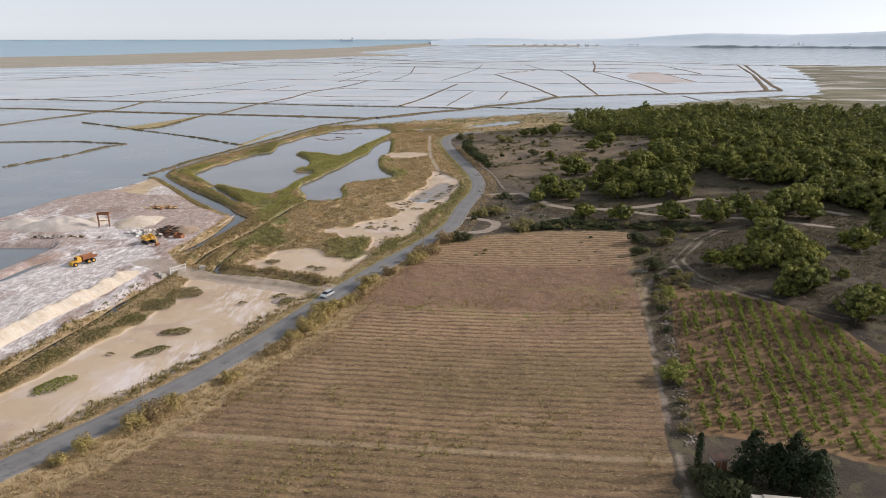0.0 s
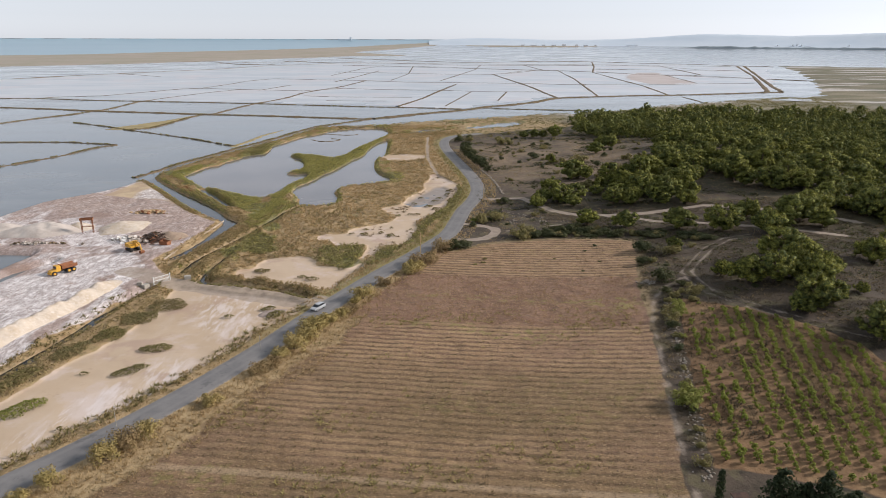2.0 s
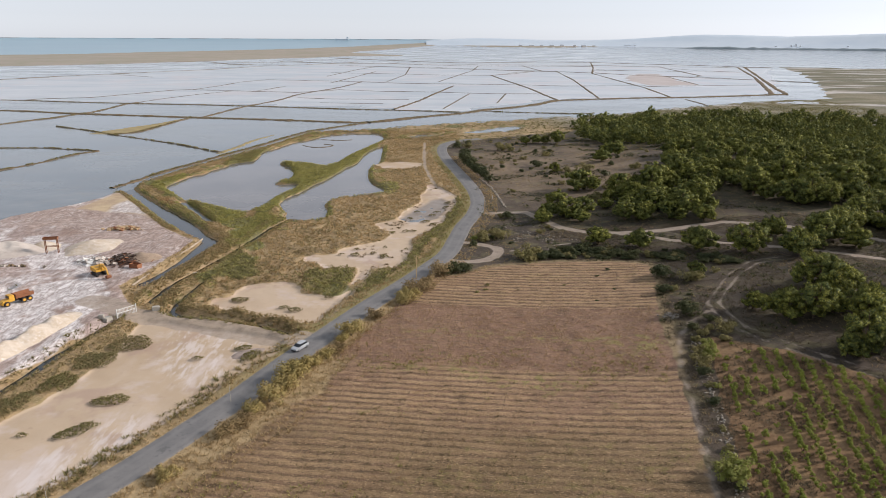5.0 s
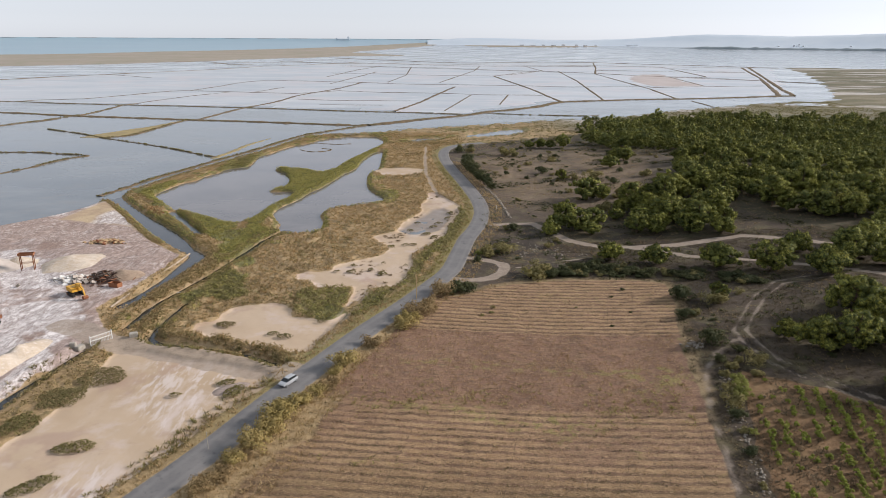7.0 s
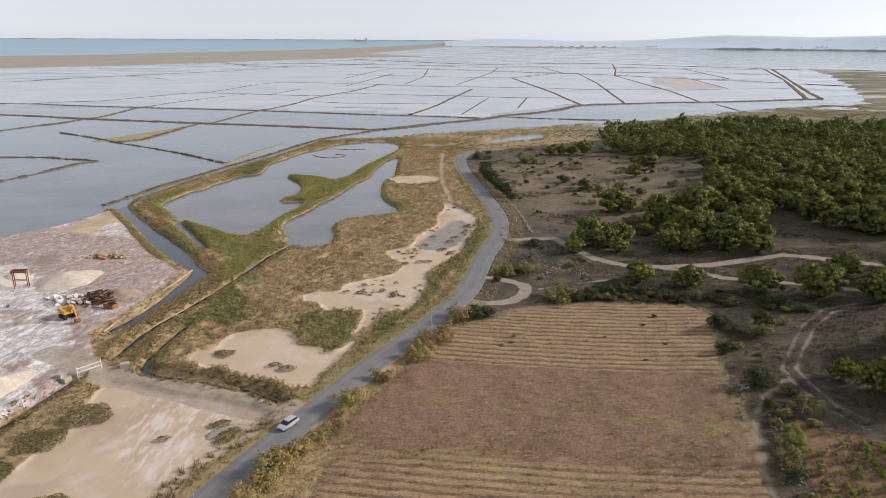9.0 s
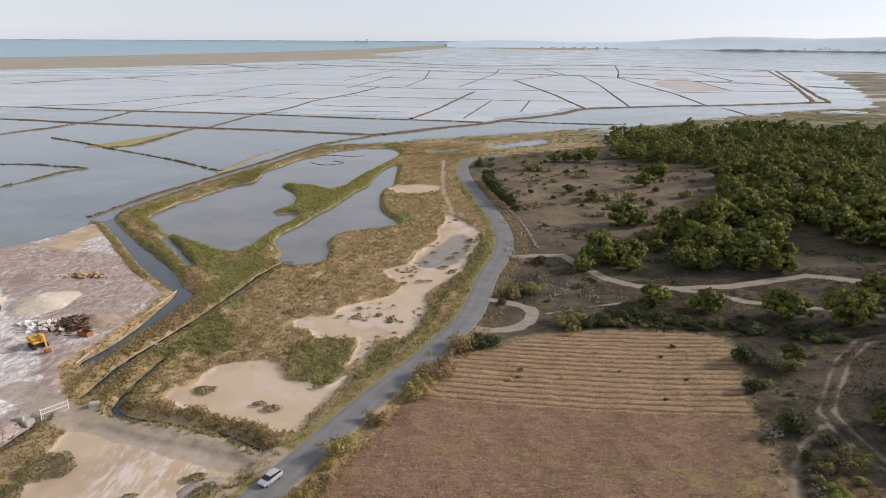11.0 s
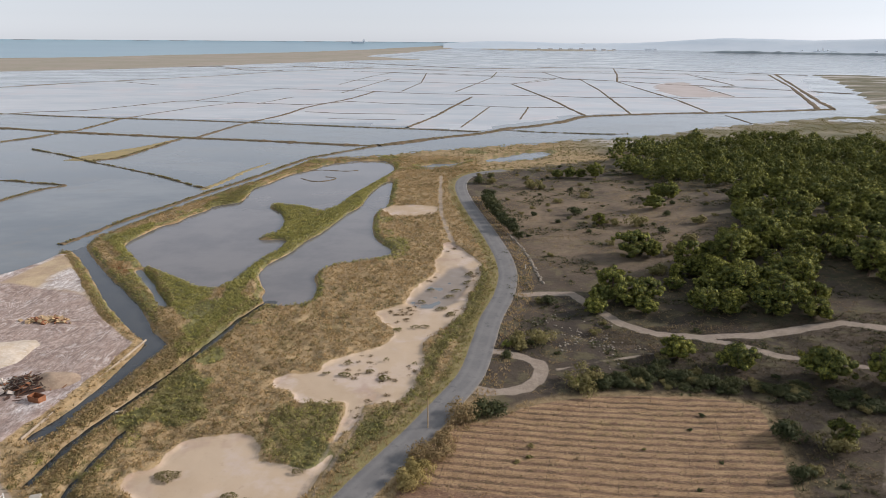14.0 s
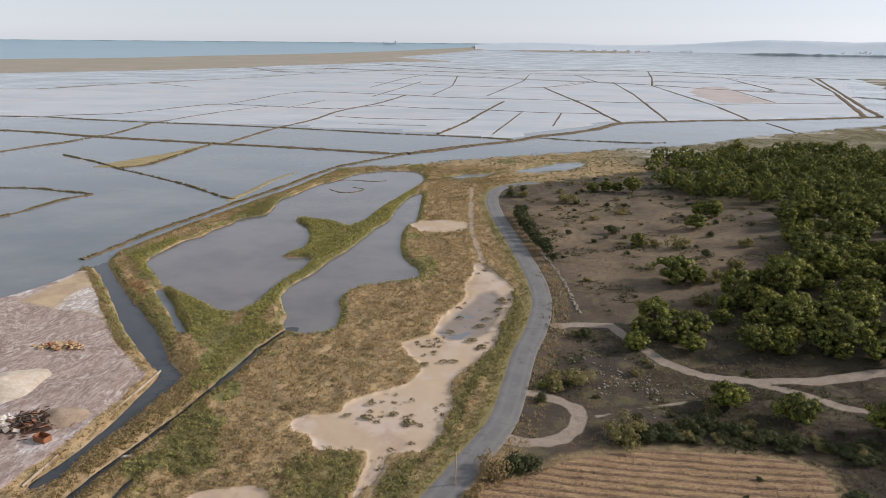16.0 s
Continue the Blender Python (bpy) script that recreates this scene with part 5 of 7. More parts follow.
def shrub(name, mat, wide, tall, clumps, count, size, label, group):
    """A shrub of leafy clumps on short stems."""
    centres = [(rng.normal(0, wide * 0.38), rng.normal(0, wide * 0.38), tall * rng.uniform(0.25, 0.72)) for _ in range(clumps)]
    v, f = cards(centres, rng.uniform(0.3, 0.52, clumps) * min(wide, tall * 1.2), count, size, 0.5, 0.8)
    v[:, 2] = np.maximum(v[:, 2], -0.1)
    thing = tagged(new(name), label, "shrub", group)
    mesh_object("foliage", v, f.tolist(), mat, thing, normals=rounded(v, centres, count))
    tv, tf = [], []
    for c in centres[:5]:
        a, b = tube([(0, 0, -0.2), (c[0] * 0.4, c[1] * 0.4, c[2] * 0.5), c], [0.05, 0.035, 0.015], 4)
        tf += [tuple(i + len(tv) for i in q) for q in b]
        tv += a
    mesh_object("woody_base", tv, tf, MAT_BARK, thing)
    return thing


verge = [shrub("verge_shrub", m, w * 1.25, t * 1.15, 18, 90, 0.11, lab, "shrubs along the road") for m, w, t, lab in (
    (MAT_VERGE, 1.5, 1.7, "golden-olive roadside shrub in dry grass"), (MAT_DRYBUSH, 1.4, 1.2, "straw-coloured dry roadside shrub"),
    (MAT_VERGE, 1.3, 1.3, "golden-olive roadside shrub in dry grass"), (MAT_DRYBUSH, 1.7, 1.5, "straw-coloured dry roadside shrub"))]
scrub = [shrub("scrub_bush", m, w, t, 14, 80, 0.11, lab, "bushes on the dry scrubland") for m, w, t, lab in (
    (MAT_DARKBUSH, 1.4, 1.3, "dark green mastic bush on dry scrubland"), (MAT_OLIVE, 1.3, 1.1, "grey-olive bush on dry scrubland"),
    (MAT_DARKBUSH, 1.0, 0.8, "small dark green bush on dry scrubland"), (MAT_OLIVE, 1.6, 1.5, "grey-olive bush on dry scrubland"))]
# along the road's field side
rl = np.array(road_line)
rt = np.gradient(rl, axis=0)
rt /= np.linalg.norm(rt, axis=1)[:, None]
acc, k = 0.0, 0
for i in range(1, len(rl)):
    acc += float(np.linalg.norm(rl[i] - rl[i - 1]))
    if acc < 1.9 or not 62 < rl[i, 1] < 172:
        continue
    acc = 0.0
    if rng.random() < (0.18 if rl[i, 1] > 108 else 0.62):
        continue
    off = rng.uniform(3.9, 5.2)
    dense = 1.0 if rl[i, 1] > 105 else 0.8
    plant(verge, int(rng.integers(0, 4)), rl[i, 0] + rt[i, 1] * off, rl[i, 1] - rt[i, 0] * off, rng.uniform(0.85, 1.6) * dense)
for x, y, s_ in ((3.8, 170.6, 1.9), (5.9, 171.4, 1.5), (2.2, 169.9, 1.2)):
    plant(scrub, 0, x, y, s_, "dark green bush beside the road and the field")
for x, y, s_, i in ((38.3, 169.6, 0.45, 0), (35.2, 165.6, 0.4, 2), (8.2, 158, 0.5, 1), (10, 159.2, 0.55, 1), (36.8, 157, 0.4, 2), (31.8, 151.2, 0.4, 2), (10.5, 162, 0.4, 3), (27, 161, 0.35, 1)):
    plant(scrub, i, x, y, s_, "small weedy bush among the field's rows", 0.7)
# bushes of the scrubland, one by one where they stand out
for x, y, s_, i in [(46, 140.5, 1.9, 0), (49, 164, 1.2, 0), (9, 191.5, 1.0, 0), (15.2, 198, 1.9, 3), (12, 200, 1.5, 1), (11, 196.5, 0.9, 1), (21, 179.5, 1.7, 3), (25, 179.8, 1.3, 0),
                    (28, 181.5, 1.4, 0), (32, 183, 1.6, 0), (35, 184, 1.5, 0), (39, 182, 1.4, 0), (43, 180, 1.3, 0), (47, 178, 1.3, 0), (37, 187, 1.2, 0), (20.5, 219, 1.5, 0), (18.5, 220, 1.1, 1), (31, 356, 1.7, 1),
                    (34, 354, 1.3, 2), (10, 370, 1.6, 1), (15, 368, 1.3, 0), (46, 287, 1.0, 1), (42, 183.5, 1.2, 1), (50, 132, 1.3, 3), (48, 128, 1.0, 1), (45.5, 131, 1.1, 1), (56, 160, 0.9, 2), (50, 284, 1.8, 1), (50, 236, 2.4, 1), (65, 259, 2.4, 1), (57, 281, 2.3, 3), (59, 253, 2.0, 1), (74, 277, 2.2, 1), (61, 270, 1.6, 0), (68, 290, 1.2, 0),
                    (9, 356, 2.2, 0), (15, 356, 1.7, 3), (30, 345, 2.6, 3), (34, 344, 2.0, 1), (40, 300, 2.0, 0), (26, 300, 1.0, 0), (33, 290, 0.9, 0), (37, 318, 1.2, 3), (45, 340, 1.0, 0), (45.6, 152.6, 1.35, 0), (47.6, 153.2, 1.2, 1), (48, 162, 2.0, 0), (54, 158, 1.7, 3), (12, 196, 2.0, 1), (23, 182, 2.0, 3)]:
    plant(scrub, i, x, y, s_)
for k in range(105):
    u = rng.random() * 48
    x, y = 24 + u + rng.normal(0, 0.5), 181.0 - 0.0075 * u ** 2 + rng.uniform(-1.4, 2.6 + 0.05 * u)
    if min(float(line_distance(np.array([x]), np.array([y]), p)[0]) for p, _ in TRACKS) > 2.2 and area_distance(np.array([x]), np.array([y]), FIELD)[0] > 1.2:
        plant(scrub, (0, 0, 2, 1)[k % 4], x, y, rng.uniform(0.8, 1.5), "dark green bush in the belt above the field", 0.75)
bx, by = rng.uniform(14, 140, 900), rng.uniform(125, 400, 900)
ok = (area_distance(bx, by, FOREST) > 2) & (side(bx, by, road_line) > 6) & (area_distance(bx, by, FIELD) > 3) & (area_distance(bx, by, VINEYARD) > 3)
ok &= np.minimum.reduce([line_distance(bx, by, p) for p, _ in TRACKS]) > 2.5
ok &= (bx < 60 + (by - 120) * 0.25)
for i, (x, y) in enumerate(list(zip(bx[ok], by[ok]))[:120]):
    plant(scrub, int(rng.integers(0, 4)), x, y, rng.uniform(0.4, 1.1))
for x, y, s_, i in [(43.6, 129, 0.9, 1), (42.6, 124.5, 1.0, 3), (41.8, 121, 1.2, 3), (40.9, 117.5, 1.0, 0), (40.2, 114, 0.7, 1), (39.2, 109.5, 0.8, 0), (37.9, 103, 0.6, 1), (36.9, 98.5, 0.7, 1), (35.3, 91, 0.6, 0), (34.3, 86.5, 0.8, 1), (33.3, 83, 0.7, 1), (32.5, 79, 0.8, 3), (44.8, 133.5, 1.0, 0), (47.5, 133, 0.8, 1)]:
    plant(scrub, i, x, y, s_, "olive shrub on the tumbled stone wall")
corner = [shrub("corner_shrub", MAT_GREEN, 1.4, 1.4, 14, 80, 0.11, "yellow-green shrub at the vineyard's corner", "")]
for x, y, s_ in ((44.6, 126.6, 0.9), (44.0, 124.2, 1.0), (43.4, 122.4, 0.9), (41.2, 113.5, 0.5), (35.6, 94.2, 1.5), (35.0, 92.8, 1.4), (9.6, 196.3, 0.8), (21.2, 180.4, 1.2)):
    plant(corner, 0, x, y, s_)
# dark hedge at the bend of the road
hedge = [shrub("hedge_bush", MAT_DARKBUSH, 1.9, 3.6, 18, 70, 0.17, "tall dark evergreen bush beside the road", "hedge at the bend")]
for x, y, s_ in ((11.6, 321, 1.1), (11.4, 316, 1.0), (11.8, 311, 1.0), (12.3, 306, 1.05), (12.8, 301, 0.9), (13.4, 296, 0.95), (14.2, 291, 0.8), (15.0, 286, 0.9), (16.2, 281, 1.0), (17.2, 277, 0.8), (18.4, 271, 0.6)):
    plant(hedge, 0, x, y, s_ * 1.45, squash=1.05)
# glasswort mats on the mud flats: centre, half lengths, turn
def glasswort(x, y, a, b, turn, mat, label):
    n = int(a * b * 95)
    u, v = rng.uniform(-1.2, 1.2, (2, n * 2))
    c_, s_ = math.cos(radians(turn)), math.sin(radians(turn))
    X, Y = x + u * a * c_ - v * b * s_, y + u * a * s_ + v * b * c_
    r = np.hypot(u, v) + 0.38 * cloud(X, Y, 1.6, 45)
    X, Y, r = X[r < 0.95], Y[r < 0.95], r[r < 0.95]
    Z = land(X, Y)[0] + 0.12 + 0.42 * np.clip(1 - r, 0, 1) ** 0.5 * (1 + 0.6 * cloud(X, Y, 0.9, 46))
    vv, ff = cards(np.stack([X, Y, Z], -1), np.full(len(X), 0.2), 3, 0.11, 1.2, 0.8)
    nn = rounded(vv, np.stack([X, Y, Z], -1), 3, 0.8)
    root = tagged(new("glasswort_mat"), label, "salt plant", "low mats on the salt mud")
    mesh_object("foliage", vv, ff.tolist(), mat, root, normals=nn)
    return root


for x, y, a, b, turn, i in [(-48.3, 113.4, 2.9, 1.7, 10, 1), (-49.2, 105.3, 3.2, 1.4, 45, 1), (-59.3, 93.6, 3.6, 2.0, 55, 2), (-53.6, 132.6, 3.6, 3.8, 40, 0), (-56.6, 125.8, 3.2, 3.0, 50, 0), (-58.8, 118.5, 3.6, 2.4, 70, 1), (-61.8, 111.5, 4.0, 2.0, 75, 0),
                              (-64.6, 102, 4.5, 1.6, 75, 1), (-66.8, 93, 4.5, 1.6, 75, 0), (-40.4, 153.6, 1.9, 1.5, 0, 0), (-30.6, 149.6, 1.2, 0.7, 20, 0), (-28.2, 148.3, 1.5, 0.8, 0, 0), (-22.8, 155.2, 0.8, 0.5, 0, 0), (-31.4, 128.2, 2.2, 1.4, 60, 1), (-33.6, 131.0, 1.6, 1.0, 20, 1), (-40, 127, 1.0, 0.6, 0, 1), (-51, 88, 0.9, 0.5, 0, 1),
                              (-56, 104, 0.8, 0.5, 0, 1), (-24, 184.4, 1.0, 0.6, 0, 0), (-20.6, 184, 1.2, 0.7, 0, 0), (-16.2, 185.4, 0.8, 0.5, 0, 0), (-20.8, 188.6, 1.0, 0.5, 10, 0), (-13.4, 183, 1.0, 0.9, 0, 1), (-8.2, 188.6, 0.5, 0.4, 0, 0), (-13.6, 190, 0.6, 0.4, 0, 0),
                              (-9, 205.6, 1.0, 0.6, 10, 0), (-7, 206, 1.1, 0.6, 0, 0), (-12.6, 204, 1.0, 1.0, 0, 1), (-8.4, 221, 1.0, 0.6, 0, 0), (-6.6, 229, 1.0, 0.6, 20, 0), (-3.8, 216, 1.5, 0.8, 20, 0), (-2.0, 224.6, 1.4, 0.7, 30, 0), (-0.4, 228.6, 1.2, 0.7, 30, 0),
                              (2.2, 234, 1.2, 0.7, 30, 0), (3.0, 240, 1.2, 0.8, 30, 0), (-1.5, 213, 1.2, 0.8, 50, 0)]:
    glasswort(x, y, a, b, turn, (MAT_MAT, MAT_OLIVE, MAT_GREEN)[i], ("low olive glasswort mat on pale salt mud", "low brownish glasswort mat on pale salt mud", "bright green low mat on pale salt mud")[i])


def tufts(name, xs, ys, mat, tall, blades, label, category, spread_=0.5, blade=0.07):
    """Grass tufts, all in one."""
    zs, _ = land(xs, ys)
    keep = zs > 0.12
    xs, ys, zs = xs[keep], ys[keep], zs[keep]
    n = len(xs)
    x, y, z = (np.repeat(a, blades) for a in (xs, ys, zs))
    size = np.repeat(rng.uniform(0.5, 1.3, n), blades)
    a = rng.uniform(0, 6.283, n * blades)
    lean = rng.uniform(0.15, 1.0, n * blades) * spread_ * size
    hgt = tall * size * rng.uniform(0.5, 1.1, n * blades)
    dx, dy = np.cos(a), np.sin(a)
    w = blade * size
    base = np.stack([x + dx * 0.1, y + dy * 0.1, z - 0.05], -1)
    perp = np.stack([-dy * w, dx * w, 0 * w], -1)
    top = base + np.stack([dx * lean, dy * lean, hgt], -1)
    v = np.stack([base - perp, base + perp, top], 1).reshape(-1, 3)
    return tagged(sheet(name, v, np.arange(len(v)).reshape(-1, 3), mat, smooth_faces=False), label, category, kind="stuff")


def scatter(n, x0, x1, y0, y1):
    return rng.uniform(x0, x1, n), rng.uniform(y0, y1, n)


tx, ty = scatter(60000, -118, 12, 138, 420)
_, zz = land(tx, ty)
marsh = (zz["za"][:, 0] < 0.3) & (zz["za"][:, 1] < 0.35) & (zz["zb"][:, 0] < 0.3) & (zz["zb"][:, 2] < 0.4) & (line_distance(tx, ty, road_line) > 3.2)
lush = (zz["zb"][:, 1] > 0.45) | (cloud(tx, ty, 8, 47) > 0.38)
tufts("marsh_grass", tx[marsh & ~lush], ty[marsh & ~lush], MAT_REED, 0.42, 6, "tawny dry marsh grass", "grass")
tufts("marsh_scrub", tx[marsh & lush], ty[marsh & lush], MAT_MAT, 0.36, 7, "low green saltmarsh scrub", "scrub", 0.7)
def hummocks(name, xs, ys, mat, wide, tall, leaves, size, label, category="scrub"):
    """Low rounded clumps of scrub close together, all in one."""
    zs, _ = land(xs, ys)
    keep = zs > 0.16
    xs, ys, zs = xs[keep], ys[keep], zs[keep]
    k = rng.uniform(0.55, 1.3, len(xs))
    c = np.stack([xs, ys, zs + tall * 0.3 * k], -1)
    v, f = cards(c, wide * k, leaves, size, 0.9, tall / wide)
    ob = tagged(sheet(name, v, f, mat, smooth_faces=False), label, category, kind="stuff")
    soften(ob.data, rounded(v, c, leaves))
    return ob


MAT_SCRUB = leaf_material("saltmarsh scrub", (0.190, 0.178, 0.072), (0.258, 0.230, 0.092), (0.345, 0.282, 0.120), 0.3)
MAT_SCRUB_GREEN = leaf_material("green saltmarsh scrub", (0.265, 0.265, 0.076), (0.360, 0.330, 0.098), (0.430, 0.370, 0.132), 0.3)
MAT_TUSSOCK = leaf_material("tawny tussocks", (0.450, 0.315, 0.150), (0.520, 0.380, 0.195), (0.360, 0.250, 0.120), 0.4)
MAT_TUSSOCK_BROWN = leaf_material("brown tussocks", (0.300, 0.212, 0.105), (0.370, 0.265, 0.132), (0.230, 0.172, 0.082), 0.35)
for k, pts in SCRUB:
    p = np.array(pts)
    lo, hi = p.min(0) - 1, p.max(0) + 1
    bx2, by2 = scatter(int((hi - lo).prod() * 2.2), lo[0], hi[0], lo[1], hi[1])
    ok2 = area_distance(bx2, by2, pts) + 0.9 * cloud(bx2, by2, 2.6, 52) < 0.2
    _, zz = land(bx2, by2)
    ok2 &= (zz["zb"][:, 0] < 0.35) & (zz["za"][:, 1] < 0.5) & (line_distance(bx2, by2, road_line) > 3.6)
    hummocks("scrub_patch", bx2[ok2], by2[ok2], MAT_SCRUB_GREEN if k > 0.85 else MAT_SCRUB, 0.55, 0.62, 20, 0.12, "dense low green scrub of the salt marsh" if k > 0.85 else "dense low olive scrub of the salt marsh")
bx2, by2 = scatter(34000, -104, 10, 140, 425)
_, zz = land(bx2, by2)
ok2 = (zz["za"][:, 0] < 0.2) & (zz["za"][:, 1] < 0.25) & (zz["zb"][:, 0] < 0.2) & (zz["zb"][:, 2] < 0.2) & (line_distance(bx2, by2, road_line) > 5.4) & (zz["zb"][:, 1] < 0.45)
kind_ = cloud(bx2, by2, 11, 48) + 0.5 * cloud(bx2, by2, 3.0, 54) + rng.normal(0, 0.12, len(bx2))
hummocks("tawny_tussocks", bx2[ok2 & (kind_ > -0.44)], by2[ok2 & (kind_ > -0.44)], MAT_TUSSOCK, 0.50, 0.50, 11, 0.13, "tawny dry tussocks of the salt marsh", "grass")
hummocks("brown_tussocks", bx2[ok2 & (kind_ < -0.44)], by2[ok2 & (kind_ < -0.44)], MAT_TUSSOCK_BROWN, 0.58, 0.58, 14, 0.13, "brown dry tussocks of the salt marsh", "grass")
lush_ = (zz["zb"][:, 1] > 0.45) & (zz["za"][:, 0] < 0.2) & (zz["za"][:, 1] < 0.25) & (zz["zb"][:, 0] < 0.2) & (zz["zb"][:, 2] < 0.2) & (line_distance(bx2, by2, road_line) > 5.4)
hummocks("green_fringe", bx2[lush_], by2[lush_], MAT_SCRUB_GREEN, 0.48, 0.5, 16, 0.12, "green scrub fringing the ponds")
edge_ = ok2 & (np.abs(kind_ + 0.44) < 0.08)
hummocks("olive_tussocks", bx2[edge_], by2[edge_], MAT_SCRUB, 0.50, 0.55, 14, 0.12, "olive scrub among the dry tussocks")
tx, ty = scatter(60000, -60, 340, 380, 640)
zs3, zz = land(tx, ty)
ok3 = (zs3 > 0.2) & (area_distance(tx, ty, FOREST) > 2) & (line_distance(tx, ty, road_line) > 3.2) & (cloud(tx, ty, 10, 49) > -0.25)
tufts("shore_scrub", tx[ok3], ty[ok3], MAT_OLIVE, 0.5, 6, "brown-olive scrub along the lagoon's shore", "scrub", 0.8, 0.12)
MAT_BROWN = leaf_material("brown tufts", (0.250, 0.180, 0.105), (0.210, 0.160, 0.085), (0.160, 0.125, 0.065))
tx, ty = scatter(2600, -46, 8, 140, 268)
_, zz = land(tx, ty)
dots = (zz["za"][:, 1] > 0.6) & (cloud(tx, ty, 6, 41) > 0.22) & (ty > 168)
tufts("mud_tufts", tx[dots], ty[dots], MAT_BROWN, 0.24, 30, "scattered dark tufts on pale mud", "tufts", 0.75, 0.09)
dx_, dy_ = [], []
for w, pts in DIKES[:10]:
    a, b = np.array(smooth(pts, False, 0.6)).T
    dx_.append(np.repeat(a, 5) + rng.normal(0, w * 0.2, len(a) * 5))
    dy_.append(np.repeat(b, 5) + rng.normal(0, w * 0.2, len(b) * 5))
dx_, dy_ = np.concatenate(dx_), np.concatenate(dy_)
ok = cloud(dx_, dy_, 3, 65) > -0.1
dx_, dy_ = dx_[ok], dy_[ok]
n = len(dx_)
v, f = cards(np.stack([dx_, dy_, np.full(n, 0.32)], -1), np.full(n, 0.34), 6, 0.16, 0.8)
tagged(sheet("dike_scrub", v, f, MAT_OLIVE, smooth_faces=False), "brown-olive scrub on the dikes", "scrub", kind="stuff")
# thick scrub on the banks of the canal and the ditches
MAT_BANK = leaf_material("bank scrub", (0.300, 0.230, 0.110), (0.380, 0.285, 0.140), (0.215, 0.180, 0.080))
edge_x, edge_y = [], []
for pts, lo, hi in ((DITCHES[0][0], 1.5, 3.2), (DITCHES[1][0], 1.1, 2.8), (DITCHES[2][0], 0.9, 2.6), (DITCHES[2][0], 2.0, 7.0), (DITCHES[2][0], 2.0, 7.0), (DITCHES[1][0][2:], 1.5, 4.0), ([(-62.5, 64), (-57.5, 74), (-50, 85.5), (-42.6, 98.5), (-35.4, 113.5), (-31.6, 124), (-28.2, 131.5)], 0.0, 1.3), ([(-61, 162), (-60.6, 168), (-59, 175), (-57, 184), (-55.5, 195), (-57.5, 199.5), (-60.8, 203.5), (-65.8, 211), (-74.3, 222.2), (-82.6, 232), (-93, 245), (-105.5, 262)], 0.0, 1.9), ([(-58.5, 166), (-56.5, 175), (-54.5, 184), (-53, 195)], 0.0, 1.3), ([(-110.5, 254.5), (-100.8, 242), (-89, 225.5), (-82, 216), (-73.5, 205.5)], 0.0, 1.0),
                    ([(-107.5, 266), (-105.3, 279.5), (-102.7, 293), (-99, 307), (-94.3, 321.5), (-89.5, 338), (-83.5, 357), (-77.5, 381), (-71, 408)], 0.0, 1.6),
                    ([(-81, 242), (-74, 231), (-65.3, 217.5)], 0.0, 0.8)):
    q = np.array(smooth(pts, False, 0.25))
    t_ = np.gradient(q, axis=0)
    t_ /= np.linalg.norm(t_, axis=1)[:, None]
    for sgn in (-1, 1):
        o = sgn * rng.uniform(lo, hi, len(q)) + rng.normal(0, 0.2, len(q))
        edge_x.append(q[:, 0] - t_[:, 1] * o)
        edge_y.append(q[:, 1] + t_[:, 0] * o)
edge_x, edge_y = np.concatenate(edge_x), np.concatenate(edge_y)
ez, zz = land(edge_x, edge_y)
ok = (ez > 0.14) & (zz["za"][:, 1] < 0.55) & (zz["zb"][:, 0] < 0.35) & (zz["za"][:, 0] < 0.6) & (cloud(edge_x, edge_y, 2.5, 66) > -0.45) & (line_distance(edge_x, edge_y, road_line) > 3.4)
n = int(ok.sum())
c = np.stack([edge_x[ok], edge_y[ok], ez[ok] + 0.18 + 0.2 * rng.random(n)], -1)
v, f = cards(c, rng.uniform(0.3, 0.62, n), 16, 0.12, 0.7, 0.85)
bank = tagged(sheet("bank_scrub", v, f, MAT_BANK, smooth_faces=False), "thick brown-olive scrub on the banks of canal and ditches", "scrub", kind="stuff")
soften(bank.data, rounded(v, c, 16))
MAT_RED = leaf_material("reddened glasswort", (0.34, 0.100, 0.045), (0.42, 0.150, 0.060), (0.26, 0.130, 0.060))
rx_, ry_ = [], []
for cx_, cy_, sp in ((-90.5, 243.5, 0.8), (-88, 240.5, 0.8), (-86, 238, 0.7), (-46.3, 255.5, 0.6), (-45.2, 260, 0.7), (-44.4, 267, 0.6)):
    rx_.append(rng.normal(cx_, sp, 60))
    ry_.append(rng.normal(cy_, sp * 1.3, 60))
tufts("red_glasswort", np.concatenate(rx_), np.concatenate(ry_), MAT_RED, 0.3, 7, "reddened glasswort on the banks", "salt plant", 0.6)
# dry grass along the road's verges and ditches
tx, ty = scatter(60000, -90, 20, 60, 330)
dr = line_distance(tx, ty, road_line)
verge_ok = (dr > 2.7) & (dr < 6.5)
lush_side = verge_ok & (ty > 166) & (side(tx, ty, road_line) < 0)
tufts("verge_grass", tx[verge_ok & ~lush_side], ty[verge_ok & ~lush_side], MAT_STRAW, 0.5, 5, "dry grass along the road", "grass")
MAT_VERGE_GREEN = leaf_material("green verge grass", (0.260, 0.235, 0.080), (0.330, 0.285, 0.105), (0.390, 0.320, 0.140), 0.4)
tufts("green_verge_grass", tx[lush_side & (dr < 5.2)], ty[lush_side & (dr < 5.2)], MAT_VERGE_GREEN, 0.36, 9, "yellow-green grass along the road", "grass", 0.6)
bank_line = [(-62.5, 64), (-57.5, 74), (-50, 85.5), (-42.6, 98.5), (-35.4, 113.5), (-31.6, 124), (-28.2, 131.5)]
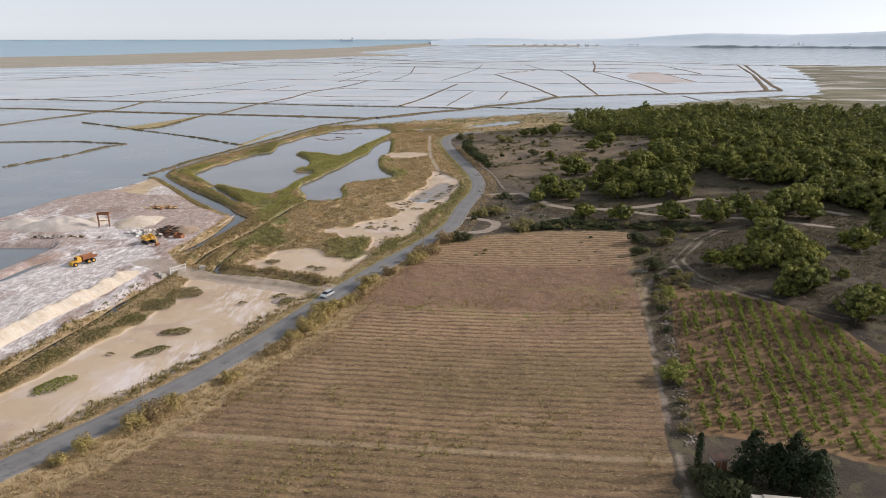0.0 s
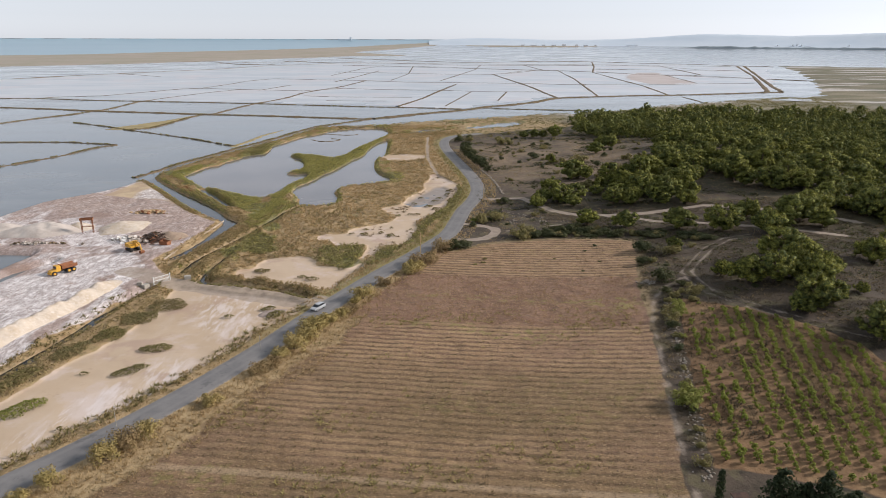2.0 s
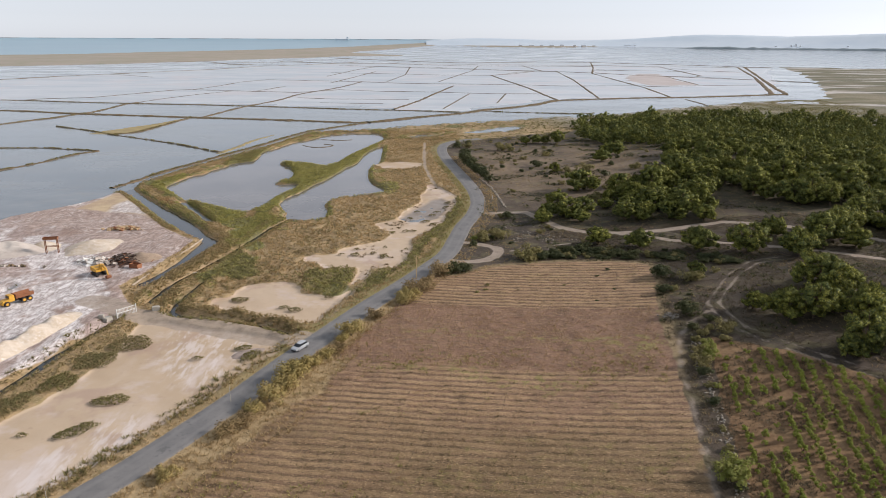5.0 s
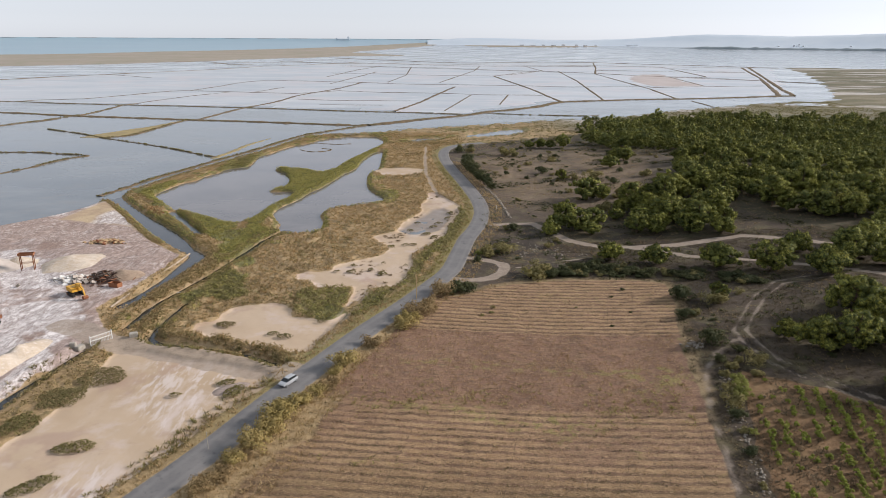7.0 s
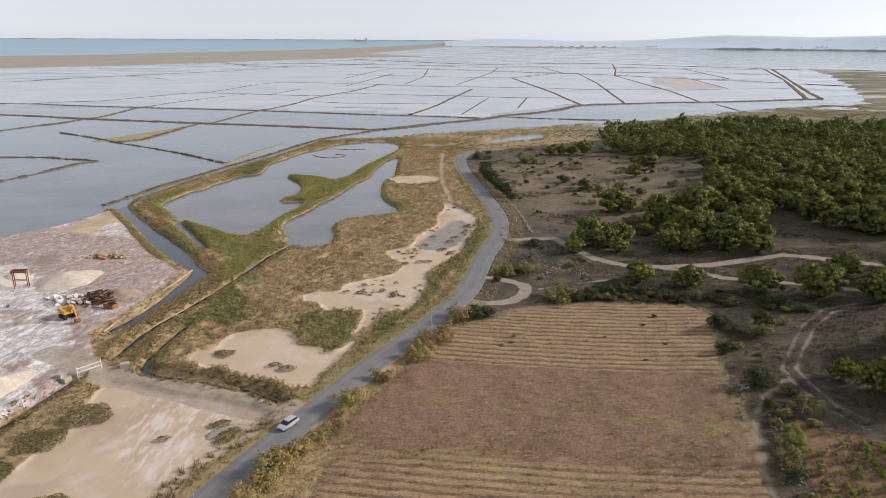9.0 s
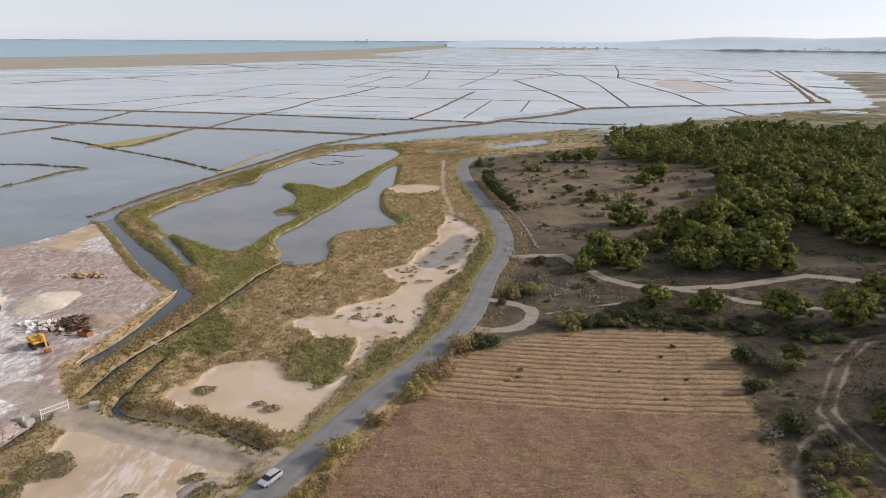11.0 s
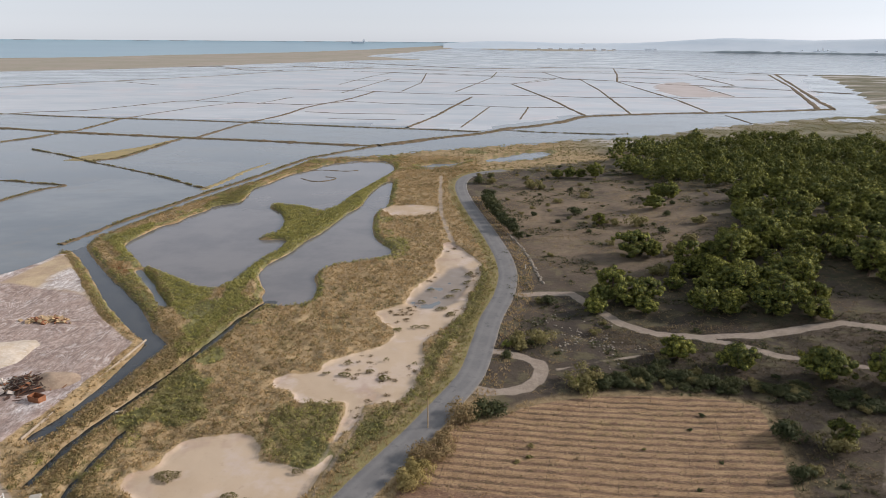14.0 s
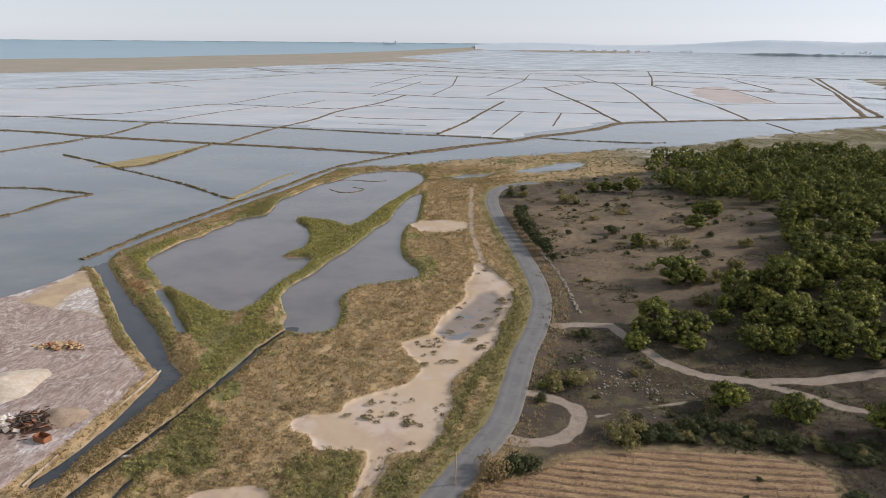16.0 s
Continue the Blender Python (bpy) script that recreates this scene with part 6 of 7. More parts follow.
dd = np.minimum.reduce([line_distance(tx, ty, p) for p, _ in DITCHES[:4]] + [line_distance(tx, ty, bank_line) + 0.6])
ditch_ok = (dd > 0.6) & (dd < 2.4) & (dr > 3.4) & (cloud(tx, ty, 3.0, 44) > -0.35)
tufts("ditch_scrub", tx[ditch_ok], ty[ditch_ok], MAT_OLIVE, 0.5, 9, "brown-olive scrub on the ditch banks", "scrub", 0.8)
tx, ty = scatter(26000, -60, 12, 60, 176)
_, zz = land(tx, ty)
ok = (zz["zc"][:, 0] > 0.45) & (line_distance(tx, ty, road_line) > 3.0)
tufts("field_margin_grass", tx[ok], ty[ok], MAT_STRAW, 0.34, 6, "golden dry grass on the field's margin", "grass", 0.6, 0.06)
# stubble on the field's rows, and dark weeds that also stand for furrow shade
MAT_STUBBLE = leaf_material("pinkish stubble", (0.390, 0.265, 0.140), (0.450, 0.320, 0.175), (0.260, 0.175, 0.090), 0.45)
MAT_FURROW = leaf_material("furrow weeds and shade", (0.135, 0.105, 0.050), (0.180, 0.140, 0.065), (0.110, 0.080, 0.042))
tx, ty = scatter(95000, -60, 50, 54, 177)
rows_, banded_ = furrows(tx, ty)
off_ = np.abs(rows_ + 0.25 * cloud(tx, ty, 3.0, 50) - np.round(rows_ + 0.25 * cloud(tx, ty, 3.0, 50)))
inner_ = area_distance(tx, ty, FIELD) < -1
patchy = cloud(tx, ty, 5, 51)
ok = inner_ & (off_ > 0.26) & (patchy > -0.2) & (rng.random(len(tx)) < np.where(banded_ > 0.5, 0.55, 0.25))
tufts("stubble", tx[ok], ty[ok], MAT_STUBBLE, 0.16, 4, "straw stubble in ploughed rows", "stubble", 0.45, 0.035)
ok = inner_ & (off_ < 0.12) & (banded_ > 0.5) & (patchy > -0.45)
tufts("furrow_weeds", tx[ok], ty[ok], MAT_FURROW, 0.20, 5, "dark dry weeds along the furrows, standing for their shade too", "weeds", 0.55, 0.06)
ok = inner_ & (banded_ < 0.5) & (rng.random(len(tx)) < 0.5)
tufts("fallow_grass", tx[ok], ty[ok], MAT_STUBBLE, 0.34, 4, "thin dry grass on the fallow strip", "grass", 0.5, 0.035)
tx, ty = scatter(15000, -44, 46, 56, 150)
ok = (area_distance(tx, ty, FIELD) < -1.5) & (cloud(tx * 0.45, ty, 7, 57) + 0.5 * cloud(tx, ty, 1.8, 58) > 0.34) & (ty + 0.12 * tx < 132)
tufts("field_weeds", tx[ok], ty[ok], MAT_VERGE_GREEN, 0.34, 8, "yellow-green weeds in the field", "weeds", 0.5, 0.055)
tx, ty = scatter(42000, 12, 120, 100, 390)
_, zz = land(tx, ty)
ok = (zz["zb"][:, 2] > 0.6) & (zz["za"][:, 2] < 0.2) & (zz["zb"][:, 0] < 0.2) & (zz["za"][:, 3] < 0.2) & (cloud(tx, ty, 8, 61) > -0.1)
tufts("scrub_grass", tx[ok], ty[ok], MAT_DRYBUSH, 0.28, 5, "dry grass of the scrubland", "grass", 0.8, 0.05)
# scrub set thicker right of the field, to darken ground in tree shade
low = ok & (cloud(tx, ty, 7, 63) > np.where((tx > 38) & (ty > 132) & (ty < 200), -0.15, 0.10))
tufts("low_scrub", tx[low], ty[low], MAT_DARKBUSH, 0.4, 9, "low dark scrub on dry ground", "scrub", 0.8)

# brown grass, its colour lowered to stand for shade among the pines
MAT_SHADED_GRASS = leaf_material("thin brown grass", (0.112, 0.087, 0.053), (0.148, 0.114, 0.069), (0.078, 0.066, 0.038), 0.3)
tx, ty = scatter(60000, 30, 112, 84, 205)
_, zz = land(tx, ty)
ok = (zz["zb"][:, 2] > 0.6) & (zz["za"][:, 2] < 0.2) & (zz["zb"][:, 0] < 0.25) & (cloud(tx, ty, 5, 67) > -0.3) & (tx < 22 + ty * 0.62)
tufts("thin_grass", tx[ok], ty[ok], MAT_SHADED_GRASS, 0.26, 5, "thin brown grass between field, vineyard and pines", "grass", 0.7, 0.06)

# vineyard
vines = [shrub("vine", MAT_VINE, 0.62, 1.0, 7, 34, 0.10, "leafy green grapevine in a dry vineyard row", "vines in the vineyard") for _ in range(4)]
VX, VY = -0.232, -0.973        # direction of the rows
places = []
for r in range(-6, 40):
    ox, oy = 46.2 + r * 1.95 * 0.973, 108.7 - r * 1.95 * 0.232
    for k in range(-70, 70):
        x, y = ox + VX * k * 0.95 + rng.normal(0, 0.1), oy + VY * k * 0.95 + rng.normal(0, 0.1)
        places.append((x, y))
px_, py_ = np.array(places).T
ok = (area_distance(px_, py_, VINEYARD) < -1.2) & (cloud(px_, py_, 7, 71) + rng.uniform(-0.5, 0.5, len(px_)) > -0.52)
places = sorted(zip(px_[ok], py_[ok]), key=lambda q: q[0])
for i, (x, y) in enumerate(places[:300]):
    plant(vines, i, x, y, rng.uniform(0.6, 1.1))
if len(places) > 300:
    vv, vf, n = [], [], 0
    zs = land(np.array([q[0] for q in places[300:]]), np.array([q[1] for q in places[300:]]))[0]
    for (x, y), z in zip(places[300:], zs):
        c = [(x + rng.normal(0, 0.2), y + rng.normal(0, 0.2), z + 0.3 + 0.5 * rng.random()) for _ in range(4)]
        v, f = cards(c, [0.32] * 4, 22, 0.12)
        vv.append(v)
        vf.append(f + n)
        n += len(v)
    tagged(sheet("far_vines", np.concatenate(vv), np.concatenate(vf), MAT_VINE, smooth_faces=False), "farther rows of leafy green grapevines", "vines", kind="stuff")

# dark conifers round the house
cypress_v, cypress_f = cards([(0, 0, z) for z in np.linspace(0.5, 6.2, 16)], [0.75 * math.sin(0.45 + 2.5 * (z / 6.8)) ** 0.7 for z in np.linspace(0.5, 6.2, 16)], 60, 0.16)
cyp = tagged(new("cypress"), "slender dark cypress beside the house", "tree")
mesh_object("crown", cypress_v, cypress_f.tolist(), MAT_DARK, cyp)
mesh_object("trunk", *tube([(0, 0, -0.3), (0, 0, 3)], [0.16, 0.08]), MAT_BARK, cyp)
cyp.matrix_basis = pose(30.9, 71.2, height(30.9, 71.2)) @ Matrix.Scale(0.8, 4)
cyp.scale = (0.8, 0.8, 0.8)
firs = []
for tall, wide in ((7.2, 2.6), (6.2, 2.4)):
    cs, rs = [], []
    for z in np.linspace(0.8, tall * 0.95, 12):
        w = wide * (1 - (z / tall) ** 1.5) + 0.25
        for k in range(5 if w > 0.9 else 2):
            a = rng.uniform(0, 6.28)
            cs.append((math.cos(a) * w * 0.6, math.sin(a) * w * 0.6, z))
            rs.append(w * 0.5 + 0.15)
    v, f = cards(cs, rs, 34, 0.2)
    t = tagged(new("garden_conifer"), "broad very dark conifer round the house", "tree", "conifers round the house")
    mesh_object("crown", v, f.tolist(), MAT_DARK, t)
    mesh_object("trunk", *tube([(0, 0, -0.3), (0, 0, tall * 0.7)], [0.2, 0.06]), MAT_BARK, t)
    firs.append(t)
for i, (x, y, k) in enumerate([(36.4, 68.6, 0.98), (38.6, 68.3, 0.9), (40.8, 67.8, 0.98), (42.6, 66.4, 0.92), (34.6, 67.6, 0.62), (39.6, 66.4, 0.85), (41.6, 65.2, 0.85)]):
    plant(firs, i, x, y, k)
for x, y, k in ((31.2, 69.4, 1.5), (31.4, 68.3, 1.8), (32.6, 66.0, 2.0), (30.6, 65.2, 1.6), (34.2, 65.2, 1.4), (33.4, 68.0, 1.3)):
    plant(scrub, 0, x, y, k, "full dark green garden shrub beside the house")


# ---- things ----
def box(bm, c, size, bevel=0.0, turn=None):
    """A block with softened edges, added to bm."""
    b = bmesh.new()
    bmesh.ops.create_cube(b, size=1.0)
    bmesh.ops.scale(b, vec=size, verts=b.verts)
    if bevel:
        bmesh.ops.bevel(b, geom=b.edges[:], offset=bevel, segments=2, affect="EDGES")
    bmesh.ops.transform(b, matrix=Matrix.Translation(c) @ (turn or Matrix()), verts=b.verts)
    me = bpy.data.meshes.new("scrap")
    b.to_mesh(me)
    b.free()
    bm.from_mesh(me)
    bpy.data.meshes.remove(me)
    return bm


def drum(bm, c, radius, length, axis="Y", sides=20, bevel=0.0):
    b = bmesh.new()
    bmesh.ops.create_cone(b, cap_ends=True, segments=sides, radius1=radius, radius2=radius, depth=length)
    if bevel:
        bmesh.ops.bevel(b, geom=[e for e in b.edges if len(e.link_faces) == 2 and e.calc_face_angle() > 1], offset=bevel, segments=2, affect="EDGES")
    t = {"X": pose(0, 0, 0, 0, 90, 0), "Y": pose(0, 0, 0, 90, 0, 0), "Z": Matrix()}[axis]
    bmesh.ops.transform(b, matrix=Matrix.Translation(c) @ t, verts=b.verts)
    me = bpy.data.meshes.new("scrap")
    b.to_mesh(me)
    b.free()
    bm.from_mesh(me)
    bpy.data.meshes.remove(me)
    return bm


def loft(bm, rings):
    """A skin through rings of points, closed at both ends."""
    rows_ = [[bm.verts.new(p) for p in r] for r in rings]
    n = len(rows_[0])
    for a, b in zip(rows_, rows_[1:]):
        for k in range(n):
            bm.faces.new((a[k], a[(k + 1) % n], b[(k + 1) % n], b[k]))
    bm.faces.new(rows_[0][::-1])
    bm.faces.new(rows_[-1])
    return bm


def place(ob, x, y, turn, lift=0.0, metric=False):
    """Stand a thing on the ground; metric: its own numbers are metres, not units of the plan."""
    ob.matrix_basis = pose(x, y, height(x, y) + lift, 0, 0, turn) @ Matrix.Scale(1 / UNIT if metric else 1.0, 4)
    return ob


def blocks(*items, bevel=0.03):
    bm = bmesh.new()
    for c, size in items:
        box(bm, c, size, bevel)
    return bm


def wheel(parent, c, radius, width, rim_mat):
    w = part("wheel", drum(bmesh.new(), c, radius, width, "Y", 22, 0.05), MAT_TYRE, parent)
    part("rim", drum(bmesh.new(), c, radius * 0.55, width + 0.04, "Y", 16, 0.02), rim_mat, w)
    return w


# family car on the road; its nose points along -x of its own
def car():
    c = tagged(new("car"), "silver family car on the narrow asphalt road", "car")
    bm = bmesh.new()
    rings = []
    for x, w, z0, z1 in ((-2.15, 0.62, 0.42, 0.62), (-2.05, 0.78, 0.30, 0.80), (-1.3, 0.87, 0.24, 0.98), (-0.9, 0.88, 0.24, 1.02), (0.6, 0.88, 0.24, 1.05), (1.7, 0.87, 0.26, 1.06), (2.1, 0.80, 0.34, 1.0), (2.18, 0.70, 0.45, 0.75)):
        rings.append([(x, -w, z0 + 0.12), (x, -w, z1 - 0.16), (x, -w * 0.93, z1), (x, w * 0.93, z1), (x, w, z1 - 0.16), (x, w, z0 + 0.12), (x, w * 0.85, z0), (x, -w * 0.85, z0)])
    body = part("body", loft(bm, rings), MAT_SILVER, c)
    rings = []
    for x, w0, w1, z in ((-1.25, 0.80, 0.80, 0.97), (-0.45, 0.82, 0.64, 1.46), (0.5, 0.82, 0.66, 1.50), (1.55, 0.80, 0.63, 1.42), (1.98, 0.78, 0.74, 1.02)):
        rings.append([(x, -w0, 0.95), (x, -w1, z), (x, w1, z), (x, w0, 0.95)])
    part("window", loft(bmesh.new(), rings), MAT_GLASS_DARK, c, "dark glass")
    rings = [[(x, -w, z), (x, -w * 0.9, z + 0.05), (x, w * 0.9, z + 0.05), (x, w, z)] for x, w, z in ((-0.5, 0.65, 1.43), (0.5, 0.68, 1.48), (1.6, 0.65, 1.41))]
    part("roof", loft(bmesh.new(), rings), MAT_SILVER, c)
    for x in (-1.32, 1.36):
        for y in (-0.8, 0.8):
            wheel(c, (x, y, 0.31), 0.31, 0.2, MAT_SILVER)
    for y in (-0.6, 0.6):
        part("headlight", box(bmesh.new(), (-2.06, y, 0.66), (0.14, 0.34, 0.15), 0.03), MAT_WHITE, c, "clear headlight")
        part("tail_light", box(bmesh.new(), (2.1, y * 1.15, 0.85), (0.12, 0.16, 0.3), 0.03), MAT_RUST, c, "red tail light")
        part("mirror", box(bmesh.new(), (-0.75, y * 1.6, 1.05), (0.12, 0.18, 0.13), 0.03), MAT_SILVER, c)
    part("bumper", box(bmesh.new(), (-2.12, 0, 0.42), (0.12, 1.3, 0.16), 0.03), MAT_TYRE, c, "dark lower grille")
    return c


place(car(), -23.7, 130.3, 60, 0.09, True)


# dump truck of the salt works
def dump_truck():
    t = tagged(new("dump_truck"), "old yellow articulated dump truck with a rusty skip", "truck")
    part("chassis", blocks(((0.6, 0, 0.95), (6.2, 0.9, 0.35))), MAT_TYRE, t)
    cab = part("cab", loft(bmesh.new(), [[(x, -w, 1.1), (x, -w * 0.95, z), (x, w * 0.95, z), (x, w, 1.1)] for x, w, z in ((-1.9, 0.95, 2.0), (-1.75, 1.0, 2.75), (-0.7, 1.0, 2.8), (-0.5, 1.0, 2.7))]), MAT_YELLOW, t)
    part("windscreen", box(bmesh.new(), (-1.88, 0, 2.3), (0.08, 1.6, 0.6), 0.02, pose(0, 0, 0, 0, 8, 0)), MAT_GLASS_DARK, cab)
    part("bonnet", loft(bmesh.new(), [[(x, -w, 0.75), (x, -w * 0.9, z), (x, w * 0.9, z), (x, w, 0.75)] for x, w, z in ((-3.6, 0.8, 1.35), (-3.4, 0.95, 1.6), (-1.85, 1.05, 1.85))]), MAT_YELLOW, t)
    part("bumper", blocks(((-3.62, 0, 0.75), (0.25, 2.0, 0.3))), MAT_YELLOW, t)
    bm = bmesh.new()
    for y in (-1, 1):
        box(bm, (2.1, y * 1.2, 2.05), (4.6, 0.1, 1.1), 0.03, pose(0, 0, 0, y * -12, 0, 0))
    box(bm, (2.1, 0, 1.55), (4.6, 2.1, 0.12), 0.03)
    box(bm, (-0.15, 0, 2.1), (0.12, 2.4, 1.3), 0.03)
    box(bm, (4.45, 0, 1.75), (0.12, 2.2, 0.5), 0.03, pose(0, 0, 0, 0, 20, 0))
    part("skip", bm, MAT_RUST, t, "rust-brown dump body")
    for x in (-2.6, 1.7, 3.2):
        for y in (-1.05, 1.05):
            wheel(t, (x, y, 0.72), 0.72, 0.5, MAT_YELLOW)
    return t


place(dump_truck(), -84.0, 150.4, 57).scale = (0.74, 0.74, 0.74)


def excavator():
    e = tagged(new("excavator"), "yellow excavator with a rusty bucket beside the scrap heap", "excavator")
    for y in (-1, 1):
        tr = part("crawler_track", loft(bmesh.new(), [[(x, y * 1.15 - 0.28, z0), (x, y * 1.15 - 0.28, z1), (x, y * 1.15 + 0.28, z1), (x, y * 1.15 + 0.28, z0)] for x, z0, z1 in ((-1.7, 0.3, 0.6), (-1.45, 0.05, 0.82), (1.45, 0.05, 0.82), (1.7, 0.3, 0.6))]), MAT_TYRE, e)
        part("idler", drum(bmesh.new(), (-1.35, y * 1.15, 0.44), 0.3, 0.62, "Y", 14), MAT_RUST, tr)
    part("turntable", drum(bmesh.new(), (0, 0, 0.95), 0.75, 0.3, "Z", 18), MAT_TYRE, e)
    part("engine_house", loft(bmesh.new(), [[(x, -w, 1.1), (x, -w, z), (x, w, z), (x, w, 1.1)] for x, w, z in ((-2.0, 1.1, 1.9), (-1.8, 1.25, 2.15), (0.3, 1.25, 2.05), (1.1, 1.2, 1.6))]), MAT_YELLOW, e)
    cab = part("cab", loft(bmesh.new(), [[(x, 0.25, 1.3), (x, 0.3, z), (x, 1.15, z), (x, 1.2, 1.3)] for x, z in ((-0.3, 2.75), (0.9, 2.8), (1.3, 2.0))]), MAT_YELLOW, e)
    part("cab_window", box(bmesh.new(), (0.35, 1.19, 2.3), (1.0, 0.05, 0.7), 0.02), MAT_GLASS_DARK, cab)
    part("boom", loft(bmesh.new(), [[(x, -0.18, z - h), (x, -0.18, z + h), (x, 0.18, z + h), (x, 0.18, z - h)] for x, z, h in ((0.9, 1.7, 0.2), (2.4, 3.1, 0.3), (4.1, 2.5, 0.18))]), MAT_YELLOW, e)
    part("dipper", loft(bmesh.new(), [[(x - h, -0.14, z), (x - h, 0.14, z), (x + h, 0.14, z), (x + h, -0.14, z)] for x, z, h in ((4.1, 2.7, 0.16), (4.5, 1.6, 0.2), (4.7, 0.8, 0.12))]), MAT_YELLOW, e)
    part("ram", drum(bmesh.new(), (2.9, 0, 3.25), 0.07, 1.6, "X", 10), MAT_CONCRETE, e)
    part("bucket", loft(bmesh.new(), [[(x, -0.55, z0), (x, -0.55, z1), (x, 0.55, z1), (x, 0.55, z0)] for x, z0, z1 in ((4.2, 0.25, 0.6), (4.6, 0.05, 0.95), (5.2, 0.2, 0.9), (5.35, 0.55, 0.75))]), MAT_RUST, e, "rusty bucket")
    return e


place(excavator(), -75.6, 167.6, -38).scale = (0.86, 0.86, 0.86)


# rusty loading frame
def hopper_frame():
    f = tagged(new("loading_frame"), "rusty steel loading frame on thin legs", "frame")
    for x in (-1.7, 1.7):
        for y in (-0.5, 0.5):
            part("leg", blocks(((x, y, 2.1), (0.2, 0.2, 4.2)), bevel=0.02), MAT_RUST, f)
    for y in (-0.5, 0.5):
        part("beam", blocks(((0, y, 2.0), (3.3, 0.12, 0.14)), bevel=0.02), MAT_RUST, f)
    bm = bmesh.new()
    for y in (-0.75, 0.75):
        box(bm, (0, y, 4.4), (4.0, 0.1, 0.6), 0.02)
    for x in (-2, 2):
        box(bm, (x, 0, 4.4), (0.1, 1.5, 0.6), 0.02)
    box(bm, (0, 0, 4.15), (4.0, 1.5, 0.1), 0.02)
    part("trough", bm, MAT_RUST, f, "red-brown steel trough")
    return f


place(hopper_frame(), -94.5, 183.5, 12).scale = (0.8, 0.8, 0.85)


def heap(name, x, y, rx, ry, tall, mat, label, category, rough=0.25, turn=0.0, step=0.45):
    """A loose heap with an uneven crest, as a grid pulled down to the ground at its rim."""
    n = max(14, int(2 * max(rx, ry) / step))
    us = np.linspace(-1.25, 1.25, n)
    U, V = np.meshgrid(us, us)
    U, V = U.ravel(), V.ravel()
    c_, s_ = math.cos(radians(turn)), math.sin(radians(turn))
    X, Y = x + U * rx * c_ - V * ry * s_, y + U * rx * s_ + V * ry * c_
    r = np.hypot(U, V) * (1 + 0.25 * cloud(X, Y, max(rx, ry) * 0.8, 81))
    body_ = np.clip(1 - r, -0.3, 1)
    Z = tall * np.where(body_ > 0, np.abs(body_) ** 0.8, body_ * 0.6) * (1 + rough * cloud(X, Y, 2.2, 82)) + 0.12 * rough * cloud(X, Y, 0.7, 83)
    G_, _ = land(X, Y)
    return tagged(sheet(name, np.stack([X, Y, np.maximum(G_ - 0.25, G_ * 0 + G_) + Z - 0.08], -1), grid_faces(n, n), mat), label, category)


# salt heaps of the works
heap("salt_mound", -87.0, 188.5, 6.5, 7.0, 1.7, MAT_SALT, "large pale beige heap of harvested salt", "salt heap")
heap("salt_mound", -107, 184, 12, 6, 2.6, MAT_SALT_GREY, "broad grey heap of old salt", "salt heap", turn=10)
heap("salt_mound", -99, 188, 4, 3.6, 1.9, MAT_SALT, "small pale beige heap of salt", "salt heap")
heap("salt_mound", -119, 186, 6, 5, 1.8, MAT_SALT_GREY, "low grey heap of old salt", "salt heap")
heap("earth_mound", -71, 179, 4.5, 3.5, 1.9, MAT_EARTH, "brownish earth heap behind the scrap", "earth heap", 0.4)
line = smooth([(-82, 88), (-78.3, 101.3), (-77.5, 109), (-75.8, 116.3), (-73.9, 124.7), (-71.7, 134.1), (-69.4, 145.5)], False, 0.5)
p = np.array(line)
tt = np.gradient(p, axis=0)
tt /= np.linalg.norm(tt, axis=1)[:, None]
nn = np.stack([-tt[:, 1], tt[:, 0]], -1)
us = np.linspace(-1, 1, 13)
verts = []
for i in range(len(p)):
    fade = min(1.0, (len(p) - i) / 14)
    scallop = 0.8 + 0.35 * abs(math.sin(i * 0.23 + 0.8 * math.sin(i * 0.05)))
    for u in us:
        q = p[i] + nn[i] * u * 2.7 * (0.75 + 0.25 * fade)
        z = max(0.0, 1 - abs(u)) ** 0.85 * 1.75 * scallop * fade * (1 + 0.25 * float(cloud(q[0], q[1], 1.3, 91)))
        verts.append((q[0], q[1], height(q[0], q[1]) + z - 0.1))
tagged(sheet("salt_windrow", np.array(verts), grid_faces(len(us), len(p)), MAT_SALT), "long pale ridge of raked salt", "salt ridge")


MAT_SPOIL = plain("grey-brown spoil", (0.27, 0.215, 0.18), (0.35, 0.285, 0.245), 1.6, 0.95, 0.2, (0.16, 0.125, 0.10), 0.2)
heap("spoil_heap", -32.4, 129.4, 3.4, 1.7, 0.7, MAT_SPOIL, "low heap of grey-brown spoil on the pale mud", "spoil heap", 0.5, 40)


def litter(name, x, y, rx, ry, n, sizes, mats_, label, category, tall, group=""):
    """A tangle of loose pieces: beams and sheets thrown on a heap."""
    root = tagged(new(name), label, category, group)
    place(root, x, y, 0)
    for k in range(n):
        u, v = rng.normal(0, 0.42, 2)
        z = tall * max(0.05, 1 - math.hypot(u, v)) * rng.uniform(0.5, 1.0)
        sz = sizes[k % len(sizes)]
        t = pose(0, 0, 0, rng.uniform(-35, 35), rng.uniform(-30, 30), rng.uniform(0, 180))
        part(sz[0], box(bmesh.new(), (u * rx, v * ry, z), [q * rng.uniform(0.7, 1.3) for q in sz[1]], 0.0, t), mats_[k % len(mats_)], root)
    return root


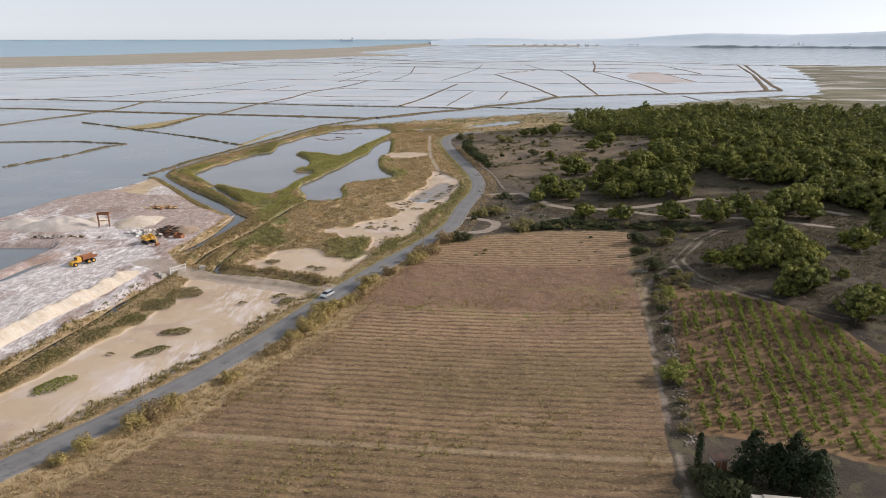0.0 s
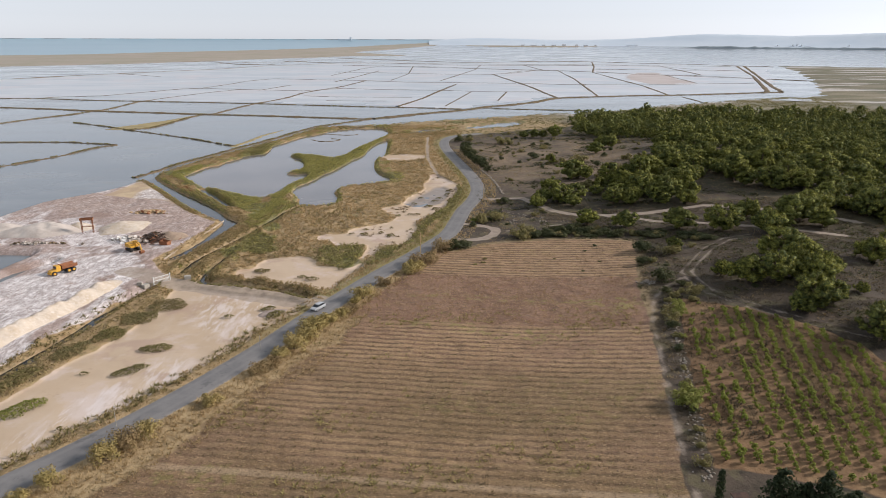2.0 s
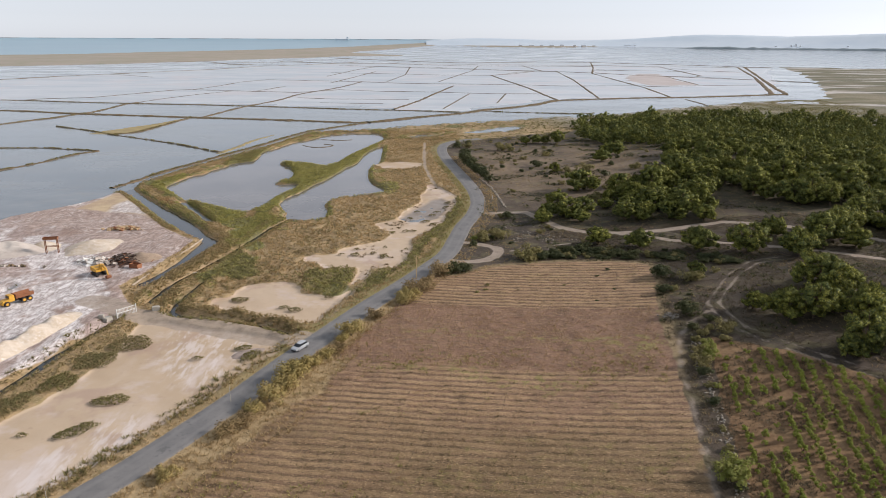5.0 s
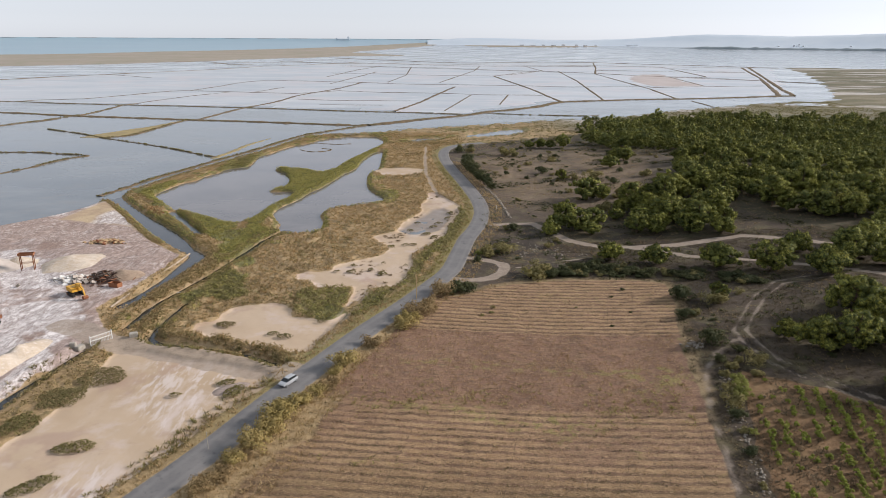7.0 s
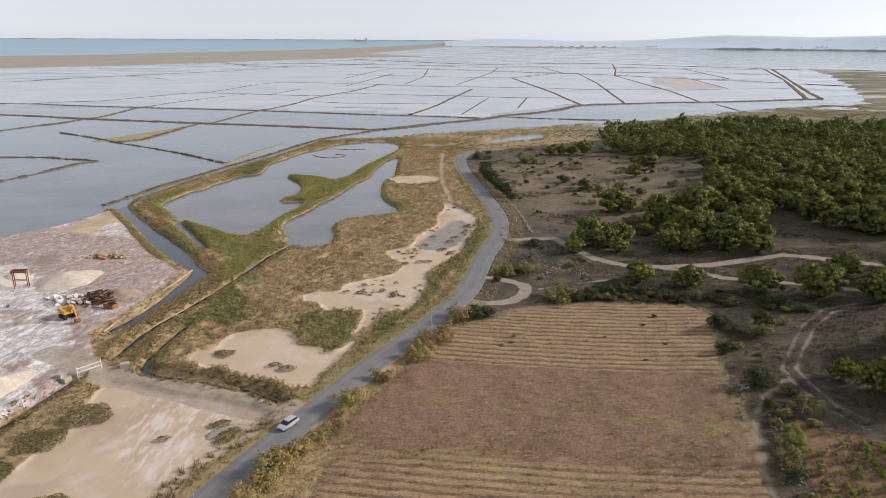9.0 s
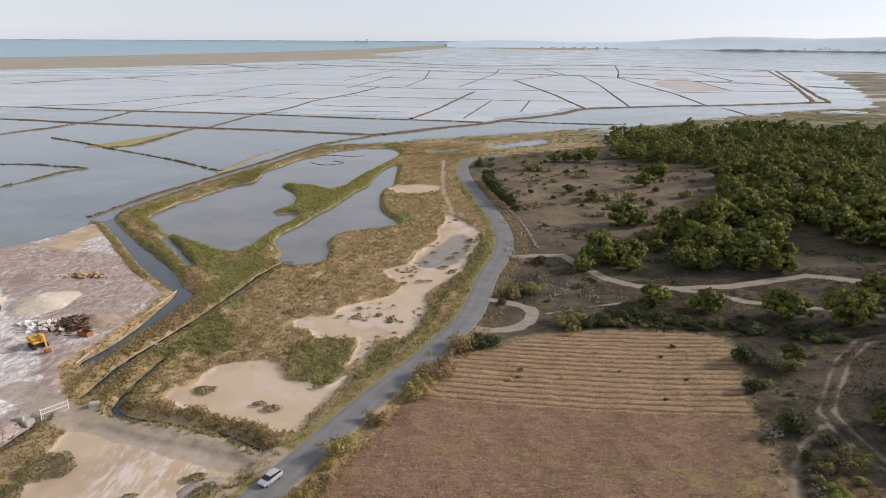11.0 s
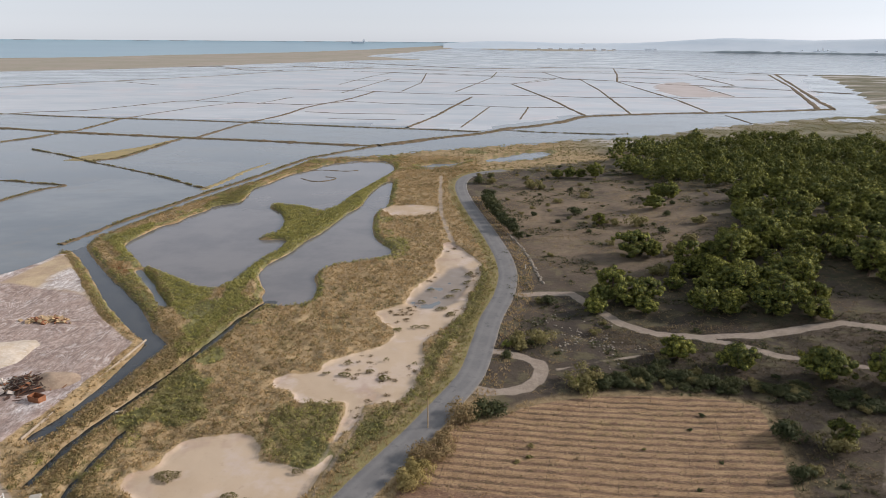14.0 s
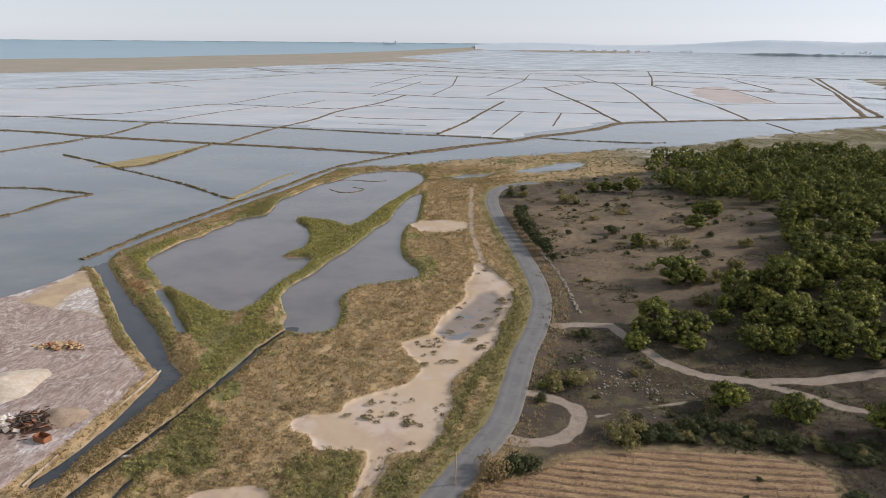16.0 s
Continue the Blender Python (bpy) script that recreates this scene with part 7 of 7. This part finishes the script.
MAT_SCRAP = plain("dark scrap iron", (0.050, 0.032, 0.026), (0.085, 0.050, 0.036), 0.5, 0.85, 0.3, (0.14, 0.06, 0.04))
heap("scrap_mound", -74.0, 177.5, 4.4, 3.4, 1.7, MAT_SCRAP, "dark tangled heap of scrap iron", "scrap heap", 0.9, step=0.3)
litter("scrap_pile", -74.2, 177.2, 5.2, 4.0, 190, [("bar", (2.0, 0.09, 0.09)), ("plate", (0.9, 0.6, 0.03)), ("bar", (1.4, 0.12, 0.12))], [MAT_SCRAP, MAT_RUST, MAT_BARK, MAT_SCRAP, MAT_STONE], "rusty bars and plates thrown on the scrap heap", "scrap", 2.2)
litter("sheet_pile", -80.2, 175.8, 5.0, 3.4, 80, [("sheet", (1.5, 0.9, 0.03)), ("board", (1.6, 0.2, 0.05)), ("crate", (0.9, 0.8, 0.6))], [MAT_WHITE, MAT_CONCRETE, MAT_SALT_GREY], "heap of pale sheets and broken boards", "rubbish heap", 0.9)
litter("timber_pile", -86.2, 205, 5.6, 2.2, 80, [("plank", (1.9, 0.3, 0.08)), ("beam", (1.6, 0.22, 0.22)), ("board", (1.2, 0.7, 0.06)), ("crate", (0.9, 0.7, 0.5))], [MAT_WOOD, MAT_WOOD, MAT_RUST], "broken timber and planks in a low pile", "timber pile", 0.8)
litter("rubble_row", -102, 172.5, 8, 1.1, 60, [("lump", (0.8, 0.6, 0.5)), ("lump", (0.5, 0.5, 0.35))], [MAT_STONE, MAT_DIKE, MAT_SALT_GREY], "row of dark rubble below the salt heap", "rubble", 0.4)
tank = tagged(new("steel_skip"), "rusty open steel tank beside the scrap", "tank")
bm = bmesh.new()
for y in (-0.7, 0.7):
    box(bm, (0, y, 0.5), (2.4, 0.08, 1.0), 0.02)
for x in (-1.2, 1.2):
    box(bm, (x, 0, 0.5), (0.08, 1.4, 1.0), 0.02)
box(bm, (0, 0, 0.1), (2.4, 1.4, 0.1), 0.02)
part("shell", bm, MAT_RUST, tank)
place(tank, -69.6, 172.5, -20)

# gate and blocks of the works' entrance
gate = tagged(new("barred_gate"), "white barred metal gate at the works' entrance", "gate")
for x in (0.0, 4.0):
    part("post", blocks(((x, 0, 0.75), (0.16, 0.16, 1.6)), bevel=0.02), MAT_WHITE, gate)
for z in (0.3, 0.85, 1.35):
    part("rail", blocks(((2.0, 0, z), (4.0, 0.07, 0.08)), bevel=0.01), MAT_WHITE, gate)
for k in range(13):
    part("bar", blocks(((0.3 + k * 0.28, 0, 0.82), (0.04, 0.04, 1.1)), bevel=0.0), MAT_WHITE, gate)
place(gate, -61.0, 143.9, 52)
gate.scale = (0.95, 1.0, 1.4)
for x, y, a, w in ((-55.1, 147.6, 20, 1.1), (-62.6, 143.2, 70, 1.2), (-63.6, 143.0, 10, 0.8)):
    b = tagged(new("concrete_block"), "pale rough concrete block beside the works' gate", "block", "blocks at the gate")
    part("lump", box(bmesh.new(), (0, 0, 0.4), (w * 1.3, w, 0.85), 0.1), MAT_CONCRETE, b)
    place(b, x, y, a)
MAT_QUAY = plain("old quay stone", (0.40, 0.33, 0.25), (0.30, 0.24, 0.175), 1.6, 0.95, 0.2, (0.20, 0.16, 0.11), 0.02)
quay = tagged(ribbon("quay_edge", smooth([(-62.6, 197.6), (-63.2, 190), (-64.2, 179), (-65.4, 170), (-66.0, 162)], False, 1.0), 0.42, MAT_QUAY, 0.0, 5, 0.22, 0.12, 0.55), "pale concrete edge of the canal", "quay", kind="structure")
sluice = tagged(new("sluice"), "small concrete sluice over the ditch", "sluice")
part("slab", blocks(((0, 0, 0.5), (2.4, 0.9, 0.2)), bevel=0.04), MAT_CONCRETE, sluice)
for x in (-1, 1):
    part("wall", blocks(((x, 0, 0.15), (0.3, 0.9, 0.9)), bevel=0.04), MAT_CONCRETE, sluice)
sluice.matrix_basis = pose(-54.8, 170.0, 0.35, 0, 0, 15) @ Matrix.Scale(0.7, 4)


# posts along the road
def post(x, y, tall, mat, radius, label):
    p_ = tagged(new("road_post"), label, "post", "posts along the road")
    mesh_object("pole", *tube([(0, 0, -0.3), (0, 0, tall)], [radius, radius * 0.8], 8), mat, p_)
    part("cap", drum(bmesh.new(), (0, 0, tall), radius * 1.2, 0.08, "Z", 8), mat, p_)
    return place(p_, x, y, 0)


post(-30.4, 112.6, 2.6, MAT_CONCRETE, 0.045, "thin pale post on the road's verge")
post(-43.6, 88.2, 2.8, MAT_CONCRETE, 0.045, "thin pale post on the road's verge")
post(-4.9, 166.6, 5.2, MAT_WOOD, 0.09, "brown wooden pole on the road's verge")
post(13.9, 223.2, 5.2, MAT_WOOD, 0.09, "brown wooden pole beside the track's mouth")
post(17.8, 243.5, 1.2, MAT_WHITE, 0.08, "short white post beside the stone wall")


# dry stone walls and scattered stones
def stones(name, xs, ys, size, label, category):
    zs, _ = land(xs, ys)
    verts, faces = [], []
    base = np.array([(-1, -1, -0.6), (1, -1, -0.6), (1, 1, -0.6), (-1, 1, -0.6), (-0.7, -0.7, 0.7), (0.8, -0.6, 0.6), (0.6, 0.8, 0.8), (-0.8, 0.6, 0.6)])
    quads = [(0, 3, 2, 1), (4, 5, 6, 7), (0, 1, 5, 4), (1, 2, 6, 5), (2, 3, 7, 6), (3, 0, 4, 7)]
    for x, y, z in zip(xs, ys, zs):
        k, a = size * rng.uniform(0.4, 1.3), rng.uniform(0, 6.28)
        q = base * rng.uniform(0.7, 1.2, (8, 3)) * k * np.array([1, 0.75, 0.6])
        r = np.stack([q[:, 0] * math.cos(a) - q[:, 1] * math.sin(a), q[:, 0] * math.sin(a) + q[:, 1] * math.cos(a), q[:, 2]], -1)
        faces += [tuple(i + len(verts) for i in f) for f in quads]
        verts += (r + np.array([x, y, z + 0.2 * k])).tolist()
    return tagged(sheet(name, np.array(verts), np.array(faces), MAT_STONE, smooth_faces=False), label, category, kind="stuff")


def along(pts, n, spread_):
    p = np.array(smooth(pts, False, 0.5))
    i = rng.integers(0, len(p), n)
    return p[i, 0] + rng.normal(0, spread_, n), p[i, 1] + rng.normal(0, spread_, n)


stones("vineyard_wall", *along([(44, 131), (39.7, 111), (36.3, 95), (33.2, 82.7), (31.6, 76)], 300, 0.5), 0.19, "tumbled dry stone wall beside the vineyard", "stone wall")
stones("roadside_wall", *along([(15.8, 277.6), (18, 265.8), (19.7, 252.1), (20.4, 240.1), (21.1, 232.7)], 260, 0.2), 0.30, "low dry stone wall above the road", "stone wall")
stones("field_stones", *along([(42.6, 141.2), (43.6, 140.2)], 40, 0.5), 0.3, "heap of white field stones", "stones")
sx_, sy_ = rng.normal(25, 6, 420), rng.normal(199, 9, 420)
ok = (side(sx_, sy_, road_line) > 7) & (cloud(sx_, sy_, 4, 77) > 0.2) & (np.minimum.reduce([line_distance(sx_, sy_, p_) for p_, _ in TRACKS]) > 1.8)
stones("scattered_stones", sx_[ok], sy_[ok], 0.24, "white stones scattered over the scrubland", "stones")


# house among the conifers
def house():
    h = tagged(new("house"), "small house with terracotta walls and a grey roof terrace", "house")
    part("wall", blocks(((0, 0, 1.25), (5.2, 4.4, 2.5)), bevel=0.03), MAT_PLASTER, h)
    part("terrace", blocks(((0.6, 1.2, 2.56), (4.0, 2.0, 0.12)), bevel=0.02), MAT_CONCRETE, h, "pale grey roof terrace")
    bm = loft(bmesh.new(), [[(-2.9, -2.5, 1.87), (-2.9, -0.9, 3.2), (-2.9, 0.6, 2.55), (-2.9, 0.6, 1.87)], [(2.9, -2.5, 1.87), (2.9, -0.9, 3.2), (2.9, 0.6, 2.55), (2.9, 0.6, 1.87)]])
    roof = part("roof", bm, MAT_TILE, h, "terracotta tiled roof")
    for k in range(19):
        x = -2.8 + k * 0.31
        part("tile_row", loft(bmesh.new(), [[(x - 0.1, y, z), (x, y, z + 0.08), (x + 0.1, y, z)] for y, z in ((-2.5, 2.47), (-0.9, 3.22))]), MAT_TILE, roof)
    part("chimney", blocks(((1.3, -0.7, 3.3), (0.5, 0.5, 0.9)), bevel=0.03), MAT_PLASTER, h)
    for x in (-1.4, 1.2):
        part("window", blocks(((x, 2.21, 1.3), (0.9, 0.06, 1.1)), bevel=0.01), MAT_GLASS_DARK, h)
    part("door", blocks(((-0.1, 2.21, 1.0), (0.9, 0.06, 2.0)), bevel=0.01), MAT_WOOD, h)
    return h


place(house(), 36.0, 60.8, -8)
shed = tagged(new("garden_shed"), "small shed with red-brown doors and a pale base", "shed")
part("wall", blocks(((0, 0, 1.0), (2.2, 1.8, 2.0)), bevel=0.03), MAT_PLASTER, shed)
part("roof", blocks(((0, 0, 2.06), (2.5, 2.1, 0.12)), bevel=0.03), MAT_SCRAP, shed)
for x in (-0.5, 0.5):
    part("door", blocks(((x, -0.92, 0.95), (0.9, 0.06, 1.8)), bevel=0.01), MAT_RUST, shed, "dark red-brown door")
place(shed, 32.8, 70.0, 5, True)
shed.scale = shed.scale * 0.75

# islet in the pond, and the rough land at its shores
heap("pond_islet", -33.2, 264.5, 0.9, 0.7, 0.9, MAT_DIKE, "tiny dark islet in the shallow pond", "islet", 0.4)

# ---- far shore, hills, sea ----
def polar(az, r, z):
    return (r * math.sin(radians(az)), 42 + r * math.cos(radians(az)), z)


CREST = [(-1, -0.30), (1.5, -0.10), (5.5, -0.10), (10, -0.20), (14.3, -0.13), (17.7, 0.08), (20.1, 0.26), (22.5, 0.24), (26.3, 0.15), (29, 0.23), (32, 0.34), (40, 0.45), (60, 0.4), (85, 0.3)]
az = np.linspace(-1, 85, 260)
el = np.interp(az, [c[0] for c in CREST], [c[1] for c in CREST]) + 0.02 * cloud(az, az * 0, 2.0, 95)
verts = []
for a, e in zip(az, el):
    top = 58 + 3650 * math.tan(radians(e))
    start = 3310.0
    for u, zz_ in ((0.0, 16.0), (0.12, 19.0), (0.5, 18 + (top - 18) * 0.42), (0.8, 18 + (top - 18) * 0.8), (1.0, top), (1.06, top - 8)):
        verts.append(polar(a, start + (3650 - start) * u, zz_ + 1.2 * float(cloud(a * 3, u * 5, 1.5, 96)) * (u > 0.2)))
tagged(sheet("backdrop", np.array(verts), grid_faces(6, len(az)), MAT_HAZE_TINT), "hills beyond the lagoon with haze painted in blue-grey", "hills", kind="structure")
verts, az = [], np.linspace(18.7, 60, 200)
for a in az:
    k = min(1.0, (a - 18.6) / 1.5)
    t = (6 + 4 * float(cloud(a, 0.0, 0.5, 97))) * k
    z0 = 14.6
    for r, z in ((3172, -1), (3178, t * 0.6), (3186, t), (3215, t * 1.05), (3235, -1)):
        verts.append(polar(a, r, z0 + z))
tagged(sheet("far_wooded_shore", np.array(verts), grid_faces(5, len(az)), MAT_HAZED_WOOD), "dark wooded spit on the far shore, haze painted in", "shore", kind="structure")
verts, az = [], np.linspace(-3, 17, 120)
for a in az:
    k = math.sin(math.pi * (a + 3) / 20) ** 0.5
    for r, z in ((3320 - 190 * k, 10), (3326 - 190 * k, 13.6), (3420, 21)):
        verts.append(polar(a, r, z + 0.6 * float(cloud(a, r, 0.6, 98))))
tagged(sheet("far_flat_shore", np.array(verts), grid_faces(3, len(az)), MAT_SANDBAR), "low tawny shore across the lagoon", "shore", kind="structure")
MAT_FAR_WHITE = plain("distant white walls", (0.85, 0.85, 0.85), (0.78, 0.79, 0.80), 30.0, 0.9, 0.1)
for a, r, w, t in [(6.6, 4050, 34, 8), (7.5, 4060, 50, 7), (8.3, 4040, 30, 9), (9.1, 4050, 44, 8), (9.9, 4040, 36, 12), (10.9, 4020, 26, 12), (11.6, 4040, 40, 8), (12.4, 4050, 30, 7), (15.0, 4080, 60, 10), (15.5, 4080, 30, 12),
                   (26.6, 4080, 14, 22), (26.9, 4090, 16, 30), (27.2, 4080, 14, 20), (27.6, 4080, 50, 10), (25.6, 4080, 14, 16), (30.2, 4090, 16, 18), (21.0, 4080, 80, 8), (22.2, 4080, 50, 8)]:
    b = tagged(new("far_building"), "pale building on the far shore", "building", "buildings on the far shore")
    part("wall", blocks(((0, 0, t / 2), (w, 20, t)), bevel=0.5), MAT_FAR_WHITE, b)
    part("roof", blocks(((0, 0, t + 0.8), (w * 0.96, 19, 1.6)), bevel=0.4), MAT_FAR_WHITE, b)
    b.matrix_basis = pose(*polar(a, r - 700, 18.8), 0, 0, -a) @ Matrix.Scale(0.5, 4)
SEA = [(-2200, 1500), (-1376, 1758), (-1229, 1958), (-1087, 2127), (-976, 2470), (-792, 2843), (-637, 3305), (-509, 3899), (-394, 4710), (100, 8200), (1100, 15500), (-15500, 15500), (-15500, 1500)]
aa = np.linspace(radians(-88), radians(6), 190)
rr = np.geomspace(1500, 14300, 50)
RR, AA = np.meshgrid(rr, aa)
X, Y = RR.ravel() * np.sin(AA.ravel()), 42 + RR.ravel() * np.cos(AA.ravel())
faces = grid_faces(len(rr), len(aa))[:, ::-1]
faces = faces[(area_distance(X, Y, SEA)[faces] < 0).any(1)]
f = far(X, Y)
tagged(sheet("sea", np.stack([f[0], f[1], f[2] + 0.3], -1), faces, MAT_SEA), "pale blue open sea to the horizon", "sea", kind="structure")
ship = tagged(new("ship"), "distant cargo ship on the sea's horizon", "ship")
# hull takes the same painted haze colour as the hills
part("hull", loft(bmesh.new(), [[(x, -6 * w, 0), (x, -7 * w, 7 + s_), (x, 7 * w, 7 + s_), (x, 6 * w, 0)] for x, w, s_ in ((-44, 0.6, 2), (-38, 1, 0), (30, 1, 0), (46, 0.15, 3))]), MAT_HAZE_TINT, ship)
part("bridge", blocks(((-34, 0, 13), (12, 12, 14)), bevel=0.4), MAT_FAR_WHITE, ship)
ship.matrix_basis = pose(*polar(-7.75, 3700, 39.0), 0, 0, 190) @ Matrix.Scale(0.8, 4)

# from units of the plan to metres
for ob in list(scene.objects):
    if ob.parent is None and ob.type in {"MESH", "EMPTY"}:
        ob.matrix_basis = Matrix.Scale(UNIT, 4) @ ob.matrix_basis
